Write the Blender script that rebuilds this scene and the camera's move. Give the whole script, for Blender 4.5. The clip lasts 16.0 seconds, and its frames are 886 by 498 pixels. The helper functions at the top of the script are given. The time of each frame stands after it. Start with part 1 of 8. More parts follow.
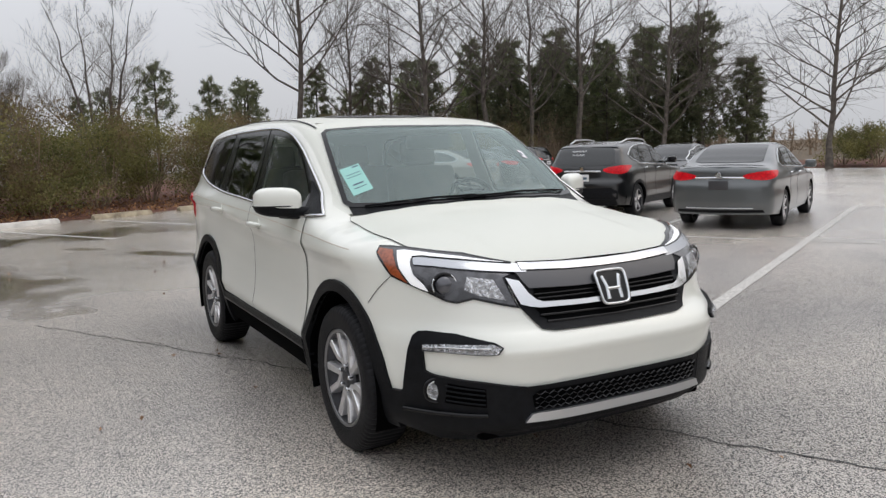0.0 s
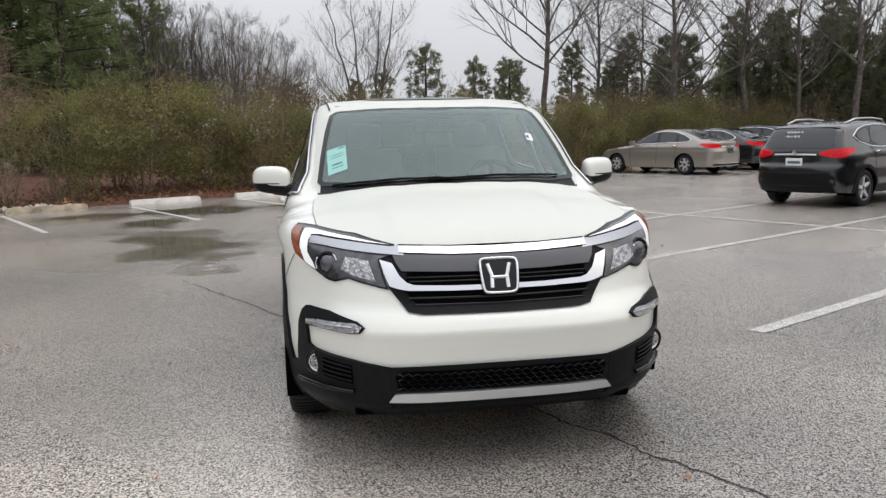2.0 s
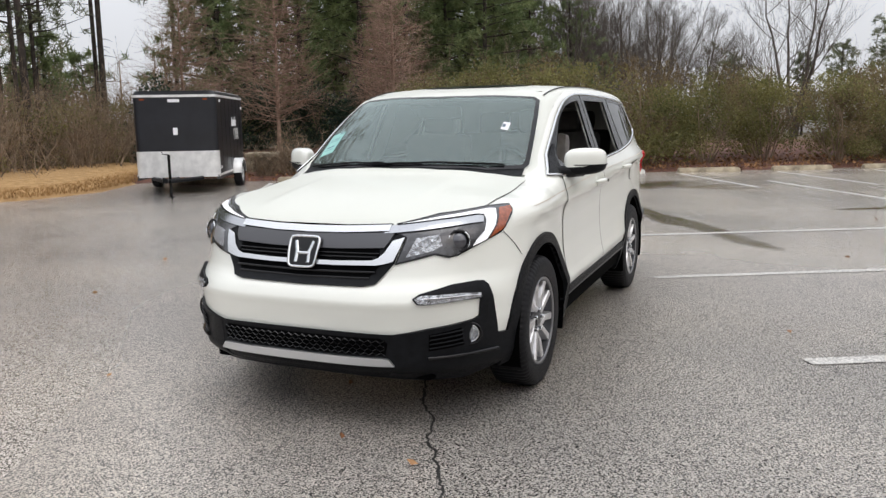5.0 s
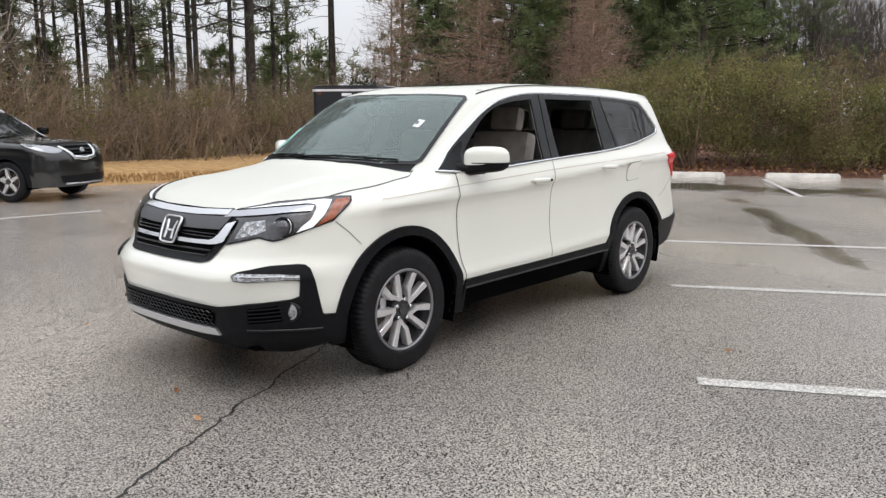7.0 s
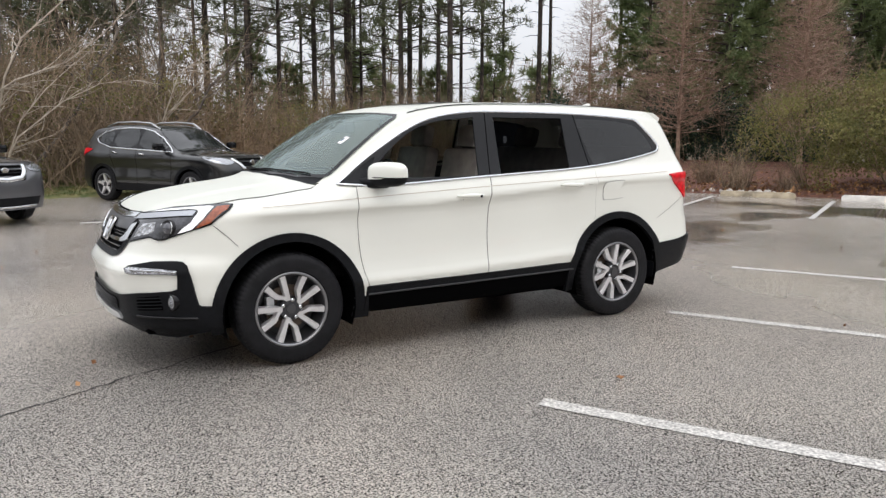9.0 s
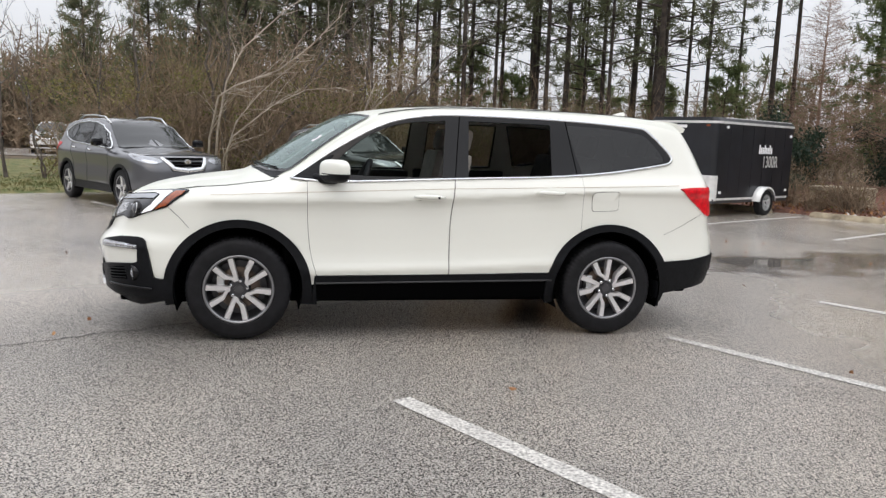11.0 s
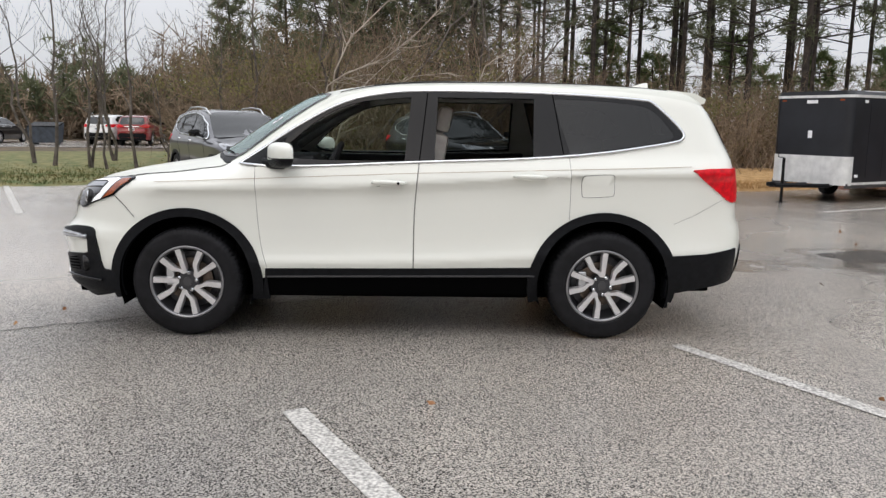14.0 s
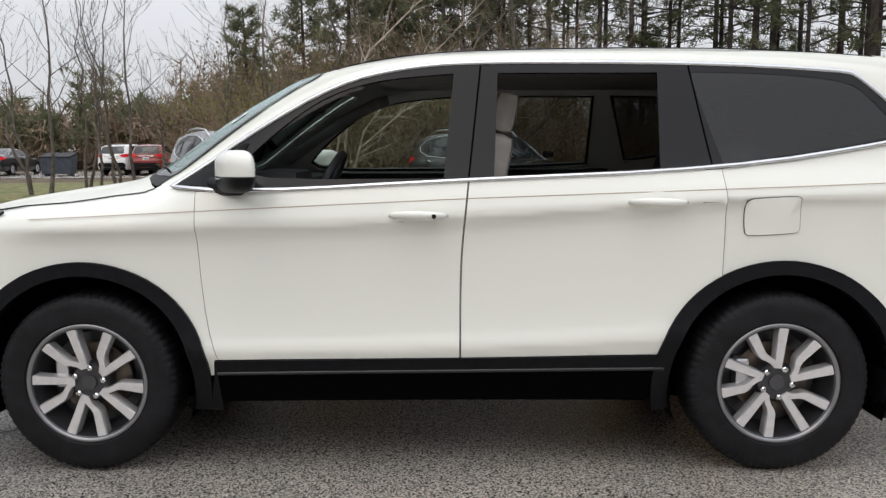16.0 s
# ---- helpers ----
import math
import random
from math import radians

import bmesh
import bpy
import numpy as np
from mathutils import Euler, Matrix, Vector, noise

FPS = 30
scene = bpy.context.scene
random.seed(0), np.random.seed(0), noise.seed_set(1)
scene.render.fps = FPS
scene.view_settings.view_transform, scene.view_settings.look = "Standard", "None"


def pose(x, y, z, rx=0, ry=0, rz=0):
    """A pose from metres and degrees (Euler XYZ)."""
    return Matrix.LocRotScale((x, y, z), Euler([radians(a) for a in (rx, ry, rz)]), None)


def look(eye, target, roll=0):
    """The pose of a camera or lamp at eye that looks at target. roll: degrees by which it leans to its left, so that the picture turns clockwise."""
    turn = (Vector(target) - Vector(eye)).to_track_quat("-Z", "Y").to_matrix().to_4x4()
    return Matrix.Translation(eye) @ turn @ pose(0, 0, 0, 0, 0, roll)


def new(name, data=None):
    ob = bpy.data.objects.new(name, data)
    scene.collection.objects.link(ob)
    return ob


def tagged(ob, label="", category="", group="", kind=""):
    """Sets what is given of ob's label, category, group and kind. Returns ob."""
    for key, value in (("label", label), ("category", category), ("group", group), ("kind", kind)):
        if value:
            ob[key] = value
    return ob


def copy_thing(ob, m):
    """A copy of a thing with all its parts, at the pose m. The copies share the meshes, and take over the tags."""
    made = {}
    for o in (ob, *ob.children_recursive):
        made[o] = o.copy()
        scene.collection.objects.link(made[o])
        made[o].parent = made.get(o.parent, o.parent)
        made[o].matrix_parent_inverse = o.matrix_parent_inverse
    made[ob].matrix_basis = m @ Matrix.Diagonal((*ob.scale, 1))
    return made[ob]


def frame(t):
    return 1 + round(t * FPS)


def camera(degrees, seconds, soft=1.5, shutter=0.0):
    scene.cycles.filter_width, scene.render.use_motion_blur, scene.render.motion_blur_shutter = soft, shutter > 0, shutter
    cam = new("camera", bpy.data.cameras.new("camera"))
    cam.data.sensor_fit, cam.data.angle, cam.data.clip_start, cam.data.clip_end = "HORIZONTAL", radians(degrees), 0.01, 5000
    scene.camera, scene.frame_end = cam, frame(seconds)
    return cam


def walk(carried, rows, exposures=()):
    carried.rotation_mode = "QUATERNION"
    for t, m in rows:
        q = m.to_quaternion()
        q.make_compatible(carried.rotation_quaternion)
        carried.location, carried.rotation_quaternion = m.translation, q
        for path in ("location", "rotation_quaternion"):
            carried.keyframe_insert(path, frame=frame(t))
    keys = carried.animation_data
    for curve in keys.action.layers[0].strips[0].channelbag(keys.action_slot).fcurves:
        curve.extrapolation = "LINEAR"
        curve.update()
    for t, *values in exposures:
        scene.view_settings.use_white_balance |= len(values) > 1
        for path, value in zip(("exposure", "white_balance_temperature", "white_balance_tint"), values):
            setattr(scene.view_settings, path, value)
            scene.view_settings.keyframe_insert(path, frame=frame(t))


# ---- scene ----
cam = camera(58.0, 16.0, soft=1.4)

PATH = [
    (0, (-5.12, 2.386, 1.513), (-3.38, 1.432, 1.263), -1.6),
    (0.5, (-5.343, 2.045, 1.522), (-3.54, 1.231, 1.231), -1.7),
    (1, (-5.484, 1.633, 1.515), (-3.627, 0.958, 1.201), -2.5),
    (1.5, (-5.64, 1.225, 1.509), (-3.728, 0.72, 1.21), -2.5),
    (2, (-5.742, 0.791, 1.495), (-3.788, 0.478, 1.209), -1.3),
    (2.5, (-5.787, 0.313, 1.501), (-3.812, 0.197, 1.21), -1.0),
    (3, (-5.87, -0.185, 1.51), (-3.896, -0.098, 1.201), -0.7),
    (5.5, (-5.523, -2.695, 1.515), (-3.778, -1.776, 1.187), -0.8),
    (6, (-5.28, -3.191, 1.489), (-3.609, -2.146, 1.149), -0.6),
    (6.5, (-5.036, -3.689, 1.514), (-3.452, -2.517, 1.173), -0.4),
    (7, (-4.749, -4.177, 1.519), (-3.265, -2.877, 1.187), -0.0),
    (7.5, (-4.413, -4.615, 1.514), (-3.031, -3.204, 1.2), -0.1),
    (8, (-4.082, -5.092, 1.535), (-2.809, -3.579, 1.232), 0.0),
    (8.5, (-3.638, -5.469, 1.525), (-2.489, -3.858, 1.234), -0.1),
    (9, (-3.18, -5.845, 1.527), (-2.167, -4.145, 1.235), 0.1),
    (9.5, (-2.678, -6.142, 1.489), (-1.804, -4.365, 1.208), 0.4),
    (10, (-2.193, -6.4, 1.5), (-1.481, -4.552, 1.222), 0.9),
    (12.5, (0.012, -6.893, 1.48), (0.153, -4.918, 1.198), 2.0),
    (13, (0.237, -6.89, 1.478), (0.304, -4.914, 1.173), 1.0),
    (13.5, (0.274, -6.716, 1.465), (0.291, -4.742, 1.142), 0.5),
    (14, (0.222, -6.283, 1.463), (0.258, -4.308, 1.15), 0.8),
    (14.5, (0.199, -5.773, 1.455), (0.232, -3.797, 1.153), 0.4),
    (15, (0.232, -5.236, 1.438), (0.198, -3.257, 1.152), 0.1),
    (15.5, (0.121, -4.66, 1.441), (0.113, -2.683, 1.135), -0.2),
    (16, (0.089, -4.118, 1.323), (0.065, -2.134, 1.074), -0.2),
]
walk(cam, [(t, look(eye, target, roll)) for t, eye, target, roll in PATH],
     exposures=[(0, -0.67), (1.5, -0.58), (3, -0.51), (6.5, -0.36), (9.5, -0.27), (13, -0.45), (15, -0.47), (16, -0.50)])

# ---------- axes of the car park: U runs along the stall stripes, V across the stalls ----------
U = Vector((0.477, -0.879, 0.0))
V = Vector((0.879, 0.477, 0.0))
ORG = Vector((-0.46, -2.37, 0.0))


def lot(u, v, z=0.0):
    p = ORG + U * u + V * v
    return Vector((p.x, p.y, z))


HEAD_U = math.degrees(math.atan2(U.y, U.x))
HEAD_V = math.degrees(math.atan2(V.y, V.x))

# ---------- world and light: bright overcast winter sky ----------
world = bpy.data.worlds.new("world")
scene.world = world
world.use_nodes = True
wn, wl = world.node_tree.nodes, world.node_tree.links
wn.clear()
w_out = wn.new("ShaderNodeOutputWorld")
w_bg = wn.new("ShaderNodeBackground")
w_sky = wn.new("ShaderNodeTexSky")
w_sky.sky_type = "NISHITA"
w_sky.sun_disc = False
w_sky.sun_elevation = radians(40)
w_sky.sun_rotation = radians(200)
w_sky.air_density = 1.0
w_sky.dust_density = 6.0
w_mix = wn.new("ShaderNodeMixRGB")
w_mix.inputs["Fac"].default_value = 0.88
w_mix.inputs["Color2"].default_value = (8.4, 8.55, 9.02, 1)
w_bg.inputs["Strength"].default_value = 0.128
# an overcast sky brightens towards the zenith
w_tc, w_sep = wn.new("ShaderNodeTexCoord"), wn.new("ShaderNodeSeparateXYZ")
w_ramp, w_mul = wn.new("ShaderNodeMapRange"), wn.new("ShaderNodeVectorMath")
w_ramp.inputs["From Min"].default_value, w_ramp.inputs["From Max"].default_value = 0.0, 1.0
w_ramp.inputs["To Min"].default_value, w_ramp.inputs["To Max"].default_value = 0.90, 2.4
w_mul.operation = "SCALE"
wl.new(w_tc.outputs["Generated"], w_sep.inputs[0])
wl.new(w_sep.outputs["Z"], w_ramp.inputs["Value"])
wl.new(w_ramp.outputs["Result"], w_mul.inputs["Scale"])
wl.new(w_sky.outputs["Color"], w_mix.inputs["Color1"])
wl.new(w_mix.outputs["Color"], w_mul.inputs[0])
wl.new(w_mul.outputs["Vector"], w_bg.inputs["Color"])
wl.new(w_bg.outputs["Background"], w_out.inputs["Surface"])

sun_data = bpy.data.lights.new("sun", "SUN")
sun_data.energy = 0.5
sun_data.angle = radians(30)
sun_data.color = (1.0, 0.97, 0.93)
sun = new("sun", sun_data)
sun.matrix_world = look((-3, -7, 30), (0, 0, 0))


# ---------- materials ----------
def mat(name, color, rough=0.5, metal=0.0, vary=0.0, scale=8.0, bump=0.0, bump_scale=60.0, coat=0.0, spec=0.5, color2=None, island=0.0):
    m = bpy.data.materials.new(name)
    m.use_nodes = True
    n, l = m.node_tree.nodes, m.node_tree.links
    b = n["Principled BSDF"]
    b.inputs["Base Color"].default_value = (*color, 1)
    b.inputs["Roughness"].default_value = rough
    b.inputs["Metallic"].default_value = metal
    b.inputs["Coat Weight"].default_value = coat
    b.inputs["Coat Roughness"].default_value = 0.04
    b.inputs["Specular IOR Level"].default_value = spec
    tc = n.new("ShaderNodeTexCoord")
    if vary or color2:
        no = n.new("ShaderNodeTexNoise")
        no.inputs["Scale"].default_value = scale
        no.inputs["Detail"].default_value = 6
        ramp = n.new("ShaderNodeValToRGB")
        c2 = color2 or tuple(min(1, c * (1 + vary)) for c in color)
        c1 = color if color2 else tuple(c * (1 - vary) for c in color)
        ramp.color_ramp.elements[0].position, ramp.color_ramp.elements[1].position = 0.35, 0.65
        ramp.color_ramp.elements[0].color = (*c1, 1)
        ramp.color_ramp.elements[1].color = (*c2, 1)
        l.new(tc.outputs["Object"], no.inputs["Vector"])
        l.new(no.outputs["Fac"], ramp.inputs["Fac"])
        src = ramp.outputs["Color"]
        if island:
            geo = n.new("ShaderNodeNewGeometry")
            mul = n.new("ShaderNodeMath")
            mul.operation = "MULTIPLY_ADD"
            mul.inputs[1].default_value = 2 * island
            mul.inputs[2].default_value = 1 - island
            hsv = n.new("ShaderNodeHueSaturation")
            l.new(geo.outputs["Random Per Island"], mul.inputs[0])
            l.new(mul.outputs[0], hsv.inputs["Value"])
            l.new(src, hsv.inputs["Color"])
            src = hsv.outputs["Color"]
        l.new(src, b.inputs["Base Color"])
    if bump:
        bn = n.new("ShaderNodeTexNoise")
        bn.inputs["Scale"].default_value = bump_scale
        bn.inputs["Detail"].default_value = 4
        bm_ = n.new("ShaderNodeBump")
        bm_.inputs["Strength"].default_value = bump
        bm_.inputs["Distance"].default_value = 0.02
        l.new(tc.outputs["Object"], bn.inputs["Vector"])
        l.new(bn.outputs["Fac"], bm_.inputs["Height"])
        l.new(bm_.outputs["Normal"], b.inputs["Normal"])
    return m


def asphalt_material():
    """Wet asphalt: pale aggregate in dark binder, damp sheen partly put into the colour, puddles where the low noise
    dips.
    """
    m = bpy.data.materials.new("wet_asphalt")
    m.use_nodes = True
    n, l = m.node_tree.nodes, m.node_tree.links
    b = n["Principled BSDF"]
    tc = n.new("ShaderNodeTexCoord")

    def tex(kind, scale, detail=4.0):
        t = n.new(kind)
        t.inputs["Scale"].default_value = scale
        if "Detail" in t.inputs:
            t.inputs["Detail"].default_value = detail
        l.new(tc.outputs["Object"], t.inputs["Vector"])
        return t

    def ramp(src, stops):
        r = n.new("ShaderNodeValToRGB")
        e = r.color_ramp.elements
        e[0].position, e[0].color = stops[0][0], (*stops[0][1], 1)
        e[1].position, e[1].color = stops[-1][0], (*stops[-1][1], 1)
        for p, c in stops[1:-1]:
            x = e.new(p)
            x.color = (*c, 1)
        l.new(src, r.inputs["Fac"])
        return r.outputs["Color"]

    def mix(fac, a, c, mode="MIX"):
        x = n.new("ShaderNodeMixRGB")
        x.blend_type = mode
        for s, v in ((0, fac), (1, a), (2, c)):
            if isinstance(v, (int, float)):
                x.inputs[s].default_value = v
            elif isinstance(v, tuple):
                x.inputs[s].default_value = (*v, 1)
            else:
                l.new(v, x.inputs[s])
        return x.outputs[0]

    stones = tex("ShaderNodeTexVoronoi", 150)
    chan = n.new("ShaderNodeSeparateColor")
    l.new(stones.outputs["Color"], chan.inputs[0])
    stone_col = ramp(chan.outputs["Blue"], [(0.0, (0.005, 0.0048, 0.0046)), (0.52, (0.012, 0.0115, 0.011)), (0.76, (0.03, 0.0285, 0.027)), (0.87, (0.13, 0.124, 0.117)), (1.0, (0.62, 0.59, 0.555))])
    patch = tex("ShaderNodeTexNoise", 0.35, 6)
    tone = ramp(patch.outputs["Fac"], [(0.3, (0.70, 0.70, 0.71)), (0.7, (1.2, 1.17, 1.12))])
    col = mix(1.0, stone_col, tone, "MULTIPLY")
    wetn = tex("ShaderNodeTexNoise", 0.23, 4)
    # two strips of paving meet at the crack: the older one to the north is smoother; sheen grows there and to the east
    spot = n.new("ShaderNodeSeparateXYZ")
    l.new(tc.outputs["Object"], spot.inputs[0])

    def sums(a, ka, c, kc, k0):
        p1, p2 = n.new("ShaderNodeMath"), n.new("ShaderNodeMath")
        p1.operation = p2.operation = "MULTIPLY_ADD"
        p1.inputs[1].default_value, p1.inputs[2].default_value = ka, k0
        p2.inputs[1].default_value = kc
        l.new(a, p1.inputs[0])
        l.new(c, p2.inputs[0])
        l.new(p1.outputs[0], p2.inputs[2])
        return p2.outputs[0]

    north = sums(spot.outputs["X"], -0.0952, spot.outputs["Y"], 0.1758, -0.1006 + 0.3)
    east = sums(spot.outputs["X"], 0.28, spot.outputs["Y"], -0.05, -0.30)
    n1 = ramp(north, [(0.29, (0, 0, 0)), (0.315, (0.16, 0.16, 0.16)), (0.45, (0.3, 0.3, 0.3)), (0.85, (1, 1, 1))])
    n2 = ramp(sums(east, 1.0, wetn.outputs["Fac"], 0.8, -0.4), [(0.0, (0, 0, 0)), (1.0, (1, 1, 1))])
    wet = mix(1.0, n1, n2, "LIGHTEN")
    wet = mix(1.0, wet, ramp(wetn.outputs["Fac"], [(0.3, (0.7, 0.7, 0.7)), (0.55, (1, 1, 1))]), "MULTIPLY")
    # sky sheen painted in: stones paler towards the north and east
    col = mix(wet, mix(1.0, col, (0.98, 0.97, 0.95), "MULTIPLY"), mix(1.0, col, (1.6, 1.58, 1.55), "MULTIPLY"))
    fine = tex("ShaderNodeTexNoise", 90, 4)
    r1 = ramp(fine.outputs["Fac"], [(0.3, (0.20, 0.20, 0.20)), (0.7, (0.34, 0.34, 0.34))])
    # standing water, by the plan
    sep = n.new("ShaderNodeSeparateXYZ")
    l.new(tc.outputs["Object"], sep.inputs[0])
    pud = None
    warp = tex("ShaderNodeTexNoise", 0.8, 5)
    for cx, cy, rx, ry, ang in PUDDLES:
        mp = n.new("ShaderNodeMapping")
        mp.vector_type = "TEXTURE"
        mp.inputs["Location"].default_value = (cx, cy, 0)
        mp.inputs["Rotation"].default_value = (0, 0, radians(ang))
        mp.inputs["Scale"].default_value = (rx, ry, 1)
        l.new(tc.outputs["Object"], mp.inputs["Vector"])
        ln = n.new("ShaderNodeVectorMath")
        ln.operation = "LENGTH"
        l.new(mp.outputs["Vector"], ln.inputs[0])
        add = n.new("ShaderNodeMath")
        add.operation = "ADD"
        sc = n.new("ShaderNodeMath")
        sc.operation = "MULTIPLY_ADD"
        sc.inputs[1].default_value, sc.inputs[2].default_value = 2.6, -1.3
        l.new(warp.outputs["Fac"], sc.inputs[0])
        l.new(ln.outputs["Value"], add.inputs[0])
        l.new(sc.outputs[0], add.inputs[1])
        f = ramp(add.outputs[0], [(0.50, (1, 1, 1)), (1.10, (0, 0, 0))])
        pud = f if pud is None else mix(1.0, pud, f, "LIGHTEN")
    col = mix(pud, col, mix(0.5, col, (0.02, 0.02, 0.02)))
    rough = mix(wet, r1, mix(0.35, r1, (0.12, 0.12, 0.12)))
    rough = mix(pud, rough, (0.07, 0.07, 0.07))
    l.new(col, b.inputs["Base Color"])
    l.new(rough, b.inputs["Roughness"])
    b.inputs["IOR"].default_value = 1.5
    b.inputs["Specular IOR Level"].default_value = 0.3
    # every stone is a wet facet with a tilt of its own; water lies level
    tilt = n.new("ShaderNodeVectorMath")
    tilt.operation = "SUBTRACT"
    tilt.inputs[1].default_value = (0.5, 0.5, 0.5)
    l.new(stones.outputs["Color"], tilt.inputs[0])
    flatten = n.new("ShaderNodeVectorMath")
    flatten.operation = "MULTIPLY"
    flatten.inputs[1].default_value = (1, 1, 0)
    l.new(tilt.outputs[0], flatten.inputs[0])
    much = mix(wet, (0.65, 0.65, 0.65), (0.4, 0.4, 0.4))
    much = mix(pud, much, (0.0, 0.0, 0.0))
    lean = n.new("ShaderNodeVectorMath")
    lean.operation = "MULTIPLY"
    l.new(flatten.outputs[0], lean.inputs[0])
    l.new(much, lean.inputs[1])
    up = n.new("ShaderNodeVectorMath")
    up.operation = "ADD"
    up.inputs[1].default_value = (0, 0, 1)
    l.new(lean.outputs[0], up.inputs[0])
    unit = n.new("ShaderNodeVectorMath")
    unit.operation = "NORMALIZE"
    l.new(up.outputs[0], unit.inputs[0])
    l.new(unit.outputs[0], b.inputs["Normal"])
    # the film of rain over the stones
    soft = n.new("ShaderNodeVectorMath")
    soft.operation = "MULTIPLY"
    soft.inputs[1].default_value = (0.3, 0.3, 0.0)
    l.new(lean.outputs[0], soft.inputs[0])
    up2 = n.new("ShaderNodeVectorMath")
    up2.operation = "ADD"
    up2.inputs[1].default_value = (0, 0, 1)
    l.new(soft.outputs[0], up2.inputs[0])
    unit2 = n.new("ShaderNodeVectorMath")
    unit2.operation = "NORMALIZE"
    l.new(up2.outputs[0], unit2.inputs[0])
    l.new(unit2.outputs[0], b.inputs["Coat Normal"])
    veil = n.new("ShaderNodeMapRange")
    veil.inputs["To Min"].default_value, veil.inputs["To Max"].default_value = 1.6, 2.3
    l.new(wet, veil.inputs["Value"])
    l.new(veil.outputs["Result"], b.inputs["Coat IOR"])
    b.inputs["Coat Tint"].default_value = (1.0, 0.975, 0.955, 1)
    l.new(mix(pud, mix(wet, (0.25, 0.25, 0.25), (1.0, 1.0, 1.0)), (1.0, 1.0, 1.0)), b.inputs["Coat Weight"])
    l.new(mix(pud, mix(wet, (0.33, 0.33, 0.33), (0.25, 0.25, 0.25)), (0.06, 0.06, 0.06)), b.inputs["Coat Roughness"])
    return m


PUDDLES = [(11.6, 3.0, 4.6, 1.25, -74), (6.3, 2.75, 2.6, 0.8, 14), (6.3, -0.7, 3.6, 0.24, 32), (8.8, -3.8, 1.1, 0.16, -60), (9.2, 3.6, 1.6, 0.5, 20)]

ASPHALT = asphalt_material()
PAINT_WHITE = mat("pearl_white_paint", (0.77, 0.775, 0.715), 0.25, 0.0, coat=0.7, spec=0.4)
# rain beads; white darkened on upward faces to offset the bright overhead sky
PAINT_TOP = mat("rain_beaded_darker_white", (0.65, 0.66, 0.60), 0.45, 0.0, coat=0.22, spec=0.2, bump=0.25, bump_scale=140)
BLACK_PLASTIC = mat("black_textured_plastic", (0.0055, 0.006, 0.0075), 0.46, vary=0.25, scale=30, bump=0.15, bump_scale=900, spec=0.14)
GLOSS_BLACK = mat("gloss_black", (0.004, 0.004, 0.005), 0.16, spec=0.3)
CHROME = mat("chrome", (0.62, 0.63, 0.64), 0.10, 1.0)
SILVER = mat("silver_paint", (0.56, 0.57, 0.58), 0.30, 0.85)
DARK_METAL = mat("dark_grey_metal", (0.09, 0.09, 0.095), 0.35, 0.7)
RUBBER = mat("tyre_rubber", (0.009, 0.009, 0.0105), 0.55, vary=0.3, scale=14, bump=0.2, bump_scale=120, spec=0.2)
# near-zero black for gaps; shade of wells, openings, sill and underbody put in
HOLE = mat("shade_black", (0.0012, 0.0012, 0.0014), 0.85, spec=0.03)
DISC = mat("rusty_steel", (0.13, 0.10, 0.08), 0.4, 0.6, vary=0.5, scale=14)
POCKET = mat("dark_painted_alloy", (0.055, 0.055, 0.06), 0.32, 0.55)
STRIPE = mat("worn_white_line_paint", (0.22, 0.21, 0.195), 0.5, color2=(0.72, 0.695, 0.65), scale=60, bump=0.3, bump_scale=200)
CONCRETE_OLD = mat("mossy_concrete", (0.33, 0.28, 0.20), 0.85, vary=0.4, scale=5, bump=0.4, bump_scale=60)
MULCH = mat("pine_straw_mulch", (0.06, 0.023, 0.014), 0.9, color2=(0.17, 0.07, 0.042), scale=9, bump=0.8, bump_scale=45)
STRAW = mat("dry_grass", (0.32, 0.185, 0.07), 0.9, color2=(0.48, 0.30, 0.13), scale=5, bump=0.8, bump_scale=60)
GRASS = mat("green_grass", (0.075, 0.105, 0.028), 0.9, color2=(0.23, 0.20, 0.085), scale=3, bump=0.8, bump_scale=60)
FOREST_FLOOR = mat("forest_floor", (0.06, 0.045, 0.03), 0.95, color2=(0.14, 0.10, 0.06), scale=1.2, bump=0.8, bump_scale=20)
PINE_BARK = mat("pine_bark", (0.02, 0.016, 0.013), 0.9, color2=(0.065, 0.05, 0.04), scale=6, bump=0.9, bump_scale=25)
PALE_BARK = mat("pale_bark", (0.30, 0.25, 0.20), 0.9, color2=(0.52, 0.46, 0.38), scale=4, bump=0.5, bump_scale=25)
GREY_BARK = mat("grey_bark", (0.065, 0.055, 0.047), 0.9, color2=(0.16, 0.135, 0.115), scale=5, bump=0.7, bump_scale=25)
RED_BARK = mat("reddish_bark", (0.20, 0.13, 0.092), 0.9, color2=(0.40, 0.275, 0.205), scale=5, bump=0.7, bump_scale=25)
NEEDLES = mat("pine_needles", (0.085, 0.10, 0.055), 0.7, color2=(0.18, 0.19, 0.10), scale=1.3, island=0.3)
GREEN_NEEDLES = mat("green_pine_needles", (0.12, 0.165, 0.065), 0.7, color2=(0.23, 0.27, 0.115), scale=1.3, island=0.3)
OLIVE_LEAF = mat("olive_leaves", (0.11, 0.115, 0.036), 0.6, color2=(0.27, 0.245, 0.09), scale=0.9, island=0.28)
BROWN_LEAF = mat("russet_leaves", (0.12, 0.085, 0.042), 0.7, color2=(0.22, 0.165, 0.085), scale=0.9, island=0.28)
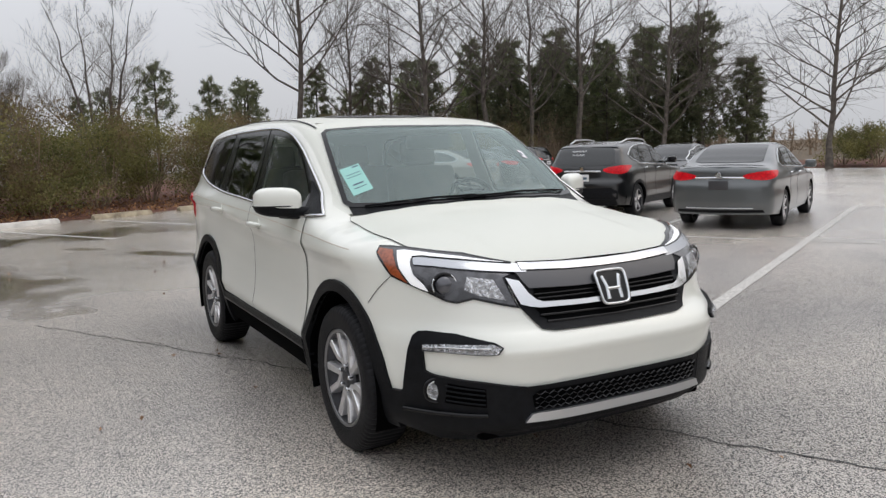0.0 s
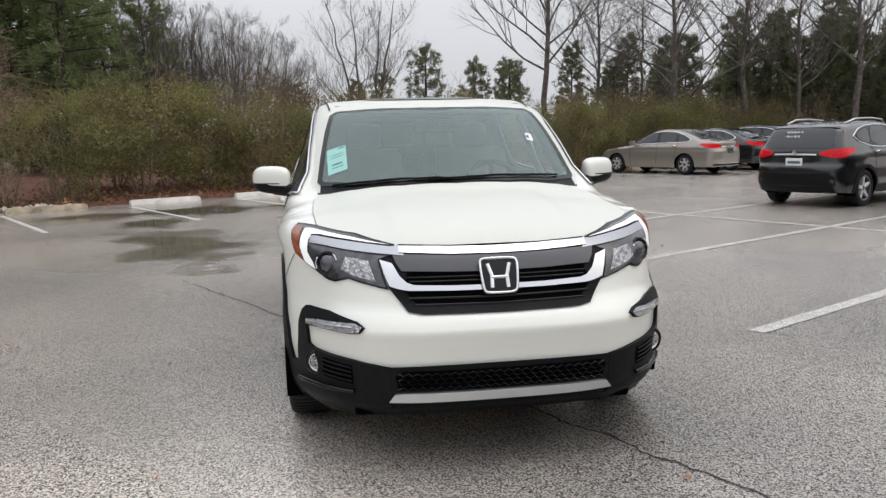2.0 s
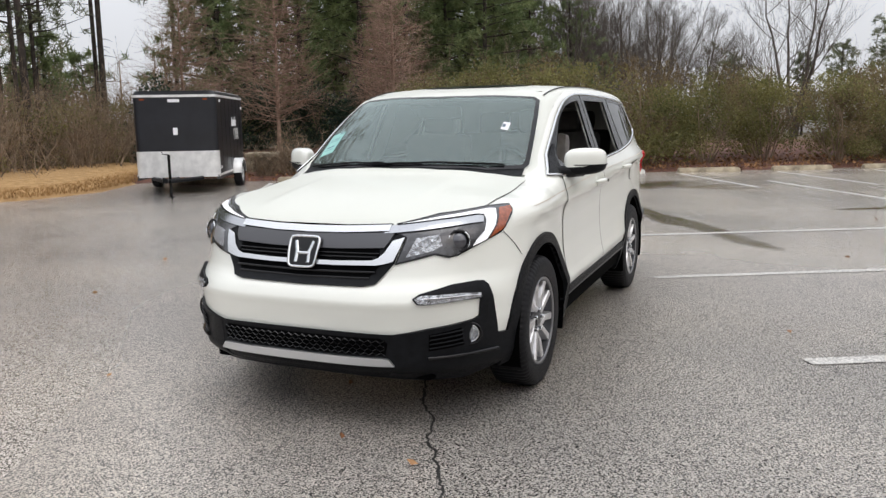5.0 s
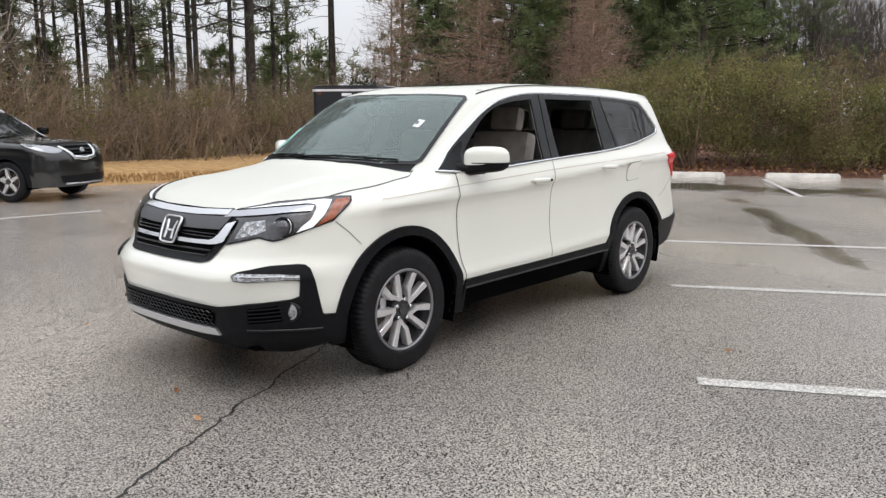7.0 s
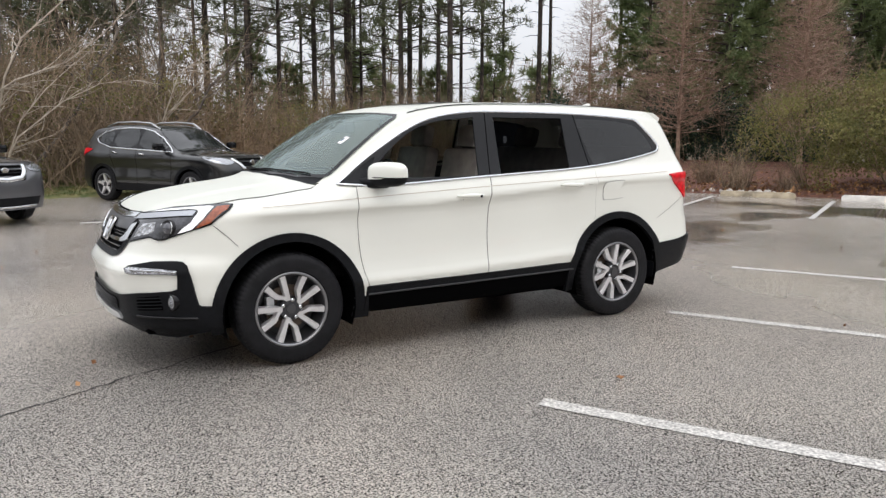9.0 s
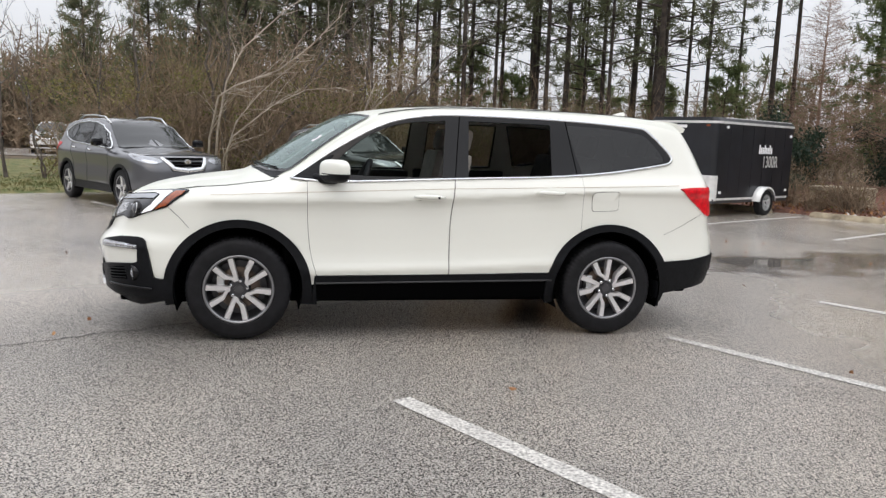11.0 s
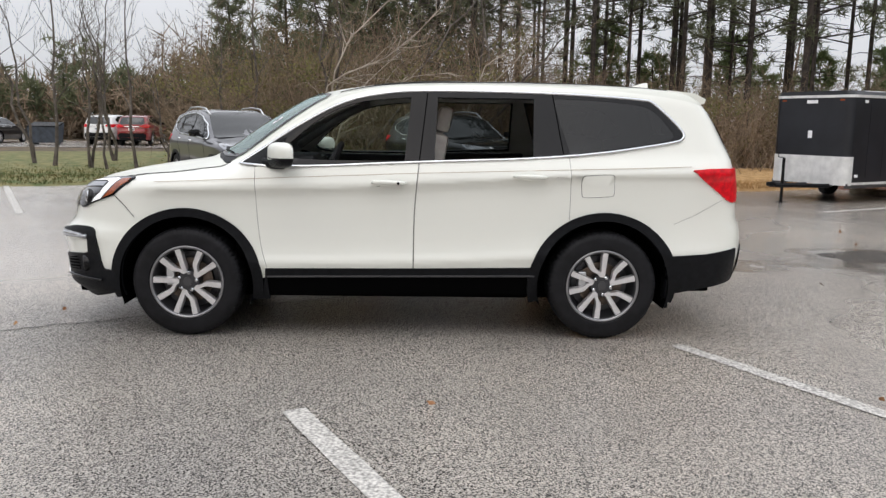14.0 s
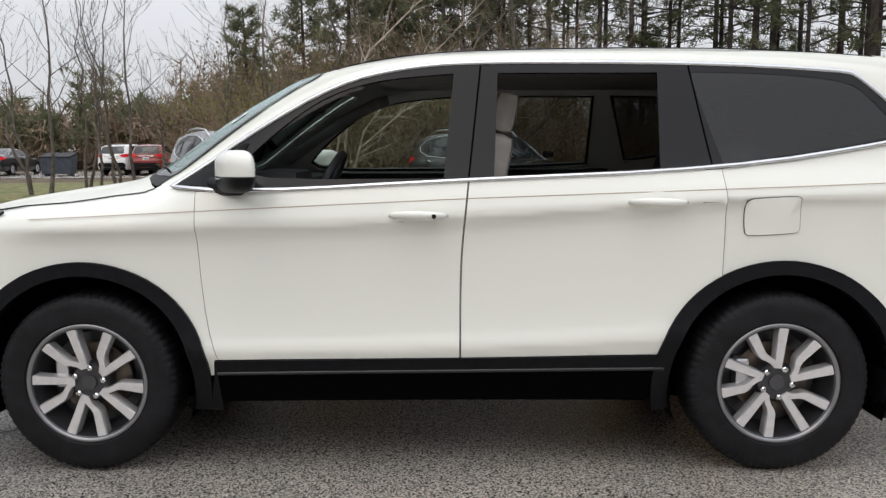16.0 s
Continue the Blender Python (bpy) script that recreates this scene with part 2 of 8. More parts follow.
DARK_LEAF = mat("dark_evergreen_leaves", (0.018, 0.036, 0.022), 0.4, color2=(0.045, 0.075, 0.045), scale=1.5, island=0.4)
for leafy in (NEEDLES, GREEN_NEEDLES, OLIVE_LEAF, BROWN_LEAF, DARK_LEAF):
    n_, l_ = leafy.node_tree.nodes, leafy.node_tree.links
    b_ = n_["Principled BSDF"]
    thin, blend = n_.new("ShaderNodeBsdfTranslucent"), n_.new("ShaderNodeMixShader")
    blend.inputs[0].default_value = 0.5
    l_.new(b_.inputs["Base Color"].links[0].from_socket, thin.inputs["Color"])
    l_.new(b_.outputs[0], blend.inputs[1])
    l_.new(thin.outputs[0], blend.inputs[2])
    l_.new(blend.outputs[0], n_["Material Output"].inputs[0])
TWIG = mat("brown_twigs", (0.135, 0.098, 0.064), 0.9, color2=(0.30, 0.222, 0.152), scale=2, island=0.3)

# ---------- mesh helpers ----------
class Mesh:
    """Vertices and faces of one part, gathered before they become an object."""

    def __init__(self):
        self.v, self.f = [], []

    def add(self, verts, faces):
        k = len(self.v)
        self.v.extend(tuple(p) for p in verts)
        self.f.extend(tuple(k + i for i in q) for q in faces)
        return self

    def box(self, c, s, rz=0.0, taper=1.0, bevel=0.0):
        bm = bmesh.new()
        bmesh.ops.create_cube(bm, size=1)
        for p in bm.verts:
            k = taper if p.co.z > 0 else 1.0
            p.co = Vector((p.co.x * s[0] * k, p.co.y * s[1] * k, p.co.z * s[2]))
        if bevel:
            bmesh.ops.bevel(bm, geom=bm.edges[:], offset=bevel, segments=2, affect="EDGES", profile=0.6)
        m = pose(*c, 0, 0, rz)
        bm.verts.index_update()
        self.add([m @ p.co for p in bm.verts], [[q.index for q in f.verts] for f in bm.faces])
        bm.free()
        return self

    def tube(self, pts, radii, sides=6, caps=True):
        pts = [Vector(p) for p in pts]
        if isinstance(radii, (int, float)):
            radii = [radii] * len(pts)
        rings, up = [], Vector((0.13, 0.27, 1)).normalized()
        for i, p in enumerate(pts):
            d = (pts[min(i + 1, len(pts) - 1)] - pts[max(i - 1, 0)]).normalized()
            a = d.cross(up)
            if a.length < 0.05:
                a = d.cross(Vector((1, 0, 0)))
            a.normalize()
            b = d.cross(a)
            rings.append([p + (a * math.cos(2 * math.pi * k / sides) + b * math.sin(2 * math.pi * k / sides)) * radii[i] for k in range(sides)])
        faces = []
        for i in range(len(pts) - 1):
            for k in range(sides):
                j = (k + 1) % sides
                faces.append((i * sides + k, i * sides + j, (i + 1) * sides + j, (i + 1) * sides + k))
        if caps:
            faces.append(tuple(range(sides))[::-1])
            faces.append(tuple((len(pts) - 1) * sides + k for k in range(sides)))
        return self.add([q for r in rings for q in r], faces)

    def lathe(self, prof, n=48, axis="y", c=(0, 0, 0), close=False):
        """Turn a profile of (radius, height along the axis)."""
        vs, fs = [], []
        for i in range(n):
            a = 2 * math.pi * i / n
            for r, h in prof:
                x, z = r * math.cos(a), r * math.sin(a)
                p = (x, h, z) if axis == "y" else (x, z, h) if axis == "z" else (h, x, z)
                vs.append((p[0] + c[0], p[1] + c[1], p[2] + c[2]))
        m = len(prof)
        for i in range(n):
            j = (i + 1) % n
            for k in range(m - 1 if not close else m):
                l = (k + 1) % m
                fs.append((i * m + k, i * m + l, j * m + l, j * m + k))
        return self.add(vs, fs)

    def ob(self, name, material, parent=None, label="", smooth=False, angle=None):
        me = bpy.data.meshes.new(name)
        me.from_pydata(self.v, [], self.f)
        me.materials.append(material)
        if smooth or angle:
            me.polygons.foreach_set("use_smooth", [True] * len(me.polygons))
        me.update()
        if angle:
            me.set_sharp_from_angle(angle=radians(angle))
        o = new(name, me)
        if parent:
            o.parent = parent
        return tagged(o, label)


def empty(name, m, label="", category="", group=""):
    o = new(name)
    o.empty_display_size = 0.2
    o.matrix_world = m
    return tagged(o, label, category, group)


def inside(px, py, poly):
    res = np.zeros(len(px), bool)
    n = len(poly)
    for i in range(n):
        x1, y1 = poly[i]
        x2, y2 = poly[(i + 1) % n]
        if y1 == y2:
            continue
        c = ((y1 > py) != (y2 > py)) & (px < (x2 - x1) * (py - y1) / (y2 - y1) + x1)
        res ^= c
    return res


def edge_dist(px, py, poly):
    d = np.full(len(px), 1e9)
    for i in range(len(poly)):
        a, b = np.array(poly[i]), np.array(poly[(i + 1) % len(poly)])
        e = b - a
        t = np.clip(((px - a[0]) * e[0] + (py - a[1]) * e[1]) / max(e @ e, 1e-12), 0, 1)
        d = np.minimum(d, np.hypot(px - a[0] - t * e[0], py - a[1] - t * e[1]))
    return d


def rounded(poly, times=2, keep=()):
    """Cut the corners of a closed outline, but for those to be kept sharp."""
    pts = [(tuple(p), i in keep) for i, p in enumerate(poly)]
    for _ in range(times):
        res = []
        for i, (p, k) in enumerate(pts):
            if k:
                res.append((p, True))
                continue
            a, b = pts[i - 1][0], pts[(i + 1) % len(pts)][0]
            res.append((tuple(p[j] * 0.75 + a[j] * 0.25 for j in range(len(p))), False))
            res.append((tuple(p[j] * 0.75 + b[j] * 0.25 for j in range(len(p))), False))
        pts = res
    return [p for p, _ in pts]


def dense(poly, step, closed=True):
    res = []
    n = len(poly)
    for i in range(n if closed else n - 1):
        a, b = Vector(poly[i]), Vector(poly[(i + 1) % n])
        k = max(1, int((b - a).length / step))
        res += [tuple(a.lerp(b, j / k)) for j in range(k)]
    if not closed:
        res.append(tuple(poly[-1]))
    return res


def grown(poly, d):
    """An outline moved outwards by d."""
    n = len(poly)
    area = sum(poly[i][0] * poly[(i + 1) % n][1] - poly[(i + 1) % n][0] * poly[i][1] for i in range(n))
    s = 1 if area > 0 else -1
    res = []
    for i in range(n):
        a, p, b = Vector(poly[i - 1]), Vector(poly[i]), Vector(poly[(i + 1) % n])
        e1, e2 = (p - a), (b - p)
        if e1.length < 1e-7 or e2.length < 1e-7:
            res.append(tuple(p))
            continue
        n1, n2 = Vector((e1.y, -e1.x)).normalized() * s, Vector((e2.y, -e2.x)).normalized() * s
        m = n1 + n2
        if m.length < 0.3:
            m = n1
        m.normalize()
        res.append(tuple(p + m * d / max(0.5, m.dot(n1))))
    return res


def spline(pts):
    """A smooth table through (a, b) pairs, for np.interp."""
    p = np.array(pts, float)
    x, y = p[:, 0], p[:, 1]
    d = np.diff(y) / np.diff(x)
    m = np.zeros(len(x))
    m[0], m[-1] = d[0], d[-1]
    for i in range(1, len(x) - 1):
        m[i] = 0 if d[i - 1] * d[i] <= 0 else 2 * d[i - 1] * d[i] / (d[i - 1] + d[i])
    xs = np.linspace(x[0], x[-1], 500)
    i = np.clip(np.searchsorted(x, xs) - 1, 0, len(x) - 2)
    h = x[i + 1] - x[i]
    t = (xs - x[i]) / h
    ys = (2 * t**3 - 3 * t**2 + 1) * y[i] + (t**3 - 2 * t**2 + t) * h * m[i] + (-2 * t**3 + 3 * t**2) * y[i + 1] + (t**3 - t**2) * h * m[i + 1]
    return lambda q: np.interp(q, xs, ys)


def smax(a, b, k):
    h = np.maximum(k - np.abs(a - b), 0) / k
    return np.maximum(a, b) + h * h * k * 0.25


class Body:
    """The skin of a car as one smooth solid: nose at -x, its left side at -y. Sheets are cut from it by outlines."""

    def __init__(self, top, nose, tail, plan, flank, nose_bow=0.26, tail_bow=0.16, bow_w=0.9, crown=0.035, glass_bow=0.16, glass_at=(-1.7, 0.0), ridge=0.0, bottom=0.2, k_top=0.09, k_end=0.16, bow_p=3.2, taper=None, creases=None):
        self.top, self.nose, self.tail, self.plan, self.flank = spline(top), spline(nose), spline(tail), spline(plan), spline(flank)
        self.nose_bow, self.tail_bow, self.bow_w, self.crown, self.glass_bow, self.glass_at = nose_bow, tail_bow, bow_w, crown, glass_bow, glass_at
        self.ridge, self.bottom, self.k_top, self.k_end, self.bow_p = ridge, bottom, k_top, k_end, bow_p
        self.taper = spline(taper) if taper else None
        self.creases = [spline(c) for c in creases] if creases else None

    def f(self, p):
        x, y, z = p[..., 0], np.abs(p[..., 1]), p[..., 2]
        zf = z
        if self.creases:
            low, high = self.creases[0](x), self.creases[1](x)
            k = np.clip((z - 0.58) / 0.40, 0, 1)
            zf = z - (low * (1 - k) + high * k) * np.clip((1.26 - z) / 0.17, 0, 1)
        side = y - (self.plan(x) + self.flank(zf))
        if self.taper:
            side = side + self.taper(x) * np.clip((z - 1.16) / 0.12, 0, 1)
        g0, g1 = self.glass_at
        s = np.clip((x - g0) / 0.5, 0, 1) * np.clip((g1 - x) / 0.5, 0, 1)
        xe = x - self.glass_bow * s * (y / 0.8) ** 2
        zt = self.top(xe) - self.crown * (y / 0.8) ** 2.4
        if self.ridge:
            h = np.clip((-1.32 - x) / 0.2, 0, 1) * np.clip((x + 2.25) / 0.35, 0, 1)
            zt = zt - self.ridge * h * np.clip((y - 0.40) / 0.09, 0, 1) ** 2 * (3 - 2 * np.clip((y - 0.40) / 0.09, 0, 1))
        up = (z - zt) * 0.9
        front = (self.nose(z) + self.nose_bow * (y / self.bow_w) ** self.bow_p) - x
        back = x - (self.tail(z) - self.tail_bow * (y / self.bow_w) ** 3.0)
        r = smax(side, up, self.k_top)
        r = smax(r, front, self.k_end)
        r = smax(r, back, 0.12)
        return np.maximum(r, self.bottom - z)

    def cast(self, start, way, reach):
        """First meeting of rays with the skin, and the normals there."""
        start = np.asarray(start, float)
        way = np.asarray(way, float)
        n = 140
        ts = np.linspace(0, reach, n)
        vals = self.f(start[:, None, :] + way * ts[None, :, None])
        neg = vals < 0
        hit = neg.any(1)
        i = np.where(hit, neg.argmax(1), vals.argmin(1))
        i = np.maximum(i, 1)
        lo, hi = ts[i - 1].copy(), ts[i].copy()
        for _ in range(22):
            mid = (lo + hi) / 2
            neg = self.f(start + way * mid[:, None]) < 0
            hi = np.where(neg, mid, hi)
            lo = np.where(neg, lo, mid)
        t = np.where(hit, hi, ts[np.minimum(i, n - 1)])
        p = start + way * t[:, None]
        e = 0.004
        g = np.stack([self.f(p + np.eye(3)[a] * e) - self.f(p - np.eye(3)[a] * e) for a in range(3)], -1)
        g /= np.maximum(np.linalg.norm(g, axis=1), 1e-9)[:, None]
        return p, g


# ways in which outlines are laid on a body: (first axis, second axis, ray)
VIEWS = {
    "left": ((1, 0, 0), (0, 0, 1), (0, 1, 0)),
    "right": ((1, 0, 0), (0, 0, 1), (0, -1, 0)),
    "front": ((0, 1, 0), (0, 0, 1), (1, 0, 0)),
    "rear": ((0, 1, 0), (0, 0, 1), (-1, 0, 0)),
    "top": ((1, 0, 0), (0, 1, 0), (0, 0, -1)),
    "corner_left": ((0.7071, -0.7071, 0), (0, 0, 1), (0.7071, 0.7071, 0)),
    "corner_right": ((0.7071, 0.7071, 0), (0, 0, 1), (0.7071, -0.7071, 0)),
}


def lay(body, view, pts2):
    a, b, w = (np.array(q, float) for q in VIEWS[view])
    p = np.asarray(pts2, float)
    start = p[:, :1] * a + p[:, 1:2] * b - w * 3.2
    return body.cast(start, w, 6.4)


def flat(view, pts3):
    """3D places to the two coordinates of a view."""
    a, b, _ = (np.array(q, float) for q in VIEWS[view])
    p = np.asarray(pts3, float)
    return [tuple(q) for q in np.stack([p @ a, p @ b], -1)]


def sheet(body, name, material, parent, view, outline, holes=(), step=0.04, off=0.0, label="", thick=0.0, edge=None):
    """A piece of skin inside an outline, with holes, following the body at a distance off."""
    from mathutils.geometry import delaunay_2d_cdt
    es = edge or step
    loops = [dense(outline, es)] + [dense(h, es) for h in holes]
    pts, cons = [], []
    for lp in loops:
        k = len(pts)
        pts += [Vector((q[0], q[1])) for q in lp]
        cons += [(k + i, k + (i + 1) % len(lp)) for i in range(len(lp))]
    o = np.array(loops[0])
    gx = np.arange(o[:, 0].min() + step * 0.5, o[:, 0].max(), step)
    gy = np.arange(o[:, 1].min() + step * 0.5, o[:, 1].max(), step)
    if len(gx) and len(gy):
        X, Y = (q.ravel() for q in np.meshgrid(gx, gy))
        ok = inside(X, Y, loops[0]) & (edge_dist(X, Y, loops[0]) > es * 0.6)
        for h in loops[1:]:
            ok &= ~inside(X, Y, h) & (edge_dist(X, Y, h) > es * 0.6)
        pts += [Vector((x, y)) for x, y in zip(X[ok], Y[ok])]
    vs, _, fs, *_ = delaunay_2d_cdt(pts, cons, [], 0, 1e-6)
    v2 = np.array([(q[0], q[1]) for q in vs])
    fa = np.array([tuple(q) for q in fs if len(q) == 3])
    c = v2[fa].mean(1)
    ok = inside(c[:, 0], c[:, 1], loops[0])
    for h in loops[1:]:
        ok &= ~inside(c[:, 0], c[:, 1], h)
    fa = fa[ok]
    p, n = lay(body, view, v2)
    p = p + n * off
    tri = p[fa]
    fn = np.cross(tri[:, 1] - tri[:, 0], tri[:, 2] - tri[:, 0])
    flip = (fn * n[fa[:, 0]]).sum(1) < 0
    fa[flip] = fa[flip][:, ::-1]
    verts, faces, norms = p.tolist(), fa.tolist(), n.tolist()
    if thick:
        k = len(verts)
        inner = p - n * thick
        verts += inner.tolist()
        norms += (-n).tolist()
        cnt = {}
        for q in fa.tolist():
            for i in range(3):
                e = (q[i], q[(i + 1) % 3])
                cnt[e] = cnt.get(e, 0) + 1
        rim = [e for e in cnt if (e[1], e[0]) not in cnt]
        side_faces = [[a, a + k, b + k, b] for a, b in rim]
        faces += [[q + k for q in t[::-1]] for t in fa.tolist()] + side_faces
    me = bpy.data.meshes.new(name)
    me.from_pydata(verts, [], faces)
    me.materials.append(material)
    me.polygons.foreach_set("use_smooth", [True] * len(me.polygons))
    me.update()
    if not thick:
        me.normals_split_custom_set_from_vertices(norms)
    else:
        ln = np.zeros((len(me.loops), 3))
        vi = np.zeros(len(me.loops), int)
        me.loops.foreach_get("vertex_index", vi)
        ln[:] = np.array(norms)[vi]
        ns = len(side_faces)
        for poly in me.polygons[len(me.polygons) - ns:]:
            for li in poly.loop_indices:
                ln[li] = poly.normal
        me.normals_split_custom_set(ln.tolist())
    ob = new(name, me)
    ob.parent = parent
    return tagged(ob, label)


def ribbon(body, name, material, parent, view, line, width, off=0.006, height=0.006, step=0.03, label="", closed=False):
    """A raised strip that follows a line on the body."""
    ln = dense(line, step, closed)
    p, n = lay(body, view, ln)
    ms = Mesh()
    k = len(ln)
    rings = []
    for i in range(k):
        d = p[(i + 1) % k] - p[i - 1] if closed else p[min(i + 1, k - 1)] - p[max(i - 1, 0)]
        d /= max(np.linalg.norm(d), 1e-9)
        s = np.cross(n[i], d)
        w = width / 2
        rings.append([p[i] + s * w + n[i] * (off - height), p[i] + s * w * 0.8 + n[i] * off, p[i] - s * w * 0.8 + n[i] * off, p[i] - s * w + n[i] * (off - height)])
    fs = []
    for i in range(k if closed else k - 1):
        j = (i + 1) % k
        for q in range(3):
            fs.append((i * 4 + q, i * 4 + q + 1, j * 4 + q + 1, j * 4 + q))
    ms.add([q for r in rings for q in r], fs)
    return ms.ob(name, material, parent, label, smooth=True)


def arc(cx, cz, r, a0, a1, n=24, rz=None):
    return [(cx + r * math.cos(radians(a0 + (a1 - a0) * i / n)), cz + (rz or r) * math.sin(radians(a0 + (a1 - a0) * i / n))) for i in range(n + 1)]


def glass_material(name, tint, ior=1.5, rough=0.0, gloss=(1, 1, 1), veil=0.0):
    m = bpy.data.materials.new(name)
    m.use_nodes = True
    n, l = m.node_tree.nodes, m.node_tree.links
    n.clear()
    out, mx = n.new("ShaderNodeOutputMaterial"), n.new("ShaderNodeMixShader")
    tr, gl, fr = n.new("ShaderNodeBsdfTransparent"), n.new("ShaderNodeBsdfGlossy"), n.new("ShaderNodeFresnel")
    tr.inputs["Color"].default_value = (*tint, 1)
    gl.inputs["Color"].default_value = (*gloss, 1)
    gl.inputs["Roughness"].default_value = rough
    fr.inputs["IOR"].default_value = ior
    l.new(fr.outputs[0], mx.inputs[0])
    l.new(tr.outputs[0], mx.inputs[1])
    l.new(gl.outputs[0], mx.inputs[2])
    src = mx.outputs[0]
    if veil:
        # a thin grey-green diffuse veil: rain, and milky sky reflection put in as colour
        di, m2 = n.new("ShaderNodeBsdfDiffuse"), n.new("ShaderNodeMixShader")
        di.inputs["Color"].default_value = (0.44, 0.50, 0.48, 1)
        no, mr, tc = n.new("ShaderNodeTexNoise"), n.new("ShaderNodeMapRange"), n.new("ShaderNodeTexCoord")
        no.inputs["Scale"].default_value, no.inputs["Detail"].default_value = 5, 8
        mr.inputs["From Min"].default_value, mr.inputs["From Max"].default_value = 0.3, 0.7
        mr.inputs["To Min"].default_value, mr.inputs["To Max"].default_value = veil * 0.8, veil * 1.2
        l.new(tc.outputs["Object"], no.inputs["Vector"])
        l.new(no.outputs["Fac"], mr.inputs["Value"])
        l.new(mr.outputs["Result"], m2.inputs[0])
        l.new(src, m2.inputs[1])
        l.new(di.outputs[0], m2.inputs[2])
        src = m2.outputs[0]
    l.new(src, out.inputs[0])
    return m


GLASS = glass_material("clear_window_glass", (0.60, 0.69, 0.63), 1.6, veil=0.06)
# windscreen: its diffuse part stands in for the reflected sky
SHIELD = glass_material("windscreen_glass", (0.55, 0.65, 0.65), 1.8, gloss=(0.84, 1.0, 0.98), veil=0.12)
TINT = glass_material("dark_tinted_glass", (0.05, 0.055, 0.06), 1.5)
RED_LENS = mat("red_lamp_lens", (0.60, 0.004, 0.012), 0.3, vary=0.25, scale=26, coat=0.2, spec=0.2)
AMBER = mat("amber_reflector", (0.27, 0.06, 0.018), 0.2, vary=0.3, scale=60, coat=0.6)
LAMP_BASE = mat("lamp_reflector", (0.05, 0.05, 0.055), 0.18, 0.5, vary=0.5, scale=22, coat=0.8)
MINT = mat("mint_paper", (0.30, 0.58, 0.53), 0.6)
WHITE_PAPER = mat("white_paper", (0.8, 0.8, 0.82), 0.6)
INK = mat("dark_ink", (0.08, 0.12, 0.16), 0.6)
PINSTRIPE = mat("tan_pinstripe", (0.40, 0.31, 0.23), 0.5)
TINT2 = glass_material("tinted_side_glass", (0.22, 0.24, 0.24), 1.5)
CRYSTAL = mat("faceted_lamp_reflector", (0.42, 0.43, 0.45), 0.12, 0.85, vary=0.5, scale=60, bump=1.0, bump_scale=110, coat=1.0)
SATIN = mat("satin_black", (0.02, 0.021, 0.023), 0.3, spec=0.6)
LAMP_GLASS = mat("lamp_glass", (0.30, 0.31, 0.33), 0.08, 0.7, coat=1.0)
LENS_DARK = mat("dark_projector_lens", (0.06, 0.06, 0.07), 0.06, 0.3, coat=1.0)
LAMP_CHROME = mat("shaded_chrome", (0.40, 0.41, 0.43), 0.16, 1.0)
SPOKE = mat("machined_alloy", (0.72, 0.71, 0.715), 0.30, 0.7, vary=0.05, scale=30)
RIM_LIP = mat("rim_edge", (0.26, 0.26, 0.27), 0.28, 0.8)
GUIDE = mat("lit_light_guide", (0.75, 0.76, 0.78), 0.3)
GUIDE.node_tree.nodes["Principled BSDF"].inputs["Emission Color"].default_value = (1, 0.98, 0.95, 1)
GUIDE.node_tree.nodes["Principled BSDF"].inputs["Emission Strength"].default_value = 0.45

# ---------- ground ----------
def slab(name, outline, z, material, label, kind="structure", category=""):
    bm = bmesh.new()
    vs = [bm.verts.new((p[0], p[1], z)) for p in outline]
    bm.faces.new(vs)
    bmesh.ops.triangulate(bm, faces=bm.faces[:])
    bm.normal_update()
    if bm.faces[:][0].normal.z < 0:
        bmesh.ops.reverse_faces(bm, faces=bm.faces[:])
    me = bpy.data.meshes.new(name)
    bm.to_mesh(me)
    bm.free()
    me.materials.append(material)
    return tagged(new(name, me), label, category or name, kind=kind)


def bank(name, edge, away, depths, heights, material, label, bump=0.03, category="ground"):
    """A strip of soil or grass that rises from an edge line, in rows at the depths given."""
    ms = Mesh()
    e = dense([tuple(p)[:2] for p in edge], 0.45, closed=False)
    n = len(e)
    fine, hh = [], []
    for i in range(len(depths) - 1):
        k = max(1, int((depths[i + 1] - depths[i]) / 0.45))
        for j in range(k):
            fine.append(depths[i] + (depths[i + 1] - depths[i]) * j / k)
            hh.append(heights[i] + (heights[i + 1] - heights[i]) * j / k)
    fine.append(depths[-1])
    hh.append(heights[-1])
    vs = []
    for d, h in zip(fine, hh):
        for x, y in e:
            w = 0.12 * noise.noise((x * 0.9, y * 0.9, 0)) if d == 0 else 0
            px, py = x + away[0] * (d + w), y + away[1] * (d + w)
            vs.append((px, py, h + (bump * noise.noise((px * 0.7, py * 0.7, 3)) + bump * 0.5 * noise.noise((px * 2.3, py * 2.3, 5)) if d > 0 else 0)))
    ms.add(vs, [(r * n + i, r * n + i + 1, (r + 1) * n + i + 1, (r + 1) * n + i) for r in range(len(fine) - 1) for i in range(n - 1)])
    o = ms.ob(name, material, None, smooth=True)
    if o.data.polygons[0].normal.z < 0:
        o.data.flip_normals()
    return tagged(o, label, category, kind="structure")


slab("ground", [(-900, -900), (900, -900), (900, 900), (-900, 900)], -0.06, FOREST_FLOOR, "brown leaf-littered ground out to the horizon")
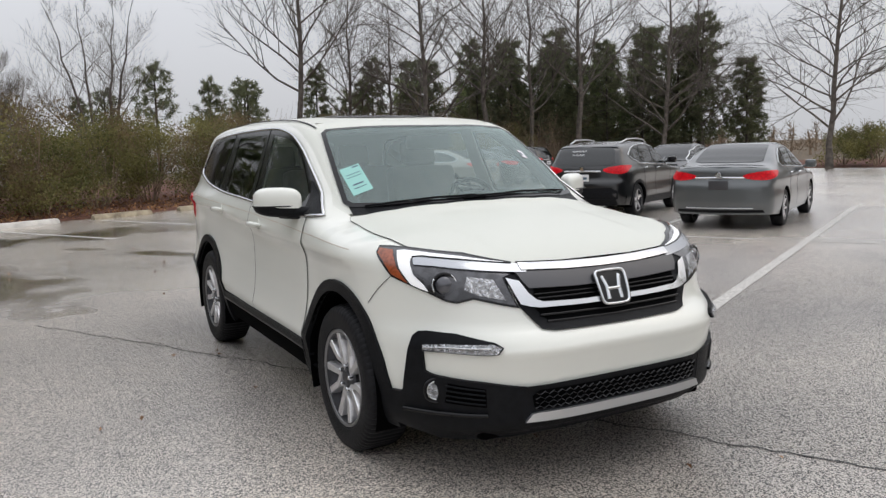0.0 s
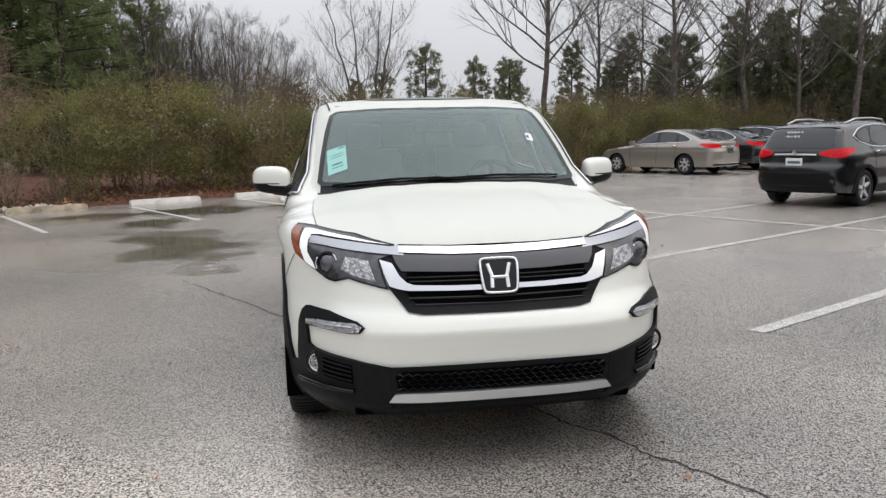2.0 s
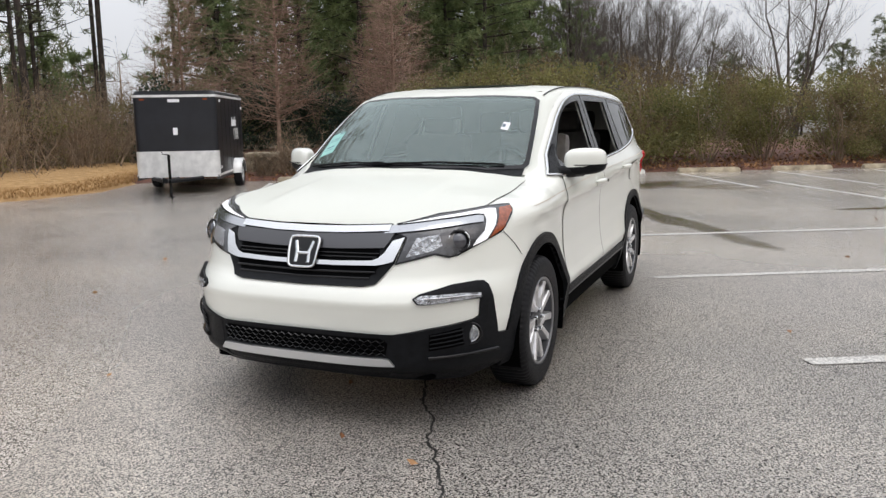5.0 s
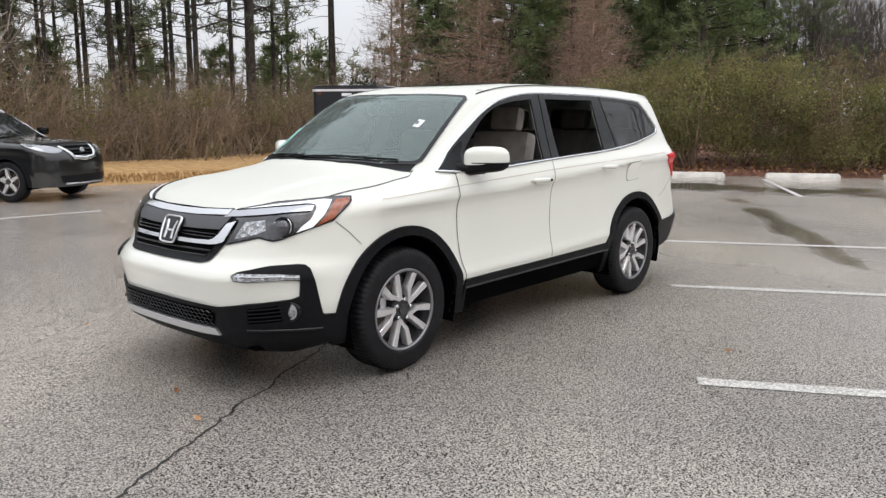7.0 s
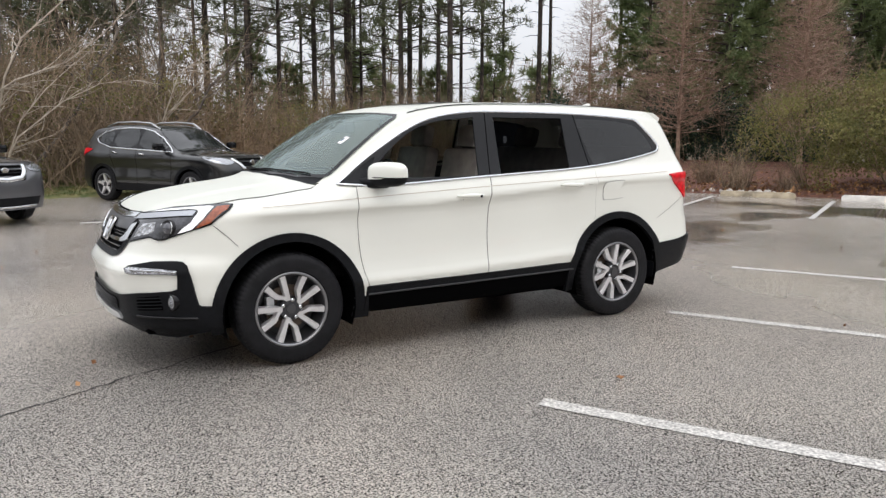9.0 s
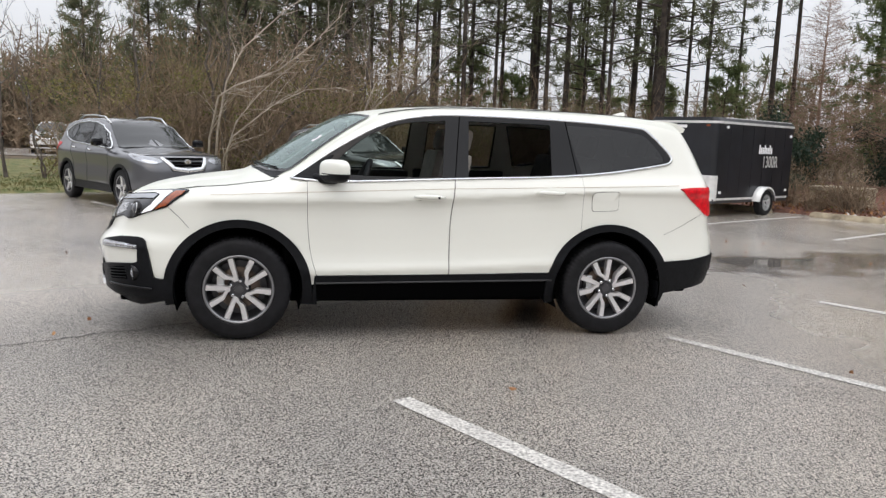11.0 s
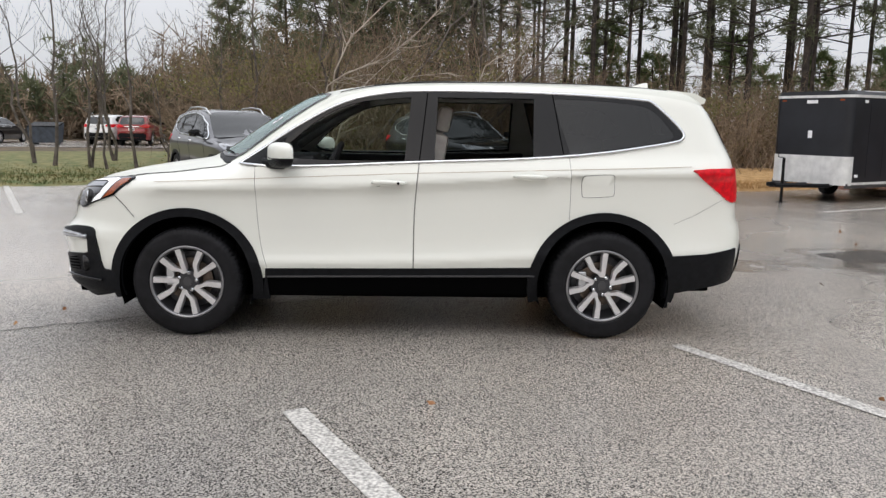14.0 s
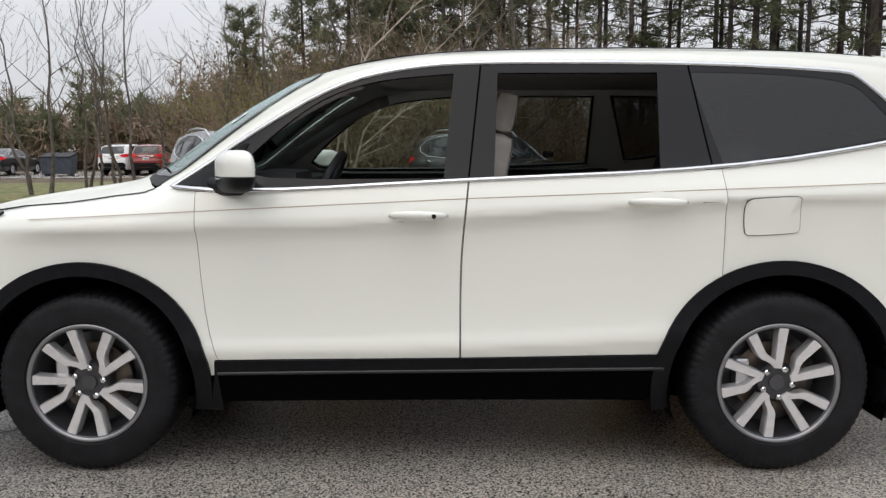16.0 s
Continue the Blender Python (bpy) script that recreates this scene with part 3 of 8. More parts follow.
NORTH_EDGE = [(-70, -4), (-30, 5), (-14, 9.2), (-8, 10.9), (-6.5, 11.9), (-3.5, 13.6), (-1.2, 14.3), (2, 13.4), (4.3, 12.5), (6.2, 11.9), (7.7, 11.9), (9.2, 12.6), (11.2, 13.4), (12.6, 12.6), tuple(lot(-7.5, 16.35))[:2]]
PAVE = NORTH_EDGE + [tuple(lot(37, 16.9))[:2], tuple(lot(38.5, 10))[:2], tuple(lot(37.5, -2))[:2], tuple(lot(39, -30))[:2], (-40, -75), (-70, -40)]
slab("pavement", PAVE, 0.0, ASPHALT, "wet grey asphalt of the car park", category="pavement")
bank("mulch_bed", [lot(-9.5, 16.3), lot(37.2, 16.85)], V, [0, 0.5, 3, 11, 14], [-0.03, 0.06, 0.16, 0.45, 0.3], MULCH, "reddish pine-straw mulch bed behind the wheel stops")
bank("dry_verge", [(0.8, 13.75), (2, 13.4), (4.3, 12.5), (6.2, 11.9), (7.7, 11.9), (9.2, 12.6), (11.2, 13.4), (13.2, 12.9)], (0.25, 0.97), [0, 0.6, 2.2, 5, 8], [-0.03, 0.08, 0.22, 0.25, 0.1], STRAW, "dry tan grass verge at the edge of the asphalt")
bank("grass_verge", [(-30, 5), (-14, 9.2), (-8, 10.9), (-6.5, 11.9), (-3.5, 13.6), (-1.2, 14.3), (0.8, 13.75)], (-0.1, 0.99), [0, 0.4, 2.5, 10.0, 18.0, 21.0], [-0.03, 0.06, 0.10, 0.08, 0.04, -0.05], GRASS, "patchy green grass verge")
slab("far_pavement", [(-60, 31), (-8, 35.5), (-8, 47), (-60, 44)], -0.03, ASPHALT, "far grey car park beyond the saplings", category="pavement")
bank("far_mulch", [lot(37.4, -30), lot(37.6, -2), lot(38.6, 10), lot(37.2, 16.9)], U, [0, 0.5, 4, 9], [-0.03, 0.1, 0.3, 0.2], MULCH, "reddish mulch bed at the far end of the car park")


def stripe(a, b, width, name="parking_line", label="worn white painted parking line"):
    a, b = Vector((a[0], a[1], 0)), Vector((b[0], b[1], 0))
    d = (b - a).normalized()
    s = Vector((-d.y, d.x, 0)) * width / 2
    n = max(2, int((b - a).length / 0.25))
    ms = Mesh()
    vs = []
    for i in range(n + 1):
        p = a.lerp(b, i / n)
        j = [random.uniform(-0.006, 0.006) for _ in range(2)]
        vs += [(*(p + s + s.normalized() * j[0])[:2], 0.0045), (*(p - s + s.normalized() * j[1])[:2], 0.0045)]
    ms.add(vs, [(2 * i, 2 * i + 1, 2 * i + 3, 2 * i + 2) for i in range(n)])
    o = ms.ob(name, STRIPE, None)
    if o.data.polygons[0].normal.z < 0:
        o.data.flip_normals()
    return tagged(o, label, "road marking", "parking lines", "structure")


for v, w in ((0.0, 0.125), (2.68, 0.11), (5.34, 0.11)):
    stripe(lot(0, v), lot(6.33, v), w)
    stripe(lot(6.47, v), lot(13.6, v), w)
stripe(lot(6.4, -9), lot(6.4, 13), 0.11)
for k in range(-1, 9):
    stripe(lot(-2.45 + 2.62 * k, 15.6), lot(-2.45 + 2.62 * k, 11.4), 0.10)
stripe((-9.2, 11.6), (-6.0, 5.9), 0.11)
stripe((-3.0, 7.6), (-4.6, 10.2), 0.11)
stripe((1.2, 8.3), (-1.6, 8.6), 0.11)


CRACK = mat("crack_tar", (0.016, 0.015, 0.014), 0.6)


def crack(pts, width, name, label):
    ms, vs = Mesh(), []
    p = dense(pts, 0.025, closed=False)
    for i, q in enumerate(p):
        jx = 0.045 * noise.noise((q[0] * 3.1, q[1] * 3.1, 9)) + 0.022 * noise.noise((q[0] * 14, q[1] * 14, 2)) + 0.012 * noise.noise((q[0] * 37, q[1] * 37, 6))
        c = Vector((q[0] - V.y * jx, q[1] + V.x * jx, 0))
        w = width * (0.45 + 0.75 * abs(noise.noise((q[0] * 9, q[1] * 9, 4))))
        s = Vector((-V.y, V.x, 0)) * w
        vs += [(*(c + s)[:2], 0.0035), (*(c - s)[:2], 0.0035)]
    ms.add(vs, [(2 * i + 1, 2 * i, 2 * i + 2, 2 * i + 3) for i in range(len(p) - 1)])
    o = ms.ob(name, CRACK, None)
    if o.data.polygons[0].normal.z < 0:
        o.data.flip_normals()
    return tagged(o, label, "crack", kind="structure")


crack([(-9.0, -4.3), (-3.4, -1.22), (-1.85, -0.43), (3.0, 2.2)], 0.011, "asphalt_crack", "thin dark crack across the wet asphalt")

# ---------- wheels ----------
def car_wheel(parent, m, radius, width, rim_r, style, face=SPOKE, pocket=POCKET, turn=0):
    """A wheel whose outer face looks to -y. style: number of spokes; pairs of them for 'pair'."""
    hub = Mesh()
    w = empty("wheel", m)
    w.parent = parent
    w.matrix_parent_inverse = Matrix.Identity(4)
    w.matrix_basis = m
    t = Mesh()
    R, h = radius, width / 2
    t.lathe([(rim_r, -h * 0.86), (rim_r + 0.012, -h * 0.97), (R * 0.86, -h * 1.02), (R * 0.945, -h * 0.95), (R * 0.985, -h * 0.80), (R, -h * 0.6), (R, h * 0.6), (R * 0.985, h * 0.8), (R * 0.9, h), (rim_r, h * 0.9)], 288)
    # tread grooves across the shoulders
    vs = []
    for x, y, z in t.v:
        r, k = math.hypot(x, z), round((math.atan2(z, x) % (2 * math.pi)) / (2 * math.pi) * 288)
        if r > R * 0.94 and abs(y) > h * 0.55 and k % 4 == 0:
            x, z = x * (1 - 0.005 / r), z * (1 - 0.005 / r)
        vs.append((x, y, z))
    t.v = vs
    t.ob("tyre", RUBBER, w, "black rubber tyre", angle=40)
    rim = Mesh()
    rim.lathe([(rim_r + 0.004, -h * 0.9), (rim_r - 0.006, -h * 0.93), (rim_r - 0.018, -h * 0.86), (rim_r - 0.022, -h * 0.5), (rim_r - 0.045, -h * 0.2), (rim_r - 0.05, h * 0.8)], 64)
    rim.lathe([(rim_r * 0.80, h * 0.1), (0.01, h * 0.1)], 32)
    rim.lathe([(0.34 * rim_r, -h * 0.52), (0.30 * rim_r, -h * 0.68), (0.2 * rim_r, -h * 0.71), (0.0, -h * 0.71)], 32)
    rim.lathe([(0.34 * rim_r, -h * 0.60), (0.34 * rim_r, h * 0.1)], 32)
    Mesh().lathe([(rim_r + 0.005, -h * 0.90), (rim_r + 0.003, -h * 0.955), (rim_r - 0.008, -h * 0.945), (rim_r - 0.014, -h * 0.87)], 64).ob("rim_lip", RIM_LIP, w, "bright rim edge", smooth=True)
    rim_ob = rim.ob("rim", pocket, w, "dark grey alloy rim", angle=35)
    disc = Mesh().lathe([(rim_r * 0.62, -h * 0.05), (rim_r * 0.62, -h * 0.16), (rim_r * 0.30, -h * 0.16)], 40)
    disc.ob("brake_disc", DISC, w, "rust-tinged steel brake disc", angle=35)
    cal = Mesh().box((rim_r * -0.52, -h * 0.2, rim_r * 0.12), (rim_r * 0.22, 0.06, rim_r * 0.5), bevel=0.01)
    cal.ob("brake_caliper", SILVER, w)

    def spoke(angle, sweep, r0, r1, w0, w1, bend=2.1):
        b = Mesh()
        a = math.radians(angle)
        pts, n = [], 10
        vs, fs = [], []
        for i in range(n + 1):
            k = i / n
            r = r0 + (r1 - r0) * k
            aa = a + math.radians(sweep) * min(1.0, k * bend)
            wd = (w0 + (w1 - w0) * k) / 2
            y0 = -h * (0.76 + 0.12 * k)
            c, s = math.cos(aa), math.sin(aa)
            for q, yy in ((-wd * 0.9, y0), (wd * 0.9, y0), (wd * 1.08, y0 + 0.005), (wd * 1.2, y0 + 0.045), (-wd * 1.2, y0 + 0.045), (-wd * 1.08, y0 + 0.005)):
                vs.append((r * c - q * s, yy, r * s + q * c))
        for i in range(n):
            for q in range(6):
                p = (q + 1) % 6
                fs.append((i * 6 + q, i * 6 + p, (i + 1) * 6 + p, (i + 1) * 6 + q))
        fs.append(tuple(range(6)))
        fs.append(tuple(n * 6 + q for q in range(6))[::-1])
        b.add(vs, fs)
        b.ob("spoke", face, w, "bright machined spoke", angle=30)

    if style == "pair":
        for i in range(5):
            c = 118 + turn + i * 72
            spoke(c - 14, 31, rim_r * 0.24, rim_r * 0.99, rim_r * 0.115, rim_r * 0.165, 3.0)
            spoke(c - 17, 1.0, rim_r * 0.24, rim_r * 0.99, rim_r * 0.115, rim_r * 0.165)
    else:
        for i in range(style):
            spoke(90 + i * 360 / style, 6, rim_r * 0.2, rim_r * 0.98, rim_r * 0.30, rim_r * 0.16)
    cap = Mesh().lathe([(rim_r * 0.135, -h * 0.66), (rim_r * 0.125, -h * 0.78), (0.0, -h * 0.79)], 24)
    cap.ob("centre_cap", DARK_METAL, w, "grey centre cap", angle=35)
    for i in range(5):
        a = math.radians(79 + turn + i * 72)
        nut = Mesh().lathe([(0.0125, -h * 0.62), (0.0125, -h * 0.84), (0.008, -h * 0.88), (0.0, -h * 0.89)], 8, c=(rim_r * 0.25 * math.cos(a), 0, rim_r * 0.25 * math.sin(a)))
        nut.ob("wheel_nut", CHROME, w)
    return w


# ---------- the white three-row sport utility vehicle ----------
PILOT = Body(
    top=[(-2.6, 0.80), (-2.36, 0.945), (-2.28, 0.992), (-2.15, 1.045), (-1.95, 1.098), (-1.7, 1.14), (-1.5, 1.170), (-1.41, 1.190), (-1.345, 1.222), (-1.04, 1.428), (-0.83, 1.558), (-0.66, 1.645), (-0.5, 1.69), (-0.3, 1.72), (-0.1, 1.74), (0.3, 1.762), (0.8, 1.768), (1.4, 1.755), (1.9, 1.722), (2.1, 1.69), (2.4, 1.62)],
    nose=[(0.1, -2.22), (0.25, -2.30), (0.33, -2.405), (0.42, -2.415), (0.52, -2.428), (0.60, -2.446), (0.642, -2.457), (0.658, -2.458), (0.672, -2.450), (0.70, -2.432), (0.76, -2.375), (0.86, -2.345), (0.96, -2.325), (1.02, -2.29), (1.1, -2.2), (1.3, -1.9)],
    tail=[(0.2, 2.30), (0.35, 2.42), (0.45, 2.475), (0.62, 2.505), (0.74, 2.50), (0.84, 2.465), (1.0, 2.45), (1.2, 2.42), (1.35, 2.34), (1.6, 2.20), (1.72, 2.12), (1.9, 2.0)],
    plan=[(-2.5, 0.80), (-2.2, 0.885), (-2.0, 0.943), (-1.7, 0.985), (-1.41, 0.994), (-1.0, 0.979), (-0.4, 0.972), (0.5, 0.975), (1.0, 0.98), (1.41, 0.985), (1.8, 0.968), (2.1, 0.935), (2.4, 0.88), (2.6, 0.82)],
    flank=[(0.15, -0.12), (0.30, -0.05), (0.40, -0.024), (0.47, -0.012), (0.525, 0.002), (0.538, 0.0045), (0.552, 0.003), (0.60, -0.009), (0.68, -0.022), (0.78, -0.030), (0.90, -0.031), (0.97, -0.026), (1.012, -0.0125), (1.030, -0.0025), (1.038, 0.0012), (1.050, 0.0012), (1.10, -0.009), (1.2, -0.045), (1.3, -0.084), (1.45, -0.138), (1.6, -0.19), (1.75, -0.25), (2.0, -0.38)],
    ridge=0.012, nose_bow=0.42, bow_p=4.0, glass_bow=0.25, k_top=0.075, taper=[(-3.0, 0.12), (-1.3, 0.115), (-1.1, 0.10), (-0.9, 0.07), (-0.6, 0.03), (-0.1, 0.0), (3.0, 0.0)],
    creases=([(-3.0, -0.04), (-0.9, -0.031), (0.12, -0.011), (0.54, 0.006), (0.95, 0.028), (1.4, 0.045), (3.0, 0.06)],
             [(-3.0, -0.03), (-1.4, -0.038), (-0.94, -0.026), (-0.36, -0.012), (0.12, 0.014), (0.64, 0.048), (1.17, 0.09), (1.52, 0.115), (3.0, 0.15)]))

pilot = empty("sport_utility_vehicle", pose(0, 0, 0), "pearl white three-row sport utility vehicle with front windows down", "car")
ARCH_F, ARCH_R, WZ = -1.41, 1.41, 0.372

# seams between the sheets, in 3D
corner_zs = np.linspace(0.255, 1.02, 18)
CORNER = {}
TAILC = {}
RAIL = [(-1.02, 1.225), (-0.9, 1.315), (-0.73, 1.432), (-0.55, 1.543), (-0.38, 1.625), (-0.2, 1.672), (0.0, 1.70), (0.4, 1.718), (1.0, 1.712), (1.5, 1.69), (1.8, 1.66), (1.98, 1.63), (2.10, 1.60)]
RAIL = dense(RAIL, 0.05, closed=False)
RAIL3 = {}
for sd in ("left", "right"):
    RAIL3[sd] = lay(PILOT, sd, RAIL)[0]
    CORNER[sd] = lay(PILOT, sd, [(-2.06 + 0.10 * max(0, z - 0.85), z) for z in corner_zs])[0]
    TAILC[sd] = lay(PILOT, sd, [(2.30 if z < 1.2 else 2.30 - (z - 1.2) * 0.5, z) for z in np.linspace(0.40, 1.60, 20)])[0]

# hood outline, seen from above
HOOD_HALF = [(-1.350, 0.0), (-1.328, 0.3), (-1.265, 0.55), (-1.195, 0.71), (-1.16, 0.772), (-1.20, 0.788), (-1.4, 0.798), (-1.62, 0.797), (-1.83, 0.785), (-1.90, 0.765), (-2.0, 0.70), (-2.10, 0.60), (-2.185, 0.47), (-2.235, 0.44), (-2.272, 0.3), (-2.286, 0.15), (-2.29, 0.0)]
HOOD = HOOD_HALF + [(x, -y) for x, y in HOOD_HALF[-2:0:-1]]

WIN_F = rounded([(-0.82, 1.20), (-0.70, 1.335), (-0.50, 1.495), (-0.35, 1.567), (-0.18, 1.607), (0.095, 1.628), (0.055, 1.205)], 2, keep=(5, 6))
WIN_R = rounded([(0.275, 1.63), (0.925, 1.628), (0.915, 1.24), (0.255, 1.212)], 1, keep=(0, 1, 2, 3))
WIN_Q = rounded([(1.05, 1.63), (1.38, 1.622), (1.68, 1.592), (1.76, 1.545), (1.88, 1.405), (1.86, 1.362), (1.60, 1.318), (1.165, 1.258)], 2, keep=(0, 7))
DOOR_F = rounded([(-0.935, 1.155), (-0.93, 0.85), (-0.905, 0.62), (-0.86, 0.478), (0.115, 0.485), (0.117, 0.80), (0.125, 0.95), (0.15, 1.195)], 1, keep=(0, 3, 4, 7))
DOOR_R = rounded([(0.157, 1.195), (0.132, 0.95), (0.124, 0.80), (0.122, 0.485), (0.92, 0.50), (0.955, 0.60), (1.03, 0.70), (1.10, 0.765), (1.165, 0.81), (1.17, 1.05), (1.155, 1.238)], 1, keep=(0, 3, 4, 8, 10))
GLASS_AREA = rounded([(-1.05, 1.172), (-0.72, 1.152), (0.13, 1.198), (1.16, 1.238), (1.88, 1.345), (1.945, 1.375), (1.94, 1.425), (1.74, 1.615), (1.68, 1.632), (1.06, 1.668), (0.2, 1.676), (-0.1, 1.655), (-0.38, 1.592), (-0.73, 1.392), (-0.98, 1.215)], 2, keep=(0,))

for sd in ("left", "right"):
    s = -1 if sd == "left" else 1
    rail = [(p[0], p[2]) for p in RAIL3[sd]]
    cor = [(p[0], p[2]) for p in CORNER[sd]]
    tl = [(p[0], p[2]) for p in TAILC[sd]]
    seam, _ = lay(PILOT, "top", [(x, s * (y - 0.006)) for x, y in dense(HOOD_HALF[4:10], 0.05, closed=False)[::-1]])
    hood_side = [(p[0], p[2]) for p in seam]
    arch_f = arc(ARCH_F, WZ, 0.455, 180 + 4, -4, 30)
    arch_r = arc(ARCH_R, WZ, 0.455, 180 + 4, -4, 30)
    outline = cor + hood_side + rail + tl[::-1] + [(1.93, 0.34)] + list(reversed(arch_r)) + [(0.9, 0.34), (-0.9, 0.34)] + list(reversed(arch_f)) + [(-1.92, 0.32)]
    sheet(PILOT, "side_panel", PAINT_WHITE, pilot, sd, outline, [grown(WIN_F, 0.014), grown(WIN_R, 0.014), grown(WIN_Q, 0.014)], step=0.03, edge=0.025, thick=0.02, off=-0.004)
    # doors
    for nm, o in (("front_door", DOOR_F), ("rear_door", DOOR_R)):
        sheet(PILOT, "door_gap", HOLE, pilot, sd, grown(o, 0.0026), step=0.022, edge=0.02, off=-0.0014)
        sheet(PILOT, nm, PAINT_WHITE, pilot, sd, o, step=0.018, edge=0.02, off=0.0006)
    # black frame round the glass, bright strip round that
    sheet(PILOT, "window_frame", GLOSS_BLACK, pilot, sd, GLASS_AREA, [WIN_F, WIN_R, WIN_Q], step=0.05, edge=0.02, off=0.003, thick=0.012, label="black window frame and pillars")
    ribbon(PILOT, "window_trim", CHROME, pilot, sd, GLASS_AREA, 0.017, off=0.010, closed=True, label="chrome window surround")
    for x0, x1 in ((0.142, 0.206), (1.11, 1.05)):
        ribbon(PILOT, "pillar_gap", HOLE, pilot, sd, [(x0 + 0.012, 1.205 if x0 < 1 else 1.24), (x1, 1.665)], 0.008, off=0.0045, height=0.002)
    sheet(PILOT, "quarter_glass", TINT, pilot, sd, grown(WIN_Q, 0.012), step=0.08, off=0.001, label="dark tinted quarter window")
    # black lower cladding: wheel arches, sills
    for cx, tilt in ((ARCH_F, 0), (ARCH_R, 0)):
        o_out = arc(cx, WZ, 0.515, 180 + 14, -14, 40, rz=0.505)
        o_in = arc(cx, WZ, 0.448, -14, 180 + 14, 40)
        if cx < 0:
            o_out[-1] = (-0.855, 0.26)
            o_out.insert(-1, (-0.87, 0.46))
        sheet(PILOT, "wheel_arch", BLACK_PLASTIC, pilot, sd, o_out + o_in, step=0.03, off=0.012, thick=0.03, label="black plastic wheel arch moulding")
    sheet(PILOT, "sill_upper", BLACK_PLASTIC, pilot, sd, [(-0.875, 0.475), (0.93, 0.495), (0.945, 0.435), (-0.88, 0.415)], step=0.05, off=0.010, thick=0.02, label="black plastic door sill moulding")
    # lower sill: its own black, deepened by the shade below the door
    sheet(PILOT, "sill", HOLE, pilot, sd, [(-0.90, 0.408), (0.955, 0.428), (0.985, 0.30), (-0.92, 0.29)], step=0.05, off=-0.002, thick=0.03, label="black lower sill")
    ribbon(PILOT, "sill_ledge", SATIN, pilot, sd, [(-0.87, 0.420), (0.0, 0.429), (0.94, 0.440)], 0.016, off=0.012, height=0.016, label="satin black sill ledge")
    # lamps
    tail_o = rounded([(1.99, 1.165), (2.15, 1.178), (2.36, 1.175), (2.34, 0.95), (2.28, 0.945), (2.18, 1.02)], 1, keep=(0, 2, 3))
    sheet(PILOT, "tail_lamp", RED_LENS, pilot, sd, tail_o, step=0.03, off=0.010, thick=0.02, label="red tail lamp")
    # rear bumper cladding
    sheet(PILOT, "rear_bumper", BLACK_PLASTIC, pilot, sd, [(1.86, 0.585), (2.12, 0.60), (2.335, 0.635), (2.335, 0.40), (2.2, 0.37), (1.93, 0.322), (1.87, 0.45)], step=0.04, off=0.008, thick=0.02, label="black plastic lower rear bumper")
    ribbon(PILOT, "bumper_gap", HOLE, pilot, sd, [(1.88, 0.80), (2.02, 0.86), (2.22, 0.965)], 0.0016, off=0.0006, height=0.001)
    ribbon(PILOT, "bumper_gap", HOLE, pilot, sd, [(-1.89, 0.947), (-1.815, 0.882), (-1.75, 0.812)], 0.003, off=0.001, height=0.002)
    # mudflaps
    for x, zt, w in ((-0.925, 0.37, 0.20), (1.86, 0.32, 0.20)):
        fl = Mesh().box((x, s * 0.875, zt), (0.022, 0.13, w), bevel=0.009)
        fl.ob("mudflap", BLACK_PLASTIC, pilot, "black mudflap", angle=40)
    ribbon(PILOT, "pinstripe", PINSTRIPE, pilot, sd, [(-1.60, 1.048), (-0.943, 1.079), (0.143, 1.127), (1.172, 1.162), (1.764, 1.182), (1.98, 1.19)], 0.0032, off=0.0022, height=0.0012, label="thin tan pinstripe")
    # fuel flap on the driver's side
    if s < 0:
        ff = rounded([(1.24, 1.09), (1.245, 1.118), (1.275, 1.125), (1.425, 1.133), (1.453, 1.128), (1.458, 1.10), (1.463, 1.02), (1.46, 0.992), (1.43, 0.985), (1.28, 0.977), (1.25, 0.98), (1.244, 1.01)], 1)
        sheet(PILOT, "fuel_flap_gap", HOLE, pilot, sd, grown(ff, 0.0028), step=0.05, off=-0.002)
        sheet(PILOT, "fuel_flap", PAINT_WHITE, pilot, sd, ff, step=0.05, off=0.001)
    # handles: cup and bar
    for hx, hz in ((-0.045, 1.062), (0.895, 1.112)):
        p, n = lay(PILOT, sd, [(hx, hz)])
        cup = rounded([(hx - 0.085, hz), (hx - 0.05, hz + 0.040), (hx + 0.06, hz + 0.040), (hx + 0.095, hz), (hx + 0.05, hz - 0.036), (hx - 0.05, hz - 0.036)], 2)
        sheet(PILOT, "handle_recess", PAINT_WHITE, pilot, sd, cup, step=0.03, off=0.0045, thick=0.003)
        h = Mesh()
        prof = []
        for i in range(13):
            k = i / 12
            xx = hx - 0.115 + 0.23 * k
            q, nn = lay(PILOT, sd, [(xx, hz)])
            bow = math.sin(math.pi * k) ** 0.5
            prof.append((Vector(q[0] + nn[0] * (0.004 + 0.036 * bow)), 0.006 + 0.012 * bow))
        h.tube([a for a, _ in prof], [b for _, b in prof], 8)
        h.ob("door_handle", PAINT_WHITE, pilot, "white body-coloured door handle", smooth=True)
        if s < 0 and hx < 0:
            q, nn = lay(PILOT, sd, [(hx + 0.062, hz)])
            Mesh().lathe([(0.009, 0), (0.009, -0.006), (0, -0.007)], 12, c=(q[0][0], q[0][1] - 0.050, hz)).ob("lock_button", GLOSS_BLACK, pilot)

# ---- nose ----
corL = [(p[1], p[2]) for p in CORNER["left"]]
corR = [(p[1], p[2]) for p in CORNER["right"]]
hood_edge, _ = lay(PILOT, "top", [(x + 0.02, y) for x, y in HOOD_HALF[8:]])
edgeR = [(p[1], p[2]) for p in hood_edge]
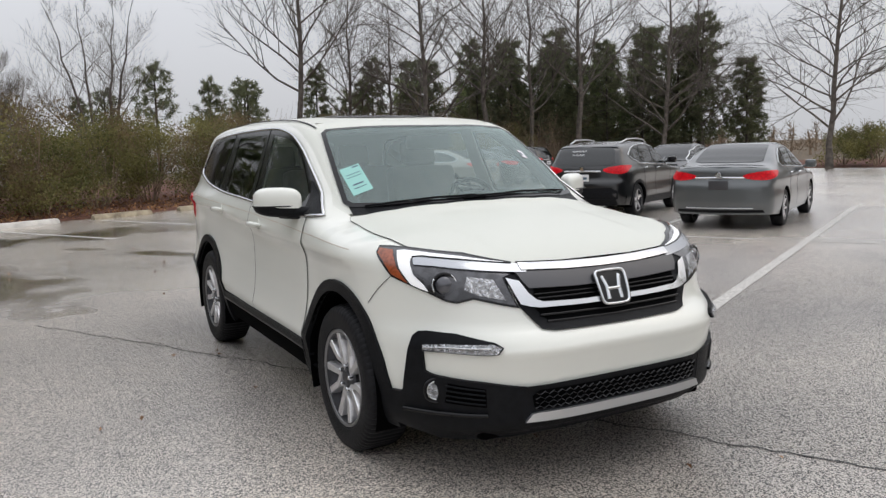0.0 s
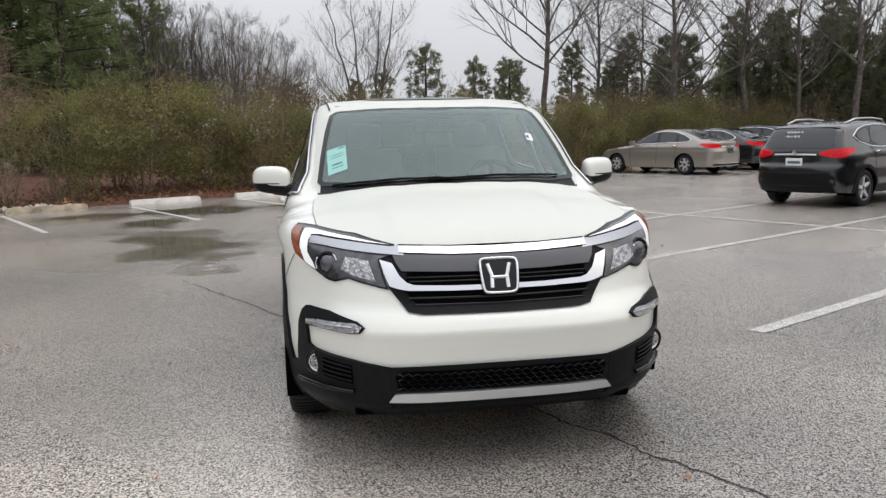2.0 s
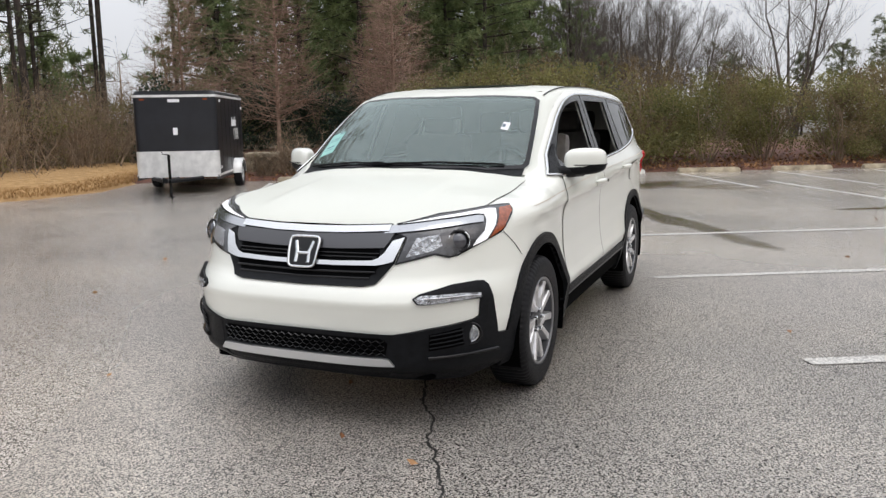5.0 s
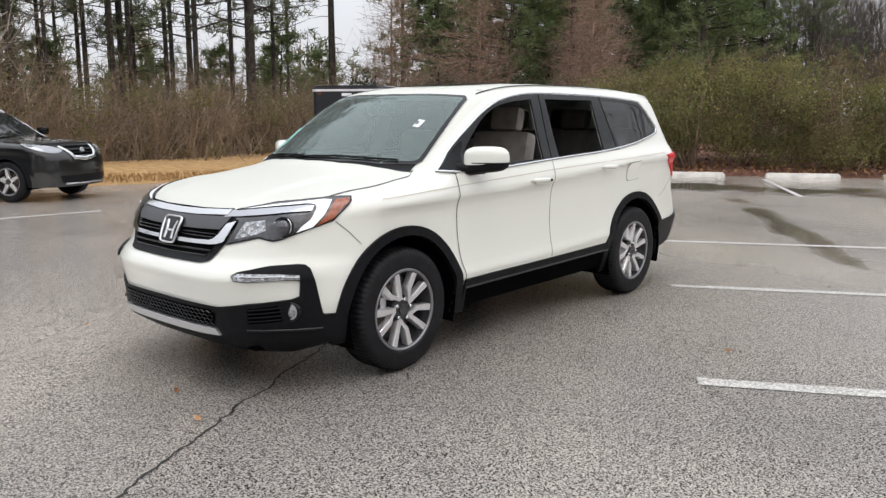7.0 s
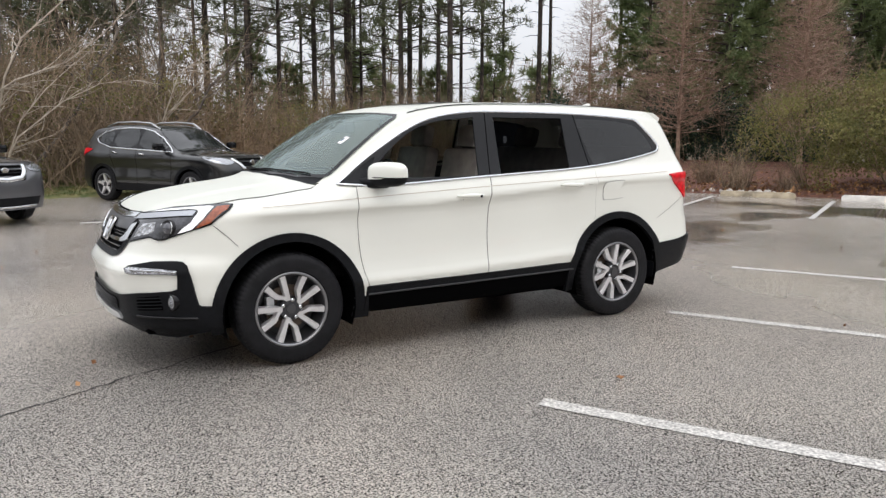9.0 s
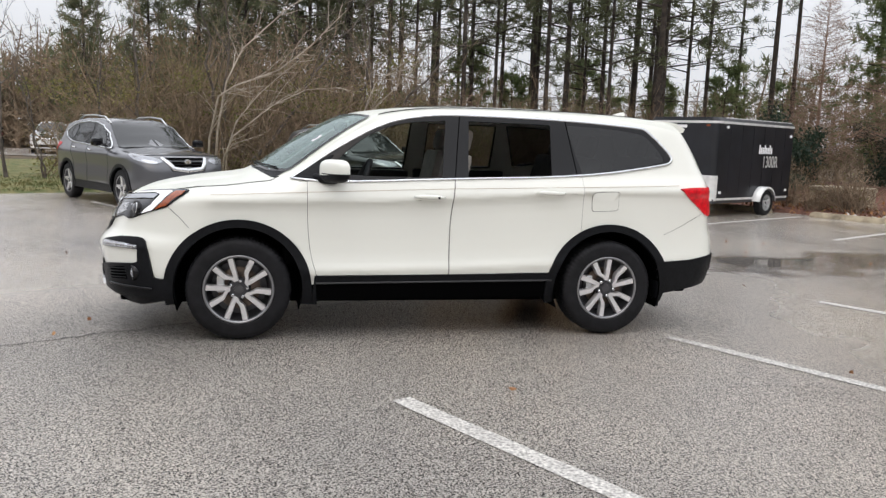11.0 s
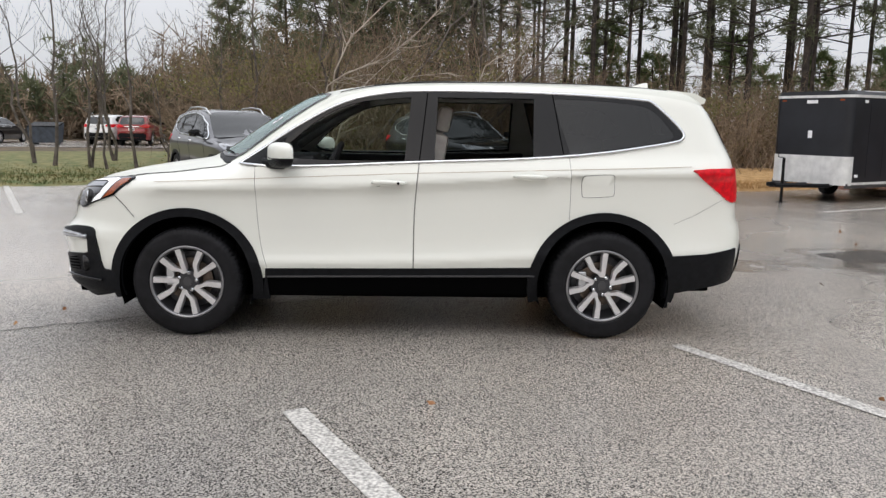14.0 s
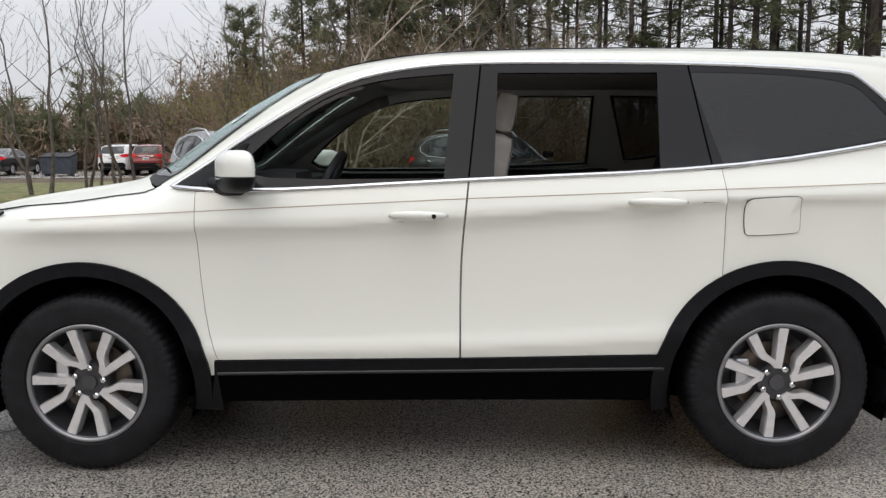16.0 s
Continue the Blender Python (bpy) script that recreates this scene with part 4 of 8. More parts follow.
edgeL = [(-y, z) for y, z in edgeR[-2::-1]]
front_outline = corL + [(-y, z) for y, z in edgeR if y < 0.74][:-1] + [(y, z) for y, z in edgeR[::-1] if y < 0.74] + corR[::-1]
sheet(PILOT, "front_bumper", PAINT_WHITE, pilot, "front", front_outline, step=0.022, edge=0.025, off=-0.004)
sheet(PILOT, "hood_gap", HOLE, pilot, "top", grown(HOOD, 0.0024), step=0.03, edge=0.025, off=-0.0014)
sheet(PILOT, "hood", PAINT_TOP, pilot, "top", HOOD, step=0.03, edge=0.025, off=0.0008, label="white hood with two raised ridges")

# ---- roof, windscreen ----
roof_o = [(p[0], p[1]) for p in RAIL3["left"]] + [(2.16, -0.4), (2.18, 0), (2.16, 0.4)] + [(p[0], p[1]) for p in RAIL3["right"][::-1]] + [(-1.13, 0.775), (-1.265, 0.55), (-1.345, 0.3), (-1.368, 0), (-1.345, -0.3), (-1.265, -0.55), (-1.13, -0.775)]
SCREEN_H = [(-1.325, 0.0), (-1.30, 0.3), (-1.215, 0.55), (-1.09, 0.735), (-1.05, 0.752), (-0.86, 0.725), (-0.66, 0.69), (-0.50, 0.655), (-0.475, 0.62), (-0.55, 0.40), (-0.615, 0.2), (-0.635, 0.0)]
SCREEN = SCREEN_H + [(x, -y) for x, y in SCREEN_H[-2:0:-1]]
sheet(PILOT, "roof", PAINT_TOP, pilot, "top", roof_o, [SCREEN], step=0.06, edge=0.035, off=-0.004, thick=0.02)
sheet(PILOT, "windscreen", SHIELD, pilot, "top", grown(SCREEN, 0.012), step=0.06, off=0.001, label="green-tinted windscreen")
sheet(PILOT, "windscreen_border", GLOSS_BLACK, pilot, "top", grown(SCREEN, 0.014), [grown(SCREEN, -0.013)], step=0.03, off=0.003)
MOON = rounded([(-0.22, 0.40), (0.50, 0.42), (0.50, -0.42), (-0.22, -0.40)], 2)
sheet(PILOT, "moonroof", GLOSS_BLACK, pilot, "top", MOON, step=0.08, off=0.003, label="dark glass moonroof")
for s in (-1, 1):
    ribbon(PILOT, "roof_seam", BLACK_PLASTIC, pilot, "top", [(-0.40, s * 0.665), (0.2, s * 0.68), (1.0, s * 0.685), (1.6, s * 0.665), (2.02, s * 0.62)], 0.011, off=0.001, height=0.004)
cowl = [(-1.370, 0), (-1.348, 0.3), (-1.275, 0.55), (-1.16, 0.755), (-1.09, 0.75), (-1.215, 0.55), (-1.295, 0.3), (-1.32, 0)]
sheet(PILOT, "cowl", BLACK_PLASTIC, pilot, "top", cowl + [(x, -y) for x, y in cowl[-2:0:-1]], step=0.04, off=-0.0008, label="black plastic cowl below the windscreen")
for pts in ([(-1.15, 0.68), (-1.25, 0.45), (-1.30, 0.20), (-1.31, 0.02)], [(-1.32, 0.16), (-1.31, -0.1), (-1.25, -0.4), (-1.14, -0.64)]):
    q, n = lay(PILOT, "top", dense(pts, 0.05, closed=False))
    w = Mesh().tube([Vector(a + b * 0.009) for a, b in zip(q, n)], 0.0045, 6)
    w.tube([Vector(a + b * 0.016) for a, b in zip(q[::2], n[::2])], 0.003, 5)
    w.ob("wiper", BLACK_PLASTIC, pilot, "black windscreen wiper", smooth=True)

# ---- tail ----
tlL = [(p[1], p[2]) for p in TAILC["left"]]
tlR = [(p[1], p[2]) for p in TAILC["right"]]
sheet(PILOT, "tailgate", PAINT_WHITE, pilot, "rear", tlL + [(-0.3, 1.655), (0.3, 1.655)] + tlR[::-1], step=0.08, edge=0.05, off=-0.004)
sheet(PILOT, "rear_window", TINT, pilot, "rear", rounded([(-0.66, 1.57), (0.66, 1.57), (0.72, 1.22), (-0.72, 1.22)], 2), step=0.08, off=0.003)
sheet(PILOT, "rear_bumper_centre", BLACK_PLASTIC, pilot, "rear", [(-0.80, 0.63), (0.80, 0.63), (0.78, 0.40), (-0.78, 0.40)], step=0.08, off=0.008, label="black lower rear bumper")
sp = Mesh()
ys = [-0.66 + 1.32 * i / 20 for i in range(21)]
q0, _ = lay(PILOT, "top", [(1.86, y) for y in ys])
for y, q in zip(ys, q0):
    xe, ze = 2.27 - 0.13 * (y / 0.66) ** 2, 1.672 - 0.028 * (y / 0.66) ** 2
    sp.v += [(1.86, y, q[2] + 0.002), (2.06, y, (q[2] + ze) / 2 + 0.012), (xe, y, ze), (xe - 0.012, y, ze - 0.028), (xe - 0.16, y, ze - 0.07), (1.95, y, q[2] - 0.06)]
sp.f += [(i * 6 + k, i * 6 + (k + 1) % 6, (i + 1) * 6 + (k + 1) % 6, (i + 1) * 6 + k) for i in range(20) for k in range(6)] + [tuple(range(6)), tuple(120 + k for k in range(6))[::-1]]
sp.ob("spoiler", PAINT_WHITE, pilot, "white roof spoiler", angle=40)
fin = Mesh()
fin.add([(1.72, -0.025, 1.738), (1.72, 0.025, 1.738), (1.90, -0.03, 1.722), (1.90, 0.03, 1.722), (1.90, 0, 1.785), (1.86, 0, 1.782)], [(0, 1, 5), (0, 5, 4, 2), (1, 3, 4, 5), (2, 4, 3), (0, 2, 3, 1)])
fin.ob("antenna_fin", PAINT_WHITE, pilot, "white shark-fin antenna", angle=50)

# ---- grille and lamps on the nose ----
def mir(pts):
    return pts + [(-y, z) for y, z in pts[::-1]]


# grille: dark recess, chrome upper bar, grey bar, chrome lower wing, lower slats
sheet(PILOT, "grille", BLACK_PLASTIC, pilot, "front", mir([(0, 0.985), (0.20, 0.99), (0.44, 0.985), (0.515, 0.945), (0.485, 0.83), (0.41, 0.732), (0.35, 0.722), (0, 0.718)]), step=0.04, off=0.004, label="black grille surround")
sheet(PILOT, "grille_mouth", HOLE, pilot, "front", mir([(0, 0.90), (0.40, 0.90), (0.42, 0.82), (0.355, 0.742), (0, 0.736)]), step=0.05, off=0.006)
sheet(PILOT, "grille_bar", CHROME, pilot, "front", mir([(0, 0.979), (0.2, 0.982), (0.43, 0.991), (0.43, 0.966), (0.2, 0.955), (0, 0.952)]), step=0.03, off=0.020, thick=0.02, label="chrome upper grille bar")
sheet(PILOT, "grille_band", DARK_METAL, pilot, "front", mir([(0, 0.950), (0.2, 0.953), (0.46, 0.964), (0.447, 0.928), (0.425, 0.897), (0.2, 0.888), (0, 0.885)]), step=0.03, off=0.014, thick=0.02, label="grey band of the grille")
wing_out = [(0.515, 0.941), (0.498, 0.885), (0.480, 0.836), (0.44, 0.823), (0.40, 0.816), (0.2, 0.810), (0.0, 0.808)]
wing_in = [(0.0, 0.829), (0.2, 0.831), (0.375, 0.838), (0.405, 0.848), (0.435, 0.876), (0.462, 0.926)]
sheet(PILOT, "grille_wing", CHROME, pilot, "front", wing_out + [(-y, z) for y, z in wing_out[-2::-1]] + [(-y, z) for y, z in wing_in[:0:-1]] + wing_in, step=0.025, off=0.020, thick=0.02, label="chrome lower grille wing")
for z0, w in ((0.872, 0.405), (0.855, 0.395)):
    ribbon(PILOT, "grille_slat", GLOSS_BLACK, pilot, "front", [(-w, z0), (0, z0 - 0.004), (w, z0)], 0.007, off=0.010)
for z0, w in ((0.786, 0.40), (0.757, 0.375)):
    ribbon(PILOT, "grille_slat", GLOSS_BLACK, pilot, "front", [(-w, z0), (0, z0 - 0.006), (w, z0)], 0.012, off=0.014, height=0.012)
ribbon(PILOT, "hood_lip_gap", HOLE, pilot, "front", [(-0.43, 0.998), (-0.2, 0.989), (0.2, 0.989), (0.43, 0.998)], 0.010, off=0.012, height=0.01)
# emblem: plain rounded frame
em = rounded([(-0.084, 0.89), (-0.083, 0.922), (-0.06, 0.928), (0.06, 0.928), (0.083, 0.922), (0.084, 0.89), (0.077, 0.815), (0.070, 0.796), (0.045, 0.790), (-0.045, 0.790), (-0.070, 0.796), (-0.077, 0.815)], 2)
sheet(PILOT, "emblem_back", GLOSS_BLACK, pilot, "front", em, step=0.05, off=0.026, thick=0.03)
ribbon(PILOT, "emblem_frame", CHROME, pilot, "front", em, 0.012, off=0.036, height=0.012, step=0.02, closed=True, label="chrome emblem frame")
for s in (-1, 1):
    ribbon(PILOT, "emblem_bar", CHROME, pilot, "front", [(s * 0.050, 0.908), (s * 0.034, 0.862), (s * 0.036, 0.812)], 0.019, off=0.032, height=0.008)
ribbon(PILOT, "emblem_bar", CHROME, pilot, "front", [(-0.034, 0.855), (0.034, 0.855)], 0.015, off=0.032, height=0.008)

# lower intake, skid bar, black lower bumper
sheet(PILOT, "lower_bumper", BLACK_PLASTIC, pilot, "front", mir([(0, 0.504), (0.30, 0.504), (0.50, 0.499), (0.58, 0.508), (0.64, 0.515), (0.68, 0.50), (0.70, 0.255), (0.4, 0.25), (0, 0.25)]), step=0.04, off=0.010, label="black plastic lower bumper")
sheet(PILOT, "intake", HOLE, pilot, "front", mir([(0, 0.478), (0.44, 0.48), (0.475, 0.455), (0.46, 0.392), (0, 0.388)]), step=0.05, off=0.013)
mesh_n = Mesh()
for r in range(4):
    z0 = 0.402 + r * 0.021
    q, n = lay(PILOT, "front", [(-0.46 + 0.92 * i / 46, z0 + (0.006 if (i + r) % 2 else -0.006)) for i in range(47)])
    mesh_n.tube([Vector(a + b * 0.016) for a, b in zip(q, n)], 0.004, 4)
mesh_n.ob("intake_mesh", GLOSS_BLACK, pilot, "black honeycomb intake mesh")
sheet(PILOT, "skid_bar", SILVER, pilot, "front", mir([(0, 0.380), (0.44, 0.381), (0.475, 0.376), (0.50, 0.342), (0, 0.339)]), step=0.04, off=0.026, thick=0.03, label="silver skid bar below the intake")

for sd in ("left", "right"):
    s = -1 if sd == "left" else 1
    cv = "corner_" + sd

    def o3(pts):
        return flat(cv, [(x, s * y, z) for x, y, z in pts])

    # head lamp: dark housing, light guide, amber corner, lenses
    lamp = o3([(-2.198, 0.452, 1.001), (-2.064, 0.616, 1.041), (-1.867, 0.796, 1.064), (-1.80, 0.85, 1.068), (-1.762, 0.879, 1.068), (-1.772, 0.892, 1.05), (-1.80, 0.90, 1.03), (-1.90, 0.885, 0.953), (-2.075, 0.794, 0.892), (-2.146, 0.744, 0.860), (-2.178, 0.712, 0.853), (-2.20, 0.68, 0.862), (-2.222, 0.656, 0.871), (-2.312, 0.492, 0.829), (-2.247, 0.52, 0.945), (-2.235, 0.455, 0.962)])
    head = empty("head_lamp", pose(0, 0, 0))
    head.parent = pilot
    sheet(PILOT, "lamp_rim", GLOSS_BLACK, head, cv, grown(lamp, 0.005), step=0.03, off=0.004, thick=0.01)
    sheet(PILOT, "lamp_housing", LAMP_BASE, head, cv, grown(lamp, -0.003), step=0.02, edge=0.02, off=0.008, thick=0.01, label="dark reflector housing")
    guide = o3([(-2.196, 0.464, 1.000), (-2.085, 0.632, 1.029), (-1.96, 0.748, 1.046), (-1.885, 0.808, 1.054), (-1.859, 0.834, 1.052), (-1.895, 0.848, 1.02), (-1.934, 0.858, 0.984), (-2.002, 0.836, 0.920), (-2.077, 0.792, 0.894), (-2.052, 0.804, 0.924), (-2.005, 0.828, 0.961), (-1.96, 0.822, 1.01), (-1.95, 0.812, 1.026), (-1.966, 0.788, 1.032), (-2.106, 0.648, 1.017), (-2.202, 0.476, 0.994)])
    sheet(PILOT, "light_guide", GUIDE, head, cv, guide, step=0.02, edge=0.012, off=0.011, thick=0.005, label="lit white light guide")
    amb = o3([(-1.842, 0.848, 1.054), (-1.775, 0.883, 1.060), (-1.79, 0.896, 1.04), (-1.834, 0.894, 1.016), (-1.90, 0.883, 0.960), (-1.985, 0.845, 0.925), (-1.918, 0.865, 0.99)])
    sheet(PILOT, "side_marker", AMBER, head, cv, amb, step=0.02, off=0.011, thick=0.005, label="amber side marker")
    bar = o3([(-2.225, 0.41, 0.991), (-2.213, 0.449, 0.991), (-2.109, 0.650, 1.011), (-1.975, 0.78, 1.026), (-1.956, 0.803, 1.024), (-1.985, 0.813, 0.998), (-2.06, 0.75, 0.993), (-2.139, 0.673, 0.982), (-2.244, 0.475, 0.962), (-2.262, 0.41, 0.957)])
    sheet(PILOT, "lamp_bar", LAMP_CHROME, head, cv, bar, step=0.02, off=0.016, thick=0.012, label="chrome bar through the lamp")
    ribbon(PILOT, "lamp_slot", GLOSS_BLACK, head, cv, o3([(-2.205, 0.455, 0.993), (-2.107, 0.649, 1.0145), (-1.985, 0.773, 1.029), (-1.955, 0.806, 1.026)]), 0.007, off=0.0185, height=0.012)
    q, n = lay(PILOT, cv, o3([(-2.125, 0.74, 0.924)]))
    rot = (Vector(n[0]) + Vector((-0.6, 0, 0))).normalized().to_track_quat("Z", "Y").to_matrix().to_4x4()
    mm = Matrix.Translation(Vector(q[0]) + Vector(n[0]) * 0.004) @ rot
    for nm, ma, prof, seg in (("projector_shroud", GLOSS_BLACK, [(0.056, -0.02), (0.056, 0.006), (0.046, 0.006), (0.040, -0.004)], 36), ("projector", LENS_DARK, [(0.040, 0.0), (0.033, 0.010), (0.018, 0.016), (0.0, 0.018)], 32)):
        pr = Mesh().lathe(prof, seg, axis="z")
        pr.v = [tuple(mm @ Vector(v)) for v in pr.v]
        pr.ob(nm, ma, head, "round projector lens" if nm == "projector" else "", smooth=True)
    for a0, a1 in ((-35, 55), (150, 215)):
        pr = Mesh().tube([mm @ Vector((0.052 * math.cos(radians(a)), 0.052 * math.sin(radians(a)), 0.010)) for a in range(a0, a1 + 1, 9)], 0.0035, 6)
        pr.ob("projector_ring", CHROME, head, smooth=True)
    crystal = o3([(-2.232, 0.560, 0.940), (-2.172, 0.655, 0.955), (-2.19, 0.68, 0.905), (-2.225, 0.64, 0.882), (-2.29, 0.535, 0.856)])
    sheet(PILOT, "inner_reflector", CRYSTAL, head, cv, crystal, step=0.02, off=0.011, thick=0.004, label="faceted bright inner reflector")
    # C-shaped black moulding with the strip lamp, fog lamp
    cshape = o3([(-2.354, 0.585, 0.672), (-2.332, 0.615, 0.692), (-2.216, 0.736, 0.722), (-2.10, 0.818, 0.727), (-2.065, 0.842, 0.722), (-2.042, 0.856, 0.702), (-2.025, 0.872, 0.640), (-2.005, 0.882, 0.53), (-1.985, 0.882, 0.455), (-1.97, 0.885, 0.445), (-1.885, 0.917, 0.441), (-1.875, 0.92, 0.30), (-2.15, 0.82, 0.235), (-2.28, 0.64, 0.24), (-2.37, 0.50, 0.25), (-2.378, 0.49, 0.494), (-2.306, 0.648, 0.521), (-2.135, 0.812, 0.543), (-2.103, 0.834, 0.556), (-2.098, 0.838, 0.645), (-2.195, 0.775, 0.650), (-2.327, 0.637, 0.646), (-2.348, 0.602, 0.650)])
    sheet(PILOT, "bumper_corner", BLACK_PLASTIC, pilot, cv, cshape, step=0.025, edge=0.015, off=0.012, thick=0.016, label="black plastic bumper corner moulding")
    drl = o3([(-2.350, 0.591, 0.670), (-2.328, 0.623, 0.684), (-2.191, 0.772, 0.681), (-2.10, 0.834, 0.669), (-2.10, 0.836, 0.652), (-2.195, 0.775, 0.653), (-2.327, 0.639, 0.650), (-2.346, 0.606, 0.655)])
    day = sheet(PILOT, "day_lamp", CRYSTAL, pilot, cv, drl, step=0.02, off=0.016, thick=0.008, label="clear strip lamp in the bumper")
    ribbon(PILOT, "lamp_divider", CHROME, day, cv, o3([(-2.33, 0.628, 0.667), (-2.195, 0.773, 0.667), (-2.105, 0.834, 0.661)]), 0.004, off=0.020)
    q, n = lay(PILOT, cv, o3([(-2.125, 0.806, 0.474)]))
    rot = (Vector(n[0]) * 0.7 + Vector((-1, 0, 0))).normalized().to_track_quat("Z", "Y").to_matrix().to_4x4()
    mm = Matrix.Translation(Vector(q[0]) + Vector(n[0]) * 0.006 + Vector((-0.006, -s * 0.014, 0))) @ rot

    def turned(prof, nm, ma, parent, label, seg=32):
        t = Mesh().lathe(prof, seg, axis="z")
        t.v = [tuple(mm @ Vector(v)) for v in t.v]
        return t.ob(nm, ma, parent, label, smooth=True)

    fog = turned([(0.058, -0.03), (0.060, 0.014), (0.054, 0.018), (0.046, 0.006), (0.042, -0.01)], "fog_lamp_bezel", GLOSS_BLACK, pilot, "round black fog lamp bezel")
    turned([(0.043, 0.0), (0.040, 0.010), (0.022, 0.018), (0.0, 0.020)], "fog_lamp", CRYSTAL, fog, "clear fog lamp lens")
    turned([(0.044, 0.004), (0.045, 0.012), (0.039, 0.013), (0.038, 0.006)], "fog_lamp_ring", CHROME, fog, "")
    lip = o3([(-2.295, 0.635, 0.378), (-2.2, 0.765, 0.377), (-2.08, 0.845, 0.374), (-1.985, 0.872, 0.372)])
    ribbon(PILOT, "bumper_lip", GLOSS_BLACK, pilot, cv, lip, 0.016, off=0.030, height=0.02)
    vent = o3([(-2.30, 0.645, 0.495), (-2.19, 0.765, 0.515), (-2.175, 0.775, 0.425), (-2.295, 0.64, 0.412)])
    sheet(PILOT, "corner_vent", HOLE, pilot, cv, vent, step=0.03, off=0.015)
    for k in range(4):
        ribbon(PILOT, "vent_slat", BLACK_PLASTIC, pilot, cv, o3([(-2.295, 0.645, 0.425 + k * 0.021), (-2.18, 0.77, 0.437 + k * 0.022)]), 0.007, off=0.02)

    # door mirror
    mir_e = empty("door_mirror", pose(0, 0, 0))
    mir_e.parent = pilot
    b = bmesh.new()
    bmesh.ops.create_uvsphere(b, u_segments=28, v_segments=18, radius=1)
    vs = []
    for p in b.verts:
        c = p.co
        e = [abs(q) ** 0.62 * (1 if q > 0 else -1) for q in c]
        x = e[0] * 0.085 + (0.02 if e[0] < 0 else 0.0) * e[1] * s
        out = 0.5 + 0.5 * e[1] * s
        vs.append((-0.735 + 0.90 * x * (1.0 if e[0] < 0 else 0.75) + 0.05 * e[1] * s, s * 1.04 + e[1] * 0.118, 1.235 + e[2] * (0.086 if e[2] > 0 else 0.092 - 0.022 * out)))
    b.verts.index_update()
    fcs = [[q.index for q in f.verts] for f in b.faces]
    b.free()
    split = 1.218
    vs = [(x, y, split if abs(z - split) < 0.009 else z) for x, y, z in vs]
    top_f = [f for f in fcs if sum(vs[i][2] for i in f) / len(f) > split]
    low_f = [f for f in fcs if sum(vs[i][2] for i in f) / len(f) <= split]
    Mesh().add(vs, top_f).ob("mirror_cap", PAINT_WHITE, mir_e, "white mirror cap", smooth=True)
    Mesh().add(vs, low_f).ob("mirror_base", BLACK_PLASTIC, mir_e, "black mirror base", smooth=True)
    ring = [(math.cos(2 * math.pi * i / 36), math.sin(2 * math.pi * i / 36)) for i in range(36)]
    band = [(-0.737 + 0.90 * 0.088 * abs(a) ** 0.62 * (1 if a > 0 else -1) * (1.0 if a < 0 else 0.75) + 0.05 * abs(b) ** 0.62 * (1 if b > 0 else -1) * s, s * 1.04 + 0.120 * abs(b) ** 0.62 * (1 if b > 0 else -1), split) for a, b in ring]
    Mesh().tube(band + band[:1], 0.0035, 6, caps=False).ob("mirror_band", GLOSS_BLACK, mir_e, smooth=True)
    arm = Mesh().tube([(-0.92, s * 0.865, 1.183), (-0.86, s * 0.91, 1.180), (-0.80, s * 0.96, 1.178), (-0.74, s * 1.02, 1.180)], [0.026, 0.036, 0.038, 0.036], 12)
    arm.ob("mirror_arm", BLACK_PLASTIC, mir_e, smooth=True)
    # black triangle at the foot of the pillar
    sheet(PILOT, "mirror_sail", BLACK_PLASTIC, pilot, sd, [(-1.03, 1.178), (-0.845, 1.172), (-0.83, 1.21), (-0.74, 1.345), (-0.76, 1.345), (-0.95, 1.225)], step=0.04, off=0.006)
    # wheels and wells
    for cx in (ARCH_F, ARCH_R):
        m = pose(cx, s * 0.845, WZ, 0, 0, 0 if s < 0 else 180)
        car_wheel(pilot, m, 0.372, 0.235, 0.245, "pair", turn=3 if cx < 0 else -16)
        # well lining: the shade of the recess is in its black
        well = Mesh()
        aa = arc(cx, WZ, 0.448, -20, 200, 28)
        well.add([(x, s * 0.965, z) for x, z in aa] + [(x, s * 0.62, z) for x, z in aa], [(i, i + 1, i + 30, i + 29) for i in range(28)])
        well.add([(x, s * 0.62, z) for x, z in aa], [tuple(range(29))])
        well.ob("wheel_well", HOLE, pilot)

# ---- inside ----
TRIM_DARK = mat("dark_interior_trim", (0.03, 0.03, 0.032), 0.6)
SEAT_GREY = mat("grey_leather", (0.33, 0.30, 0.27), 0.55, vary=0.15, scale=12)
SEAT_DARK = mat("dark_leather", (0.12, 0.112, 0.105), 0.55, vary=0.2, scale=12)
# underside boxes, coloured near zero so the shade below stays deep
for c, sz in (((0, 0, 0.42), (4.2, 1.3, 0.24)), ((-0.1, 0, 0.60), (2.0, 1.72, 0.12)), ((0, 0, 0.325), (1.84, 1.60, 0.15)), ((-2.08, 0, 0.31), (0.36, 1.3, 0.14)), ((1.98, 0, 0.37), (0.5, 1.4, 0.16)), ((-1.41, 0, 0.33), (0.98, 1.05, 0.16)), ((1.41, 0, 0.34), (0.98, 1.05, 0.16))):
    Mesh().box(c, sz, bevel=0.02).ob("underbody", HOLE, pilot, "underbody panel with shade in its black")
engine = Mesh().box((-1.62, 0, 0.80), (0.9, 1.2, 0.4))
engine.ob("bulkhead", HOLE, pilot)
dash = Mesh().box((-0.88, 0, 1.04), (0.42, 1.58, 0.28), bevel=0.05)
dash.ob("dashboard", TRIM_DARK, pilot, "dark dashboard", angle=40)
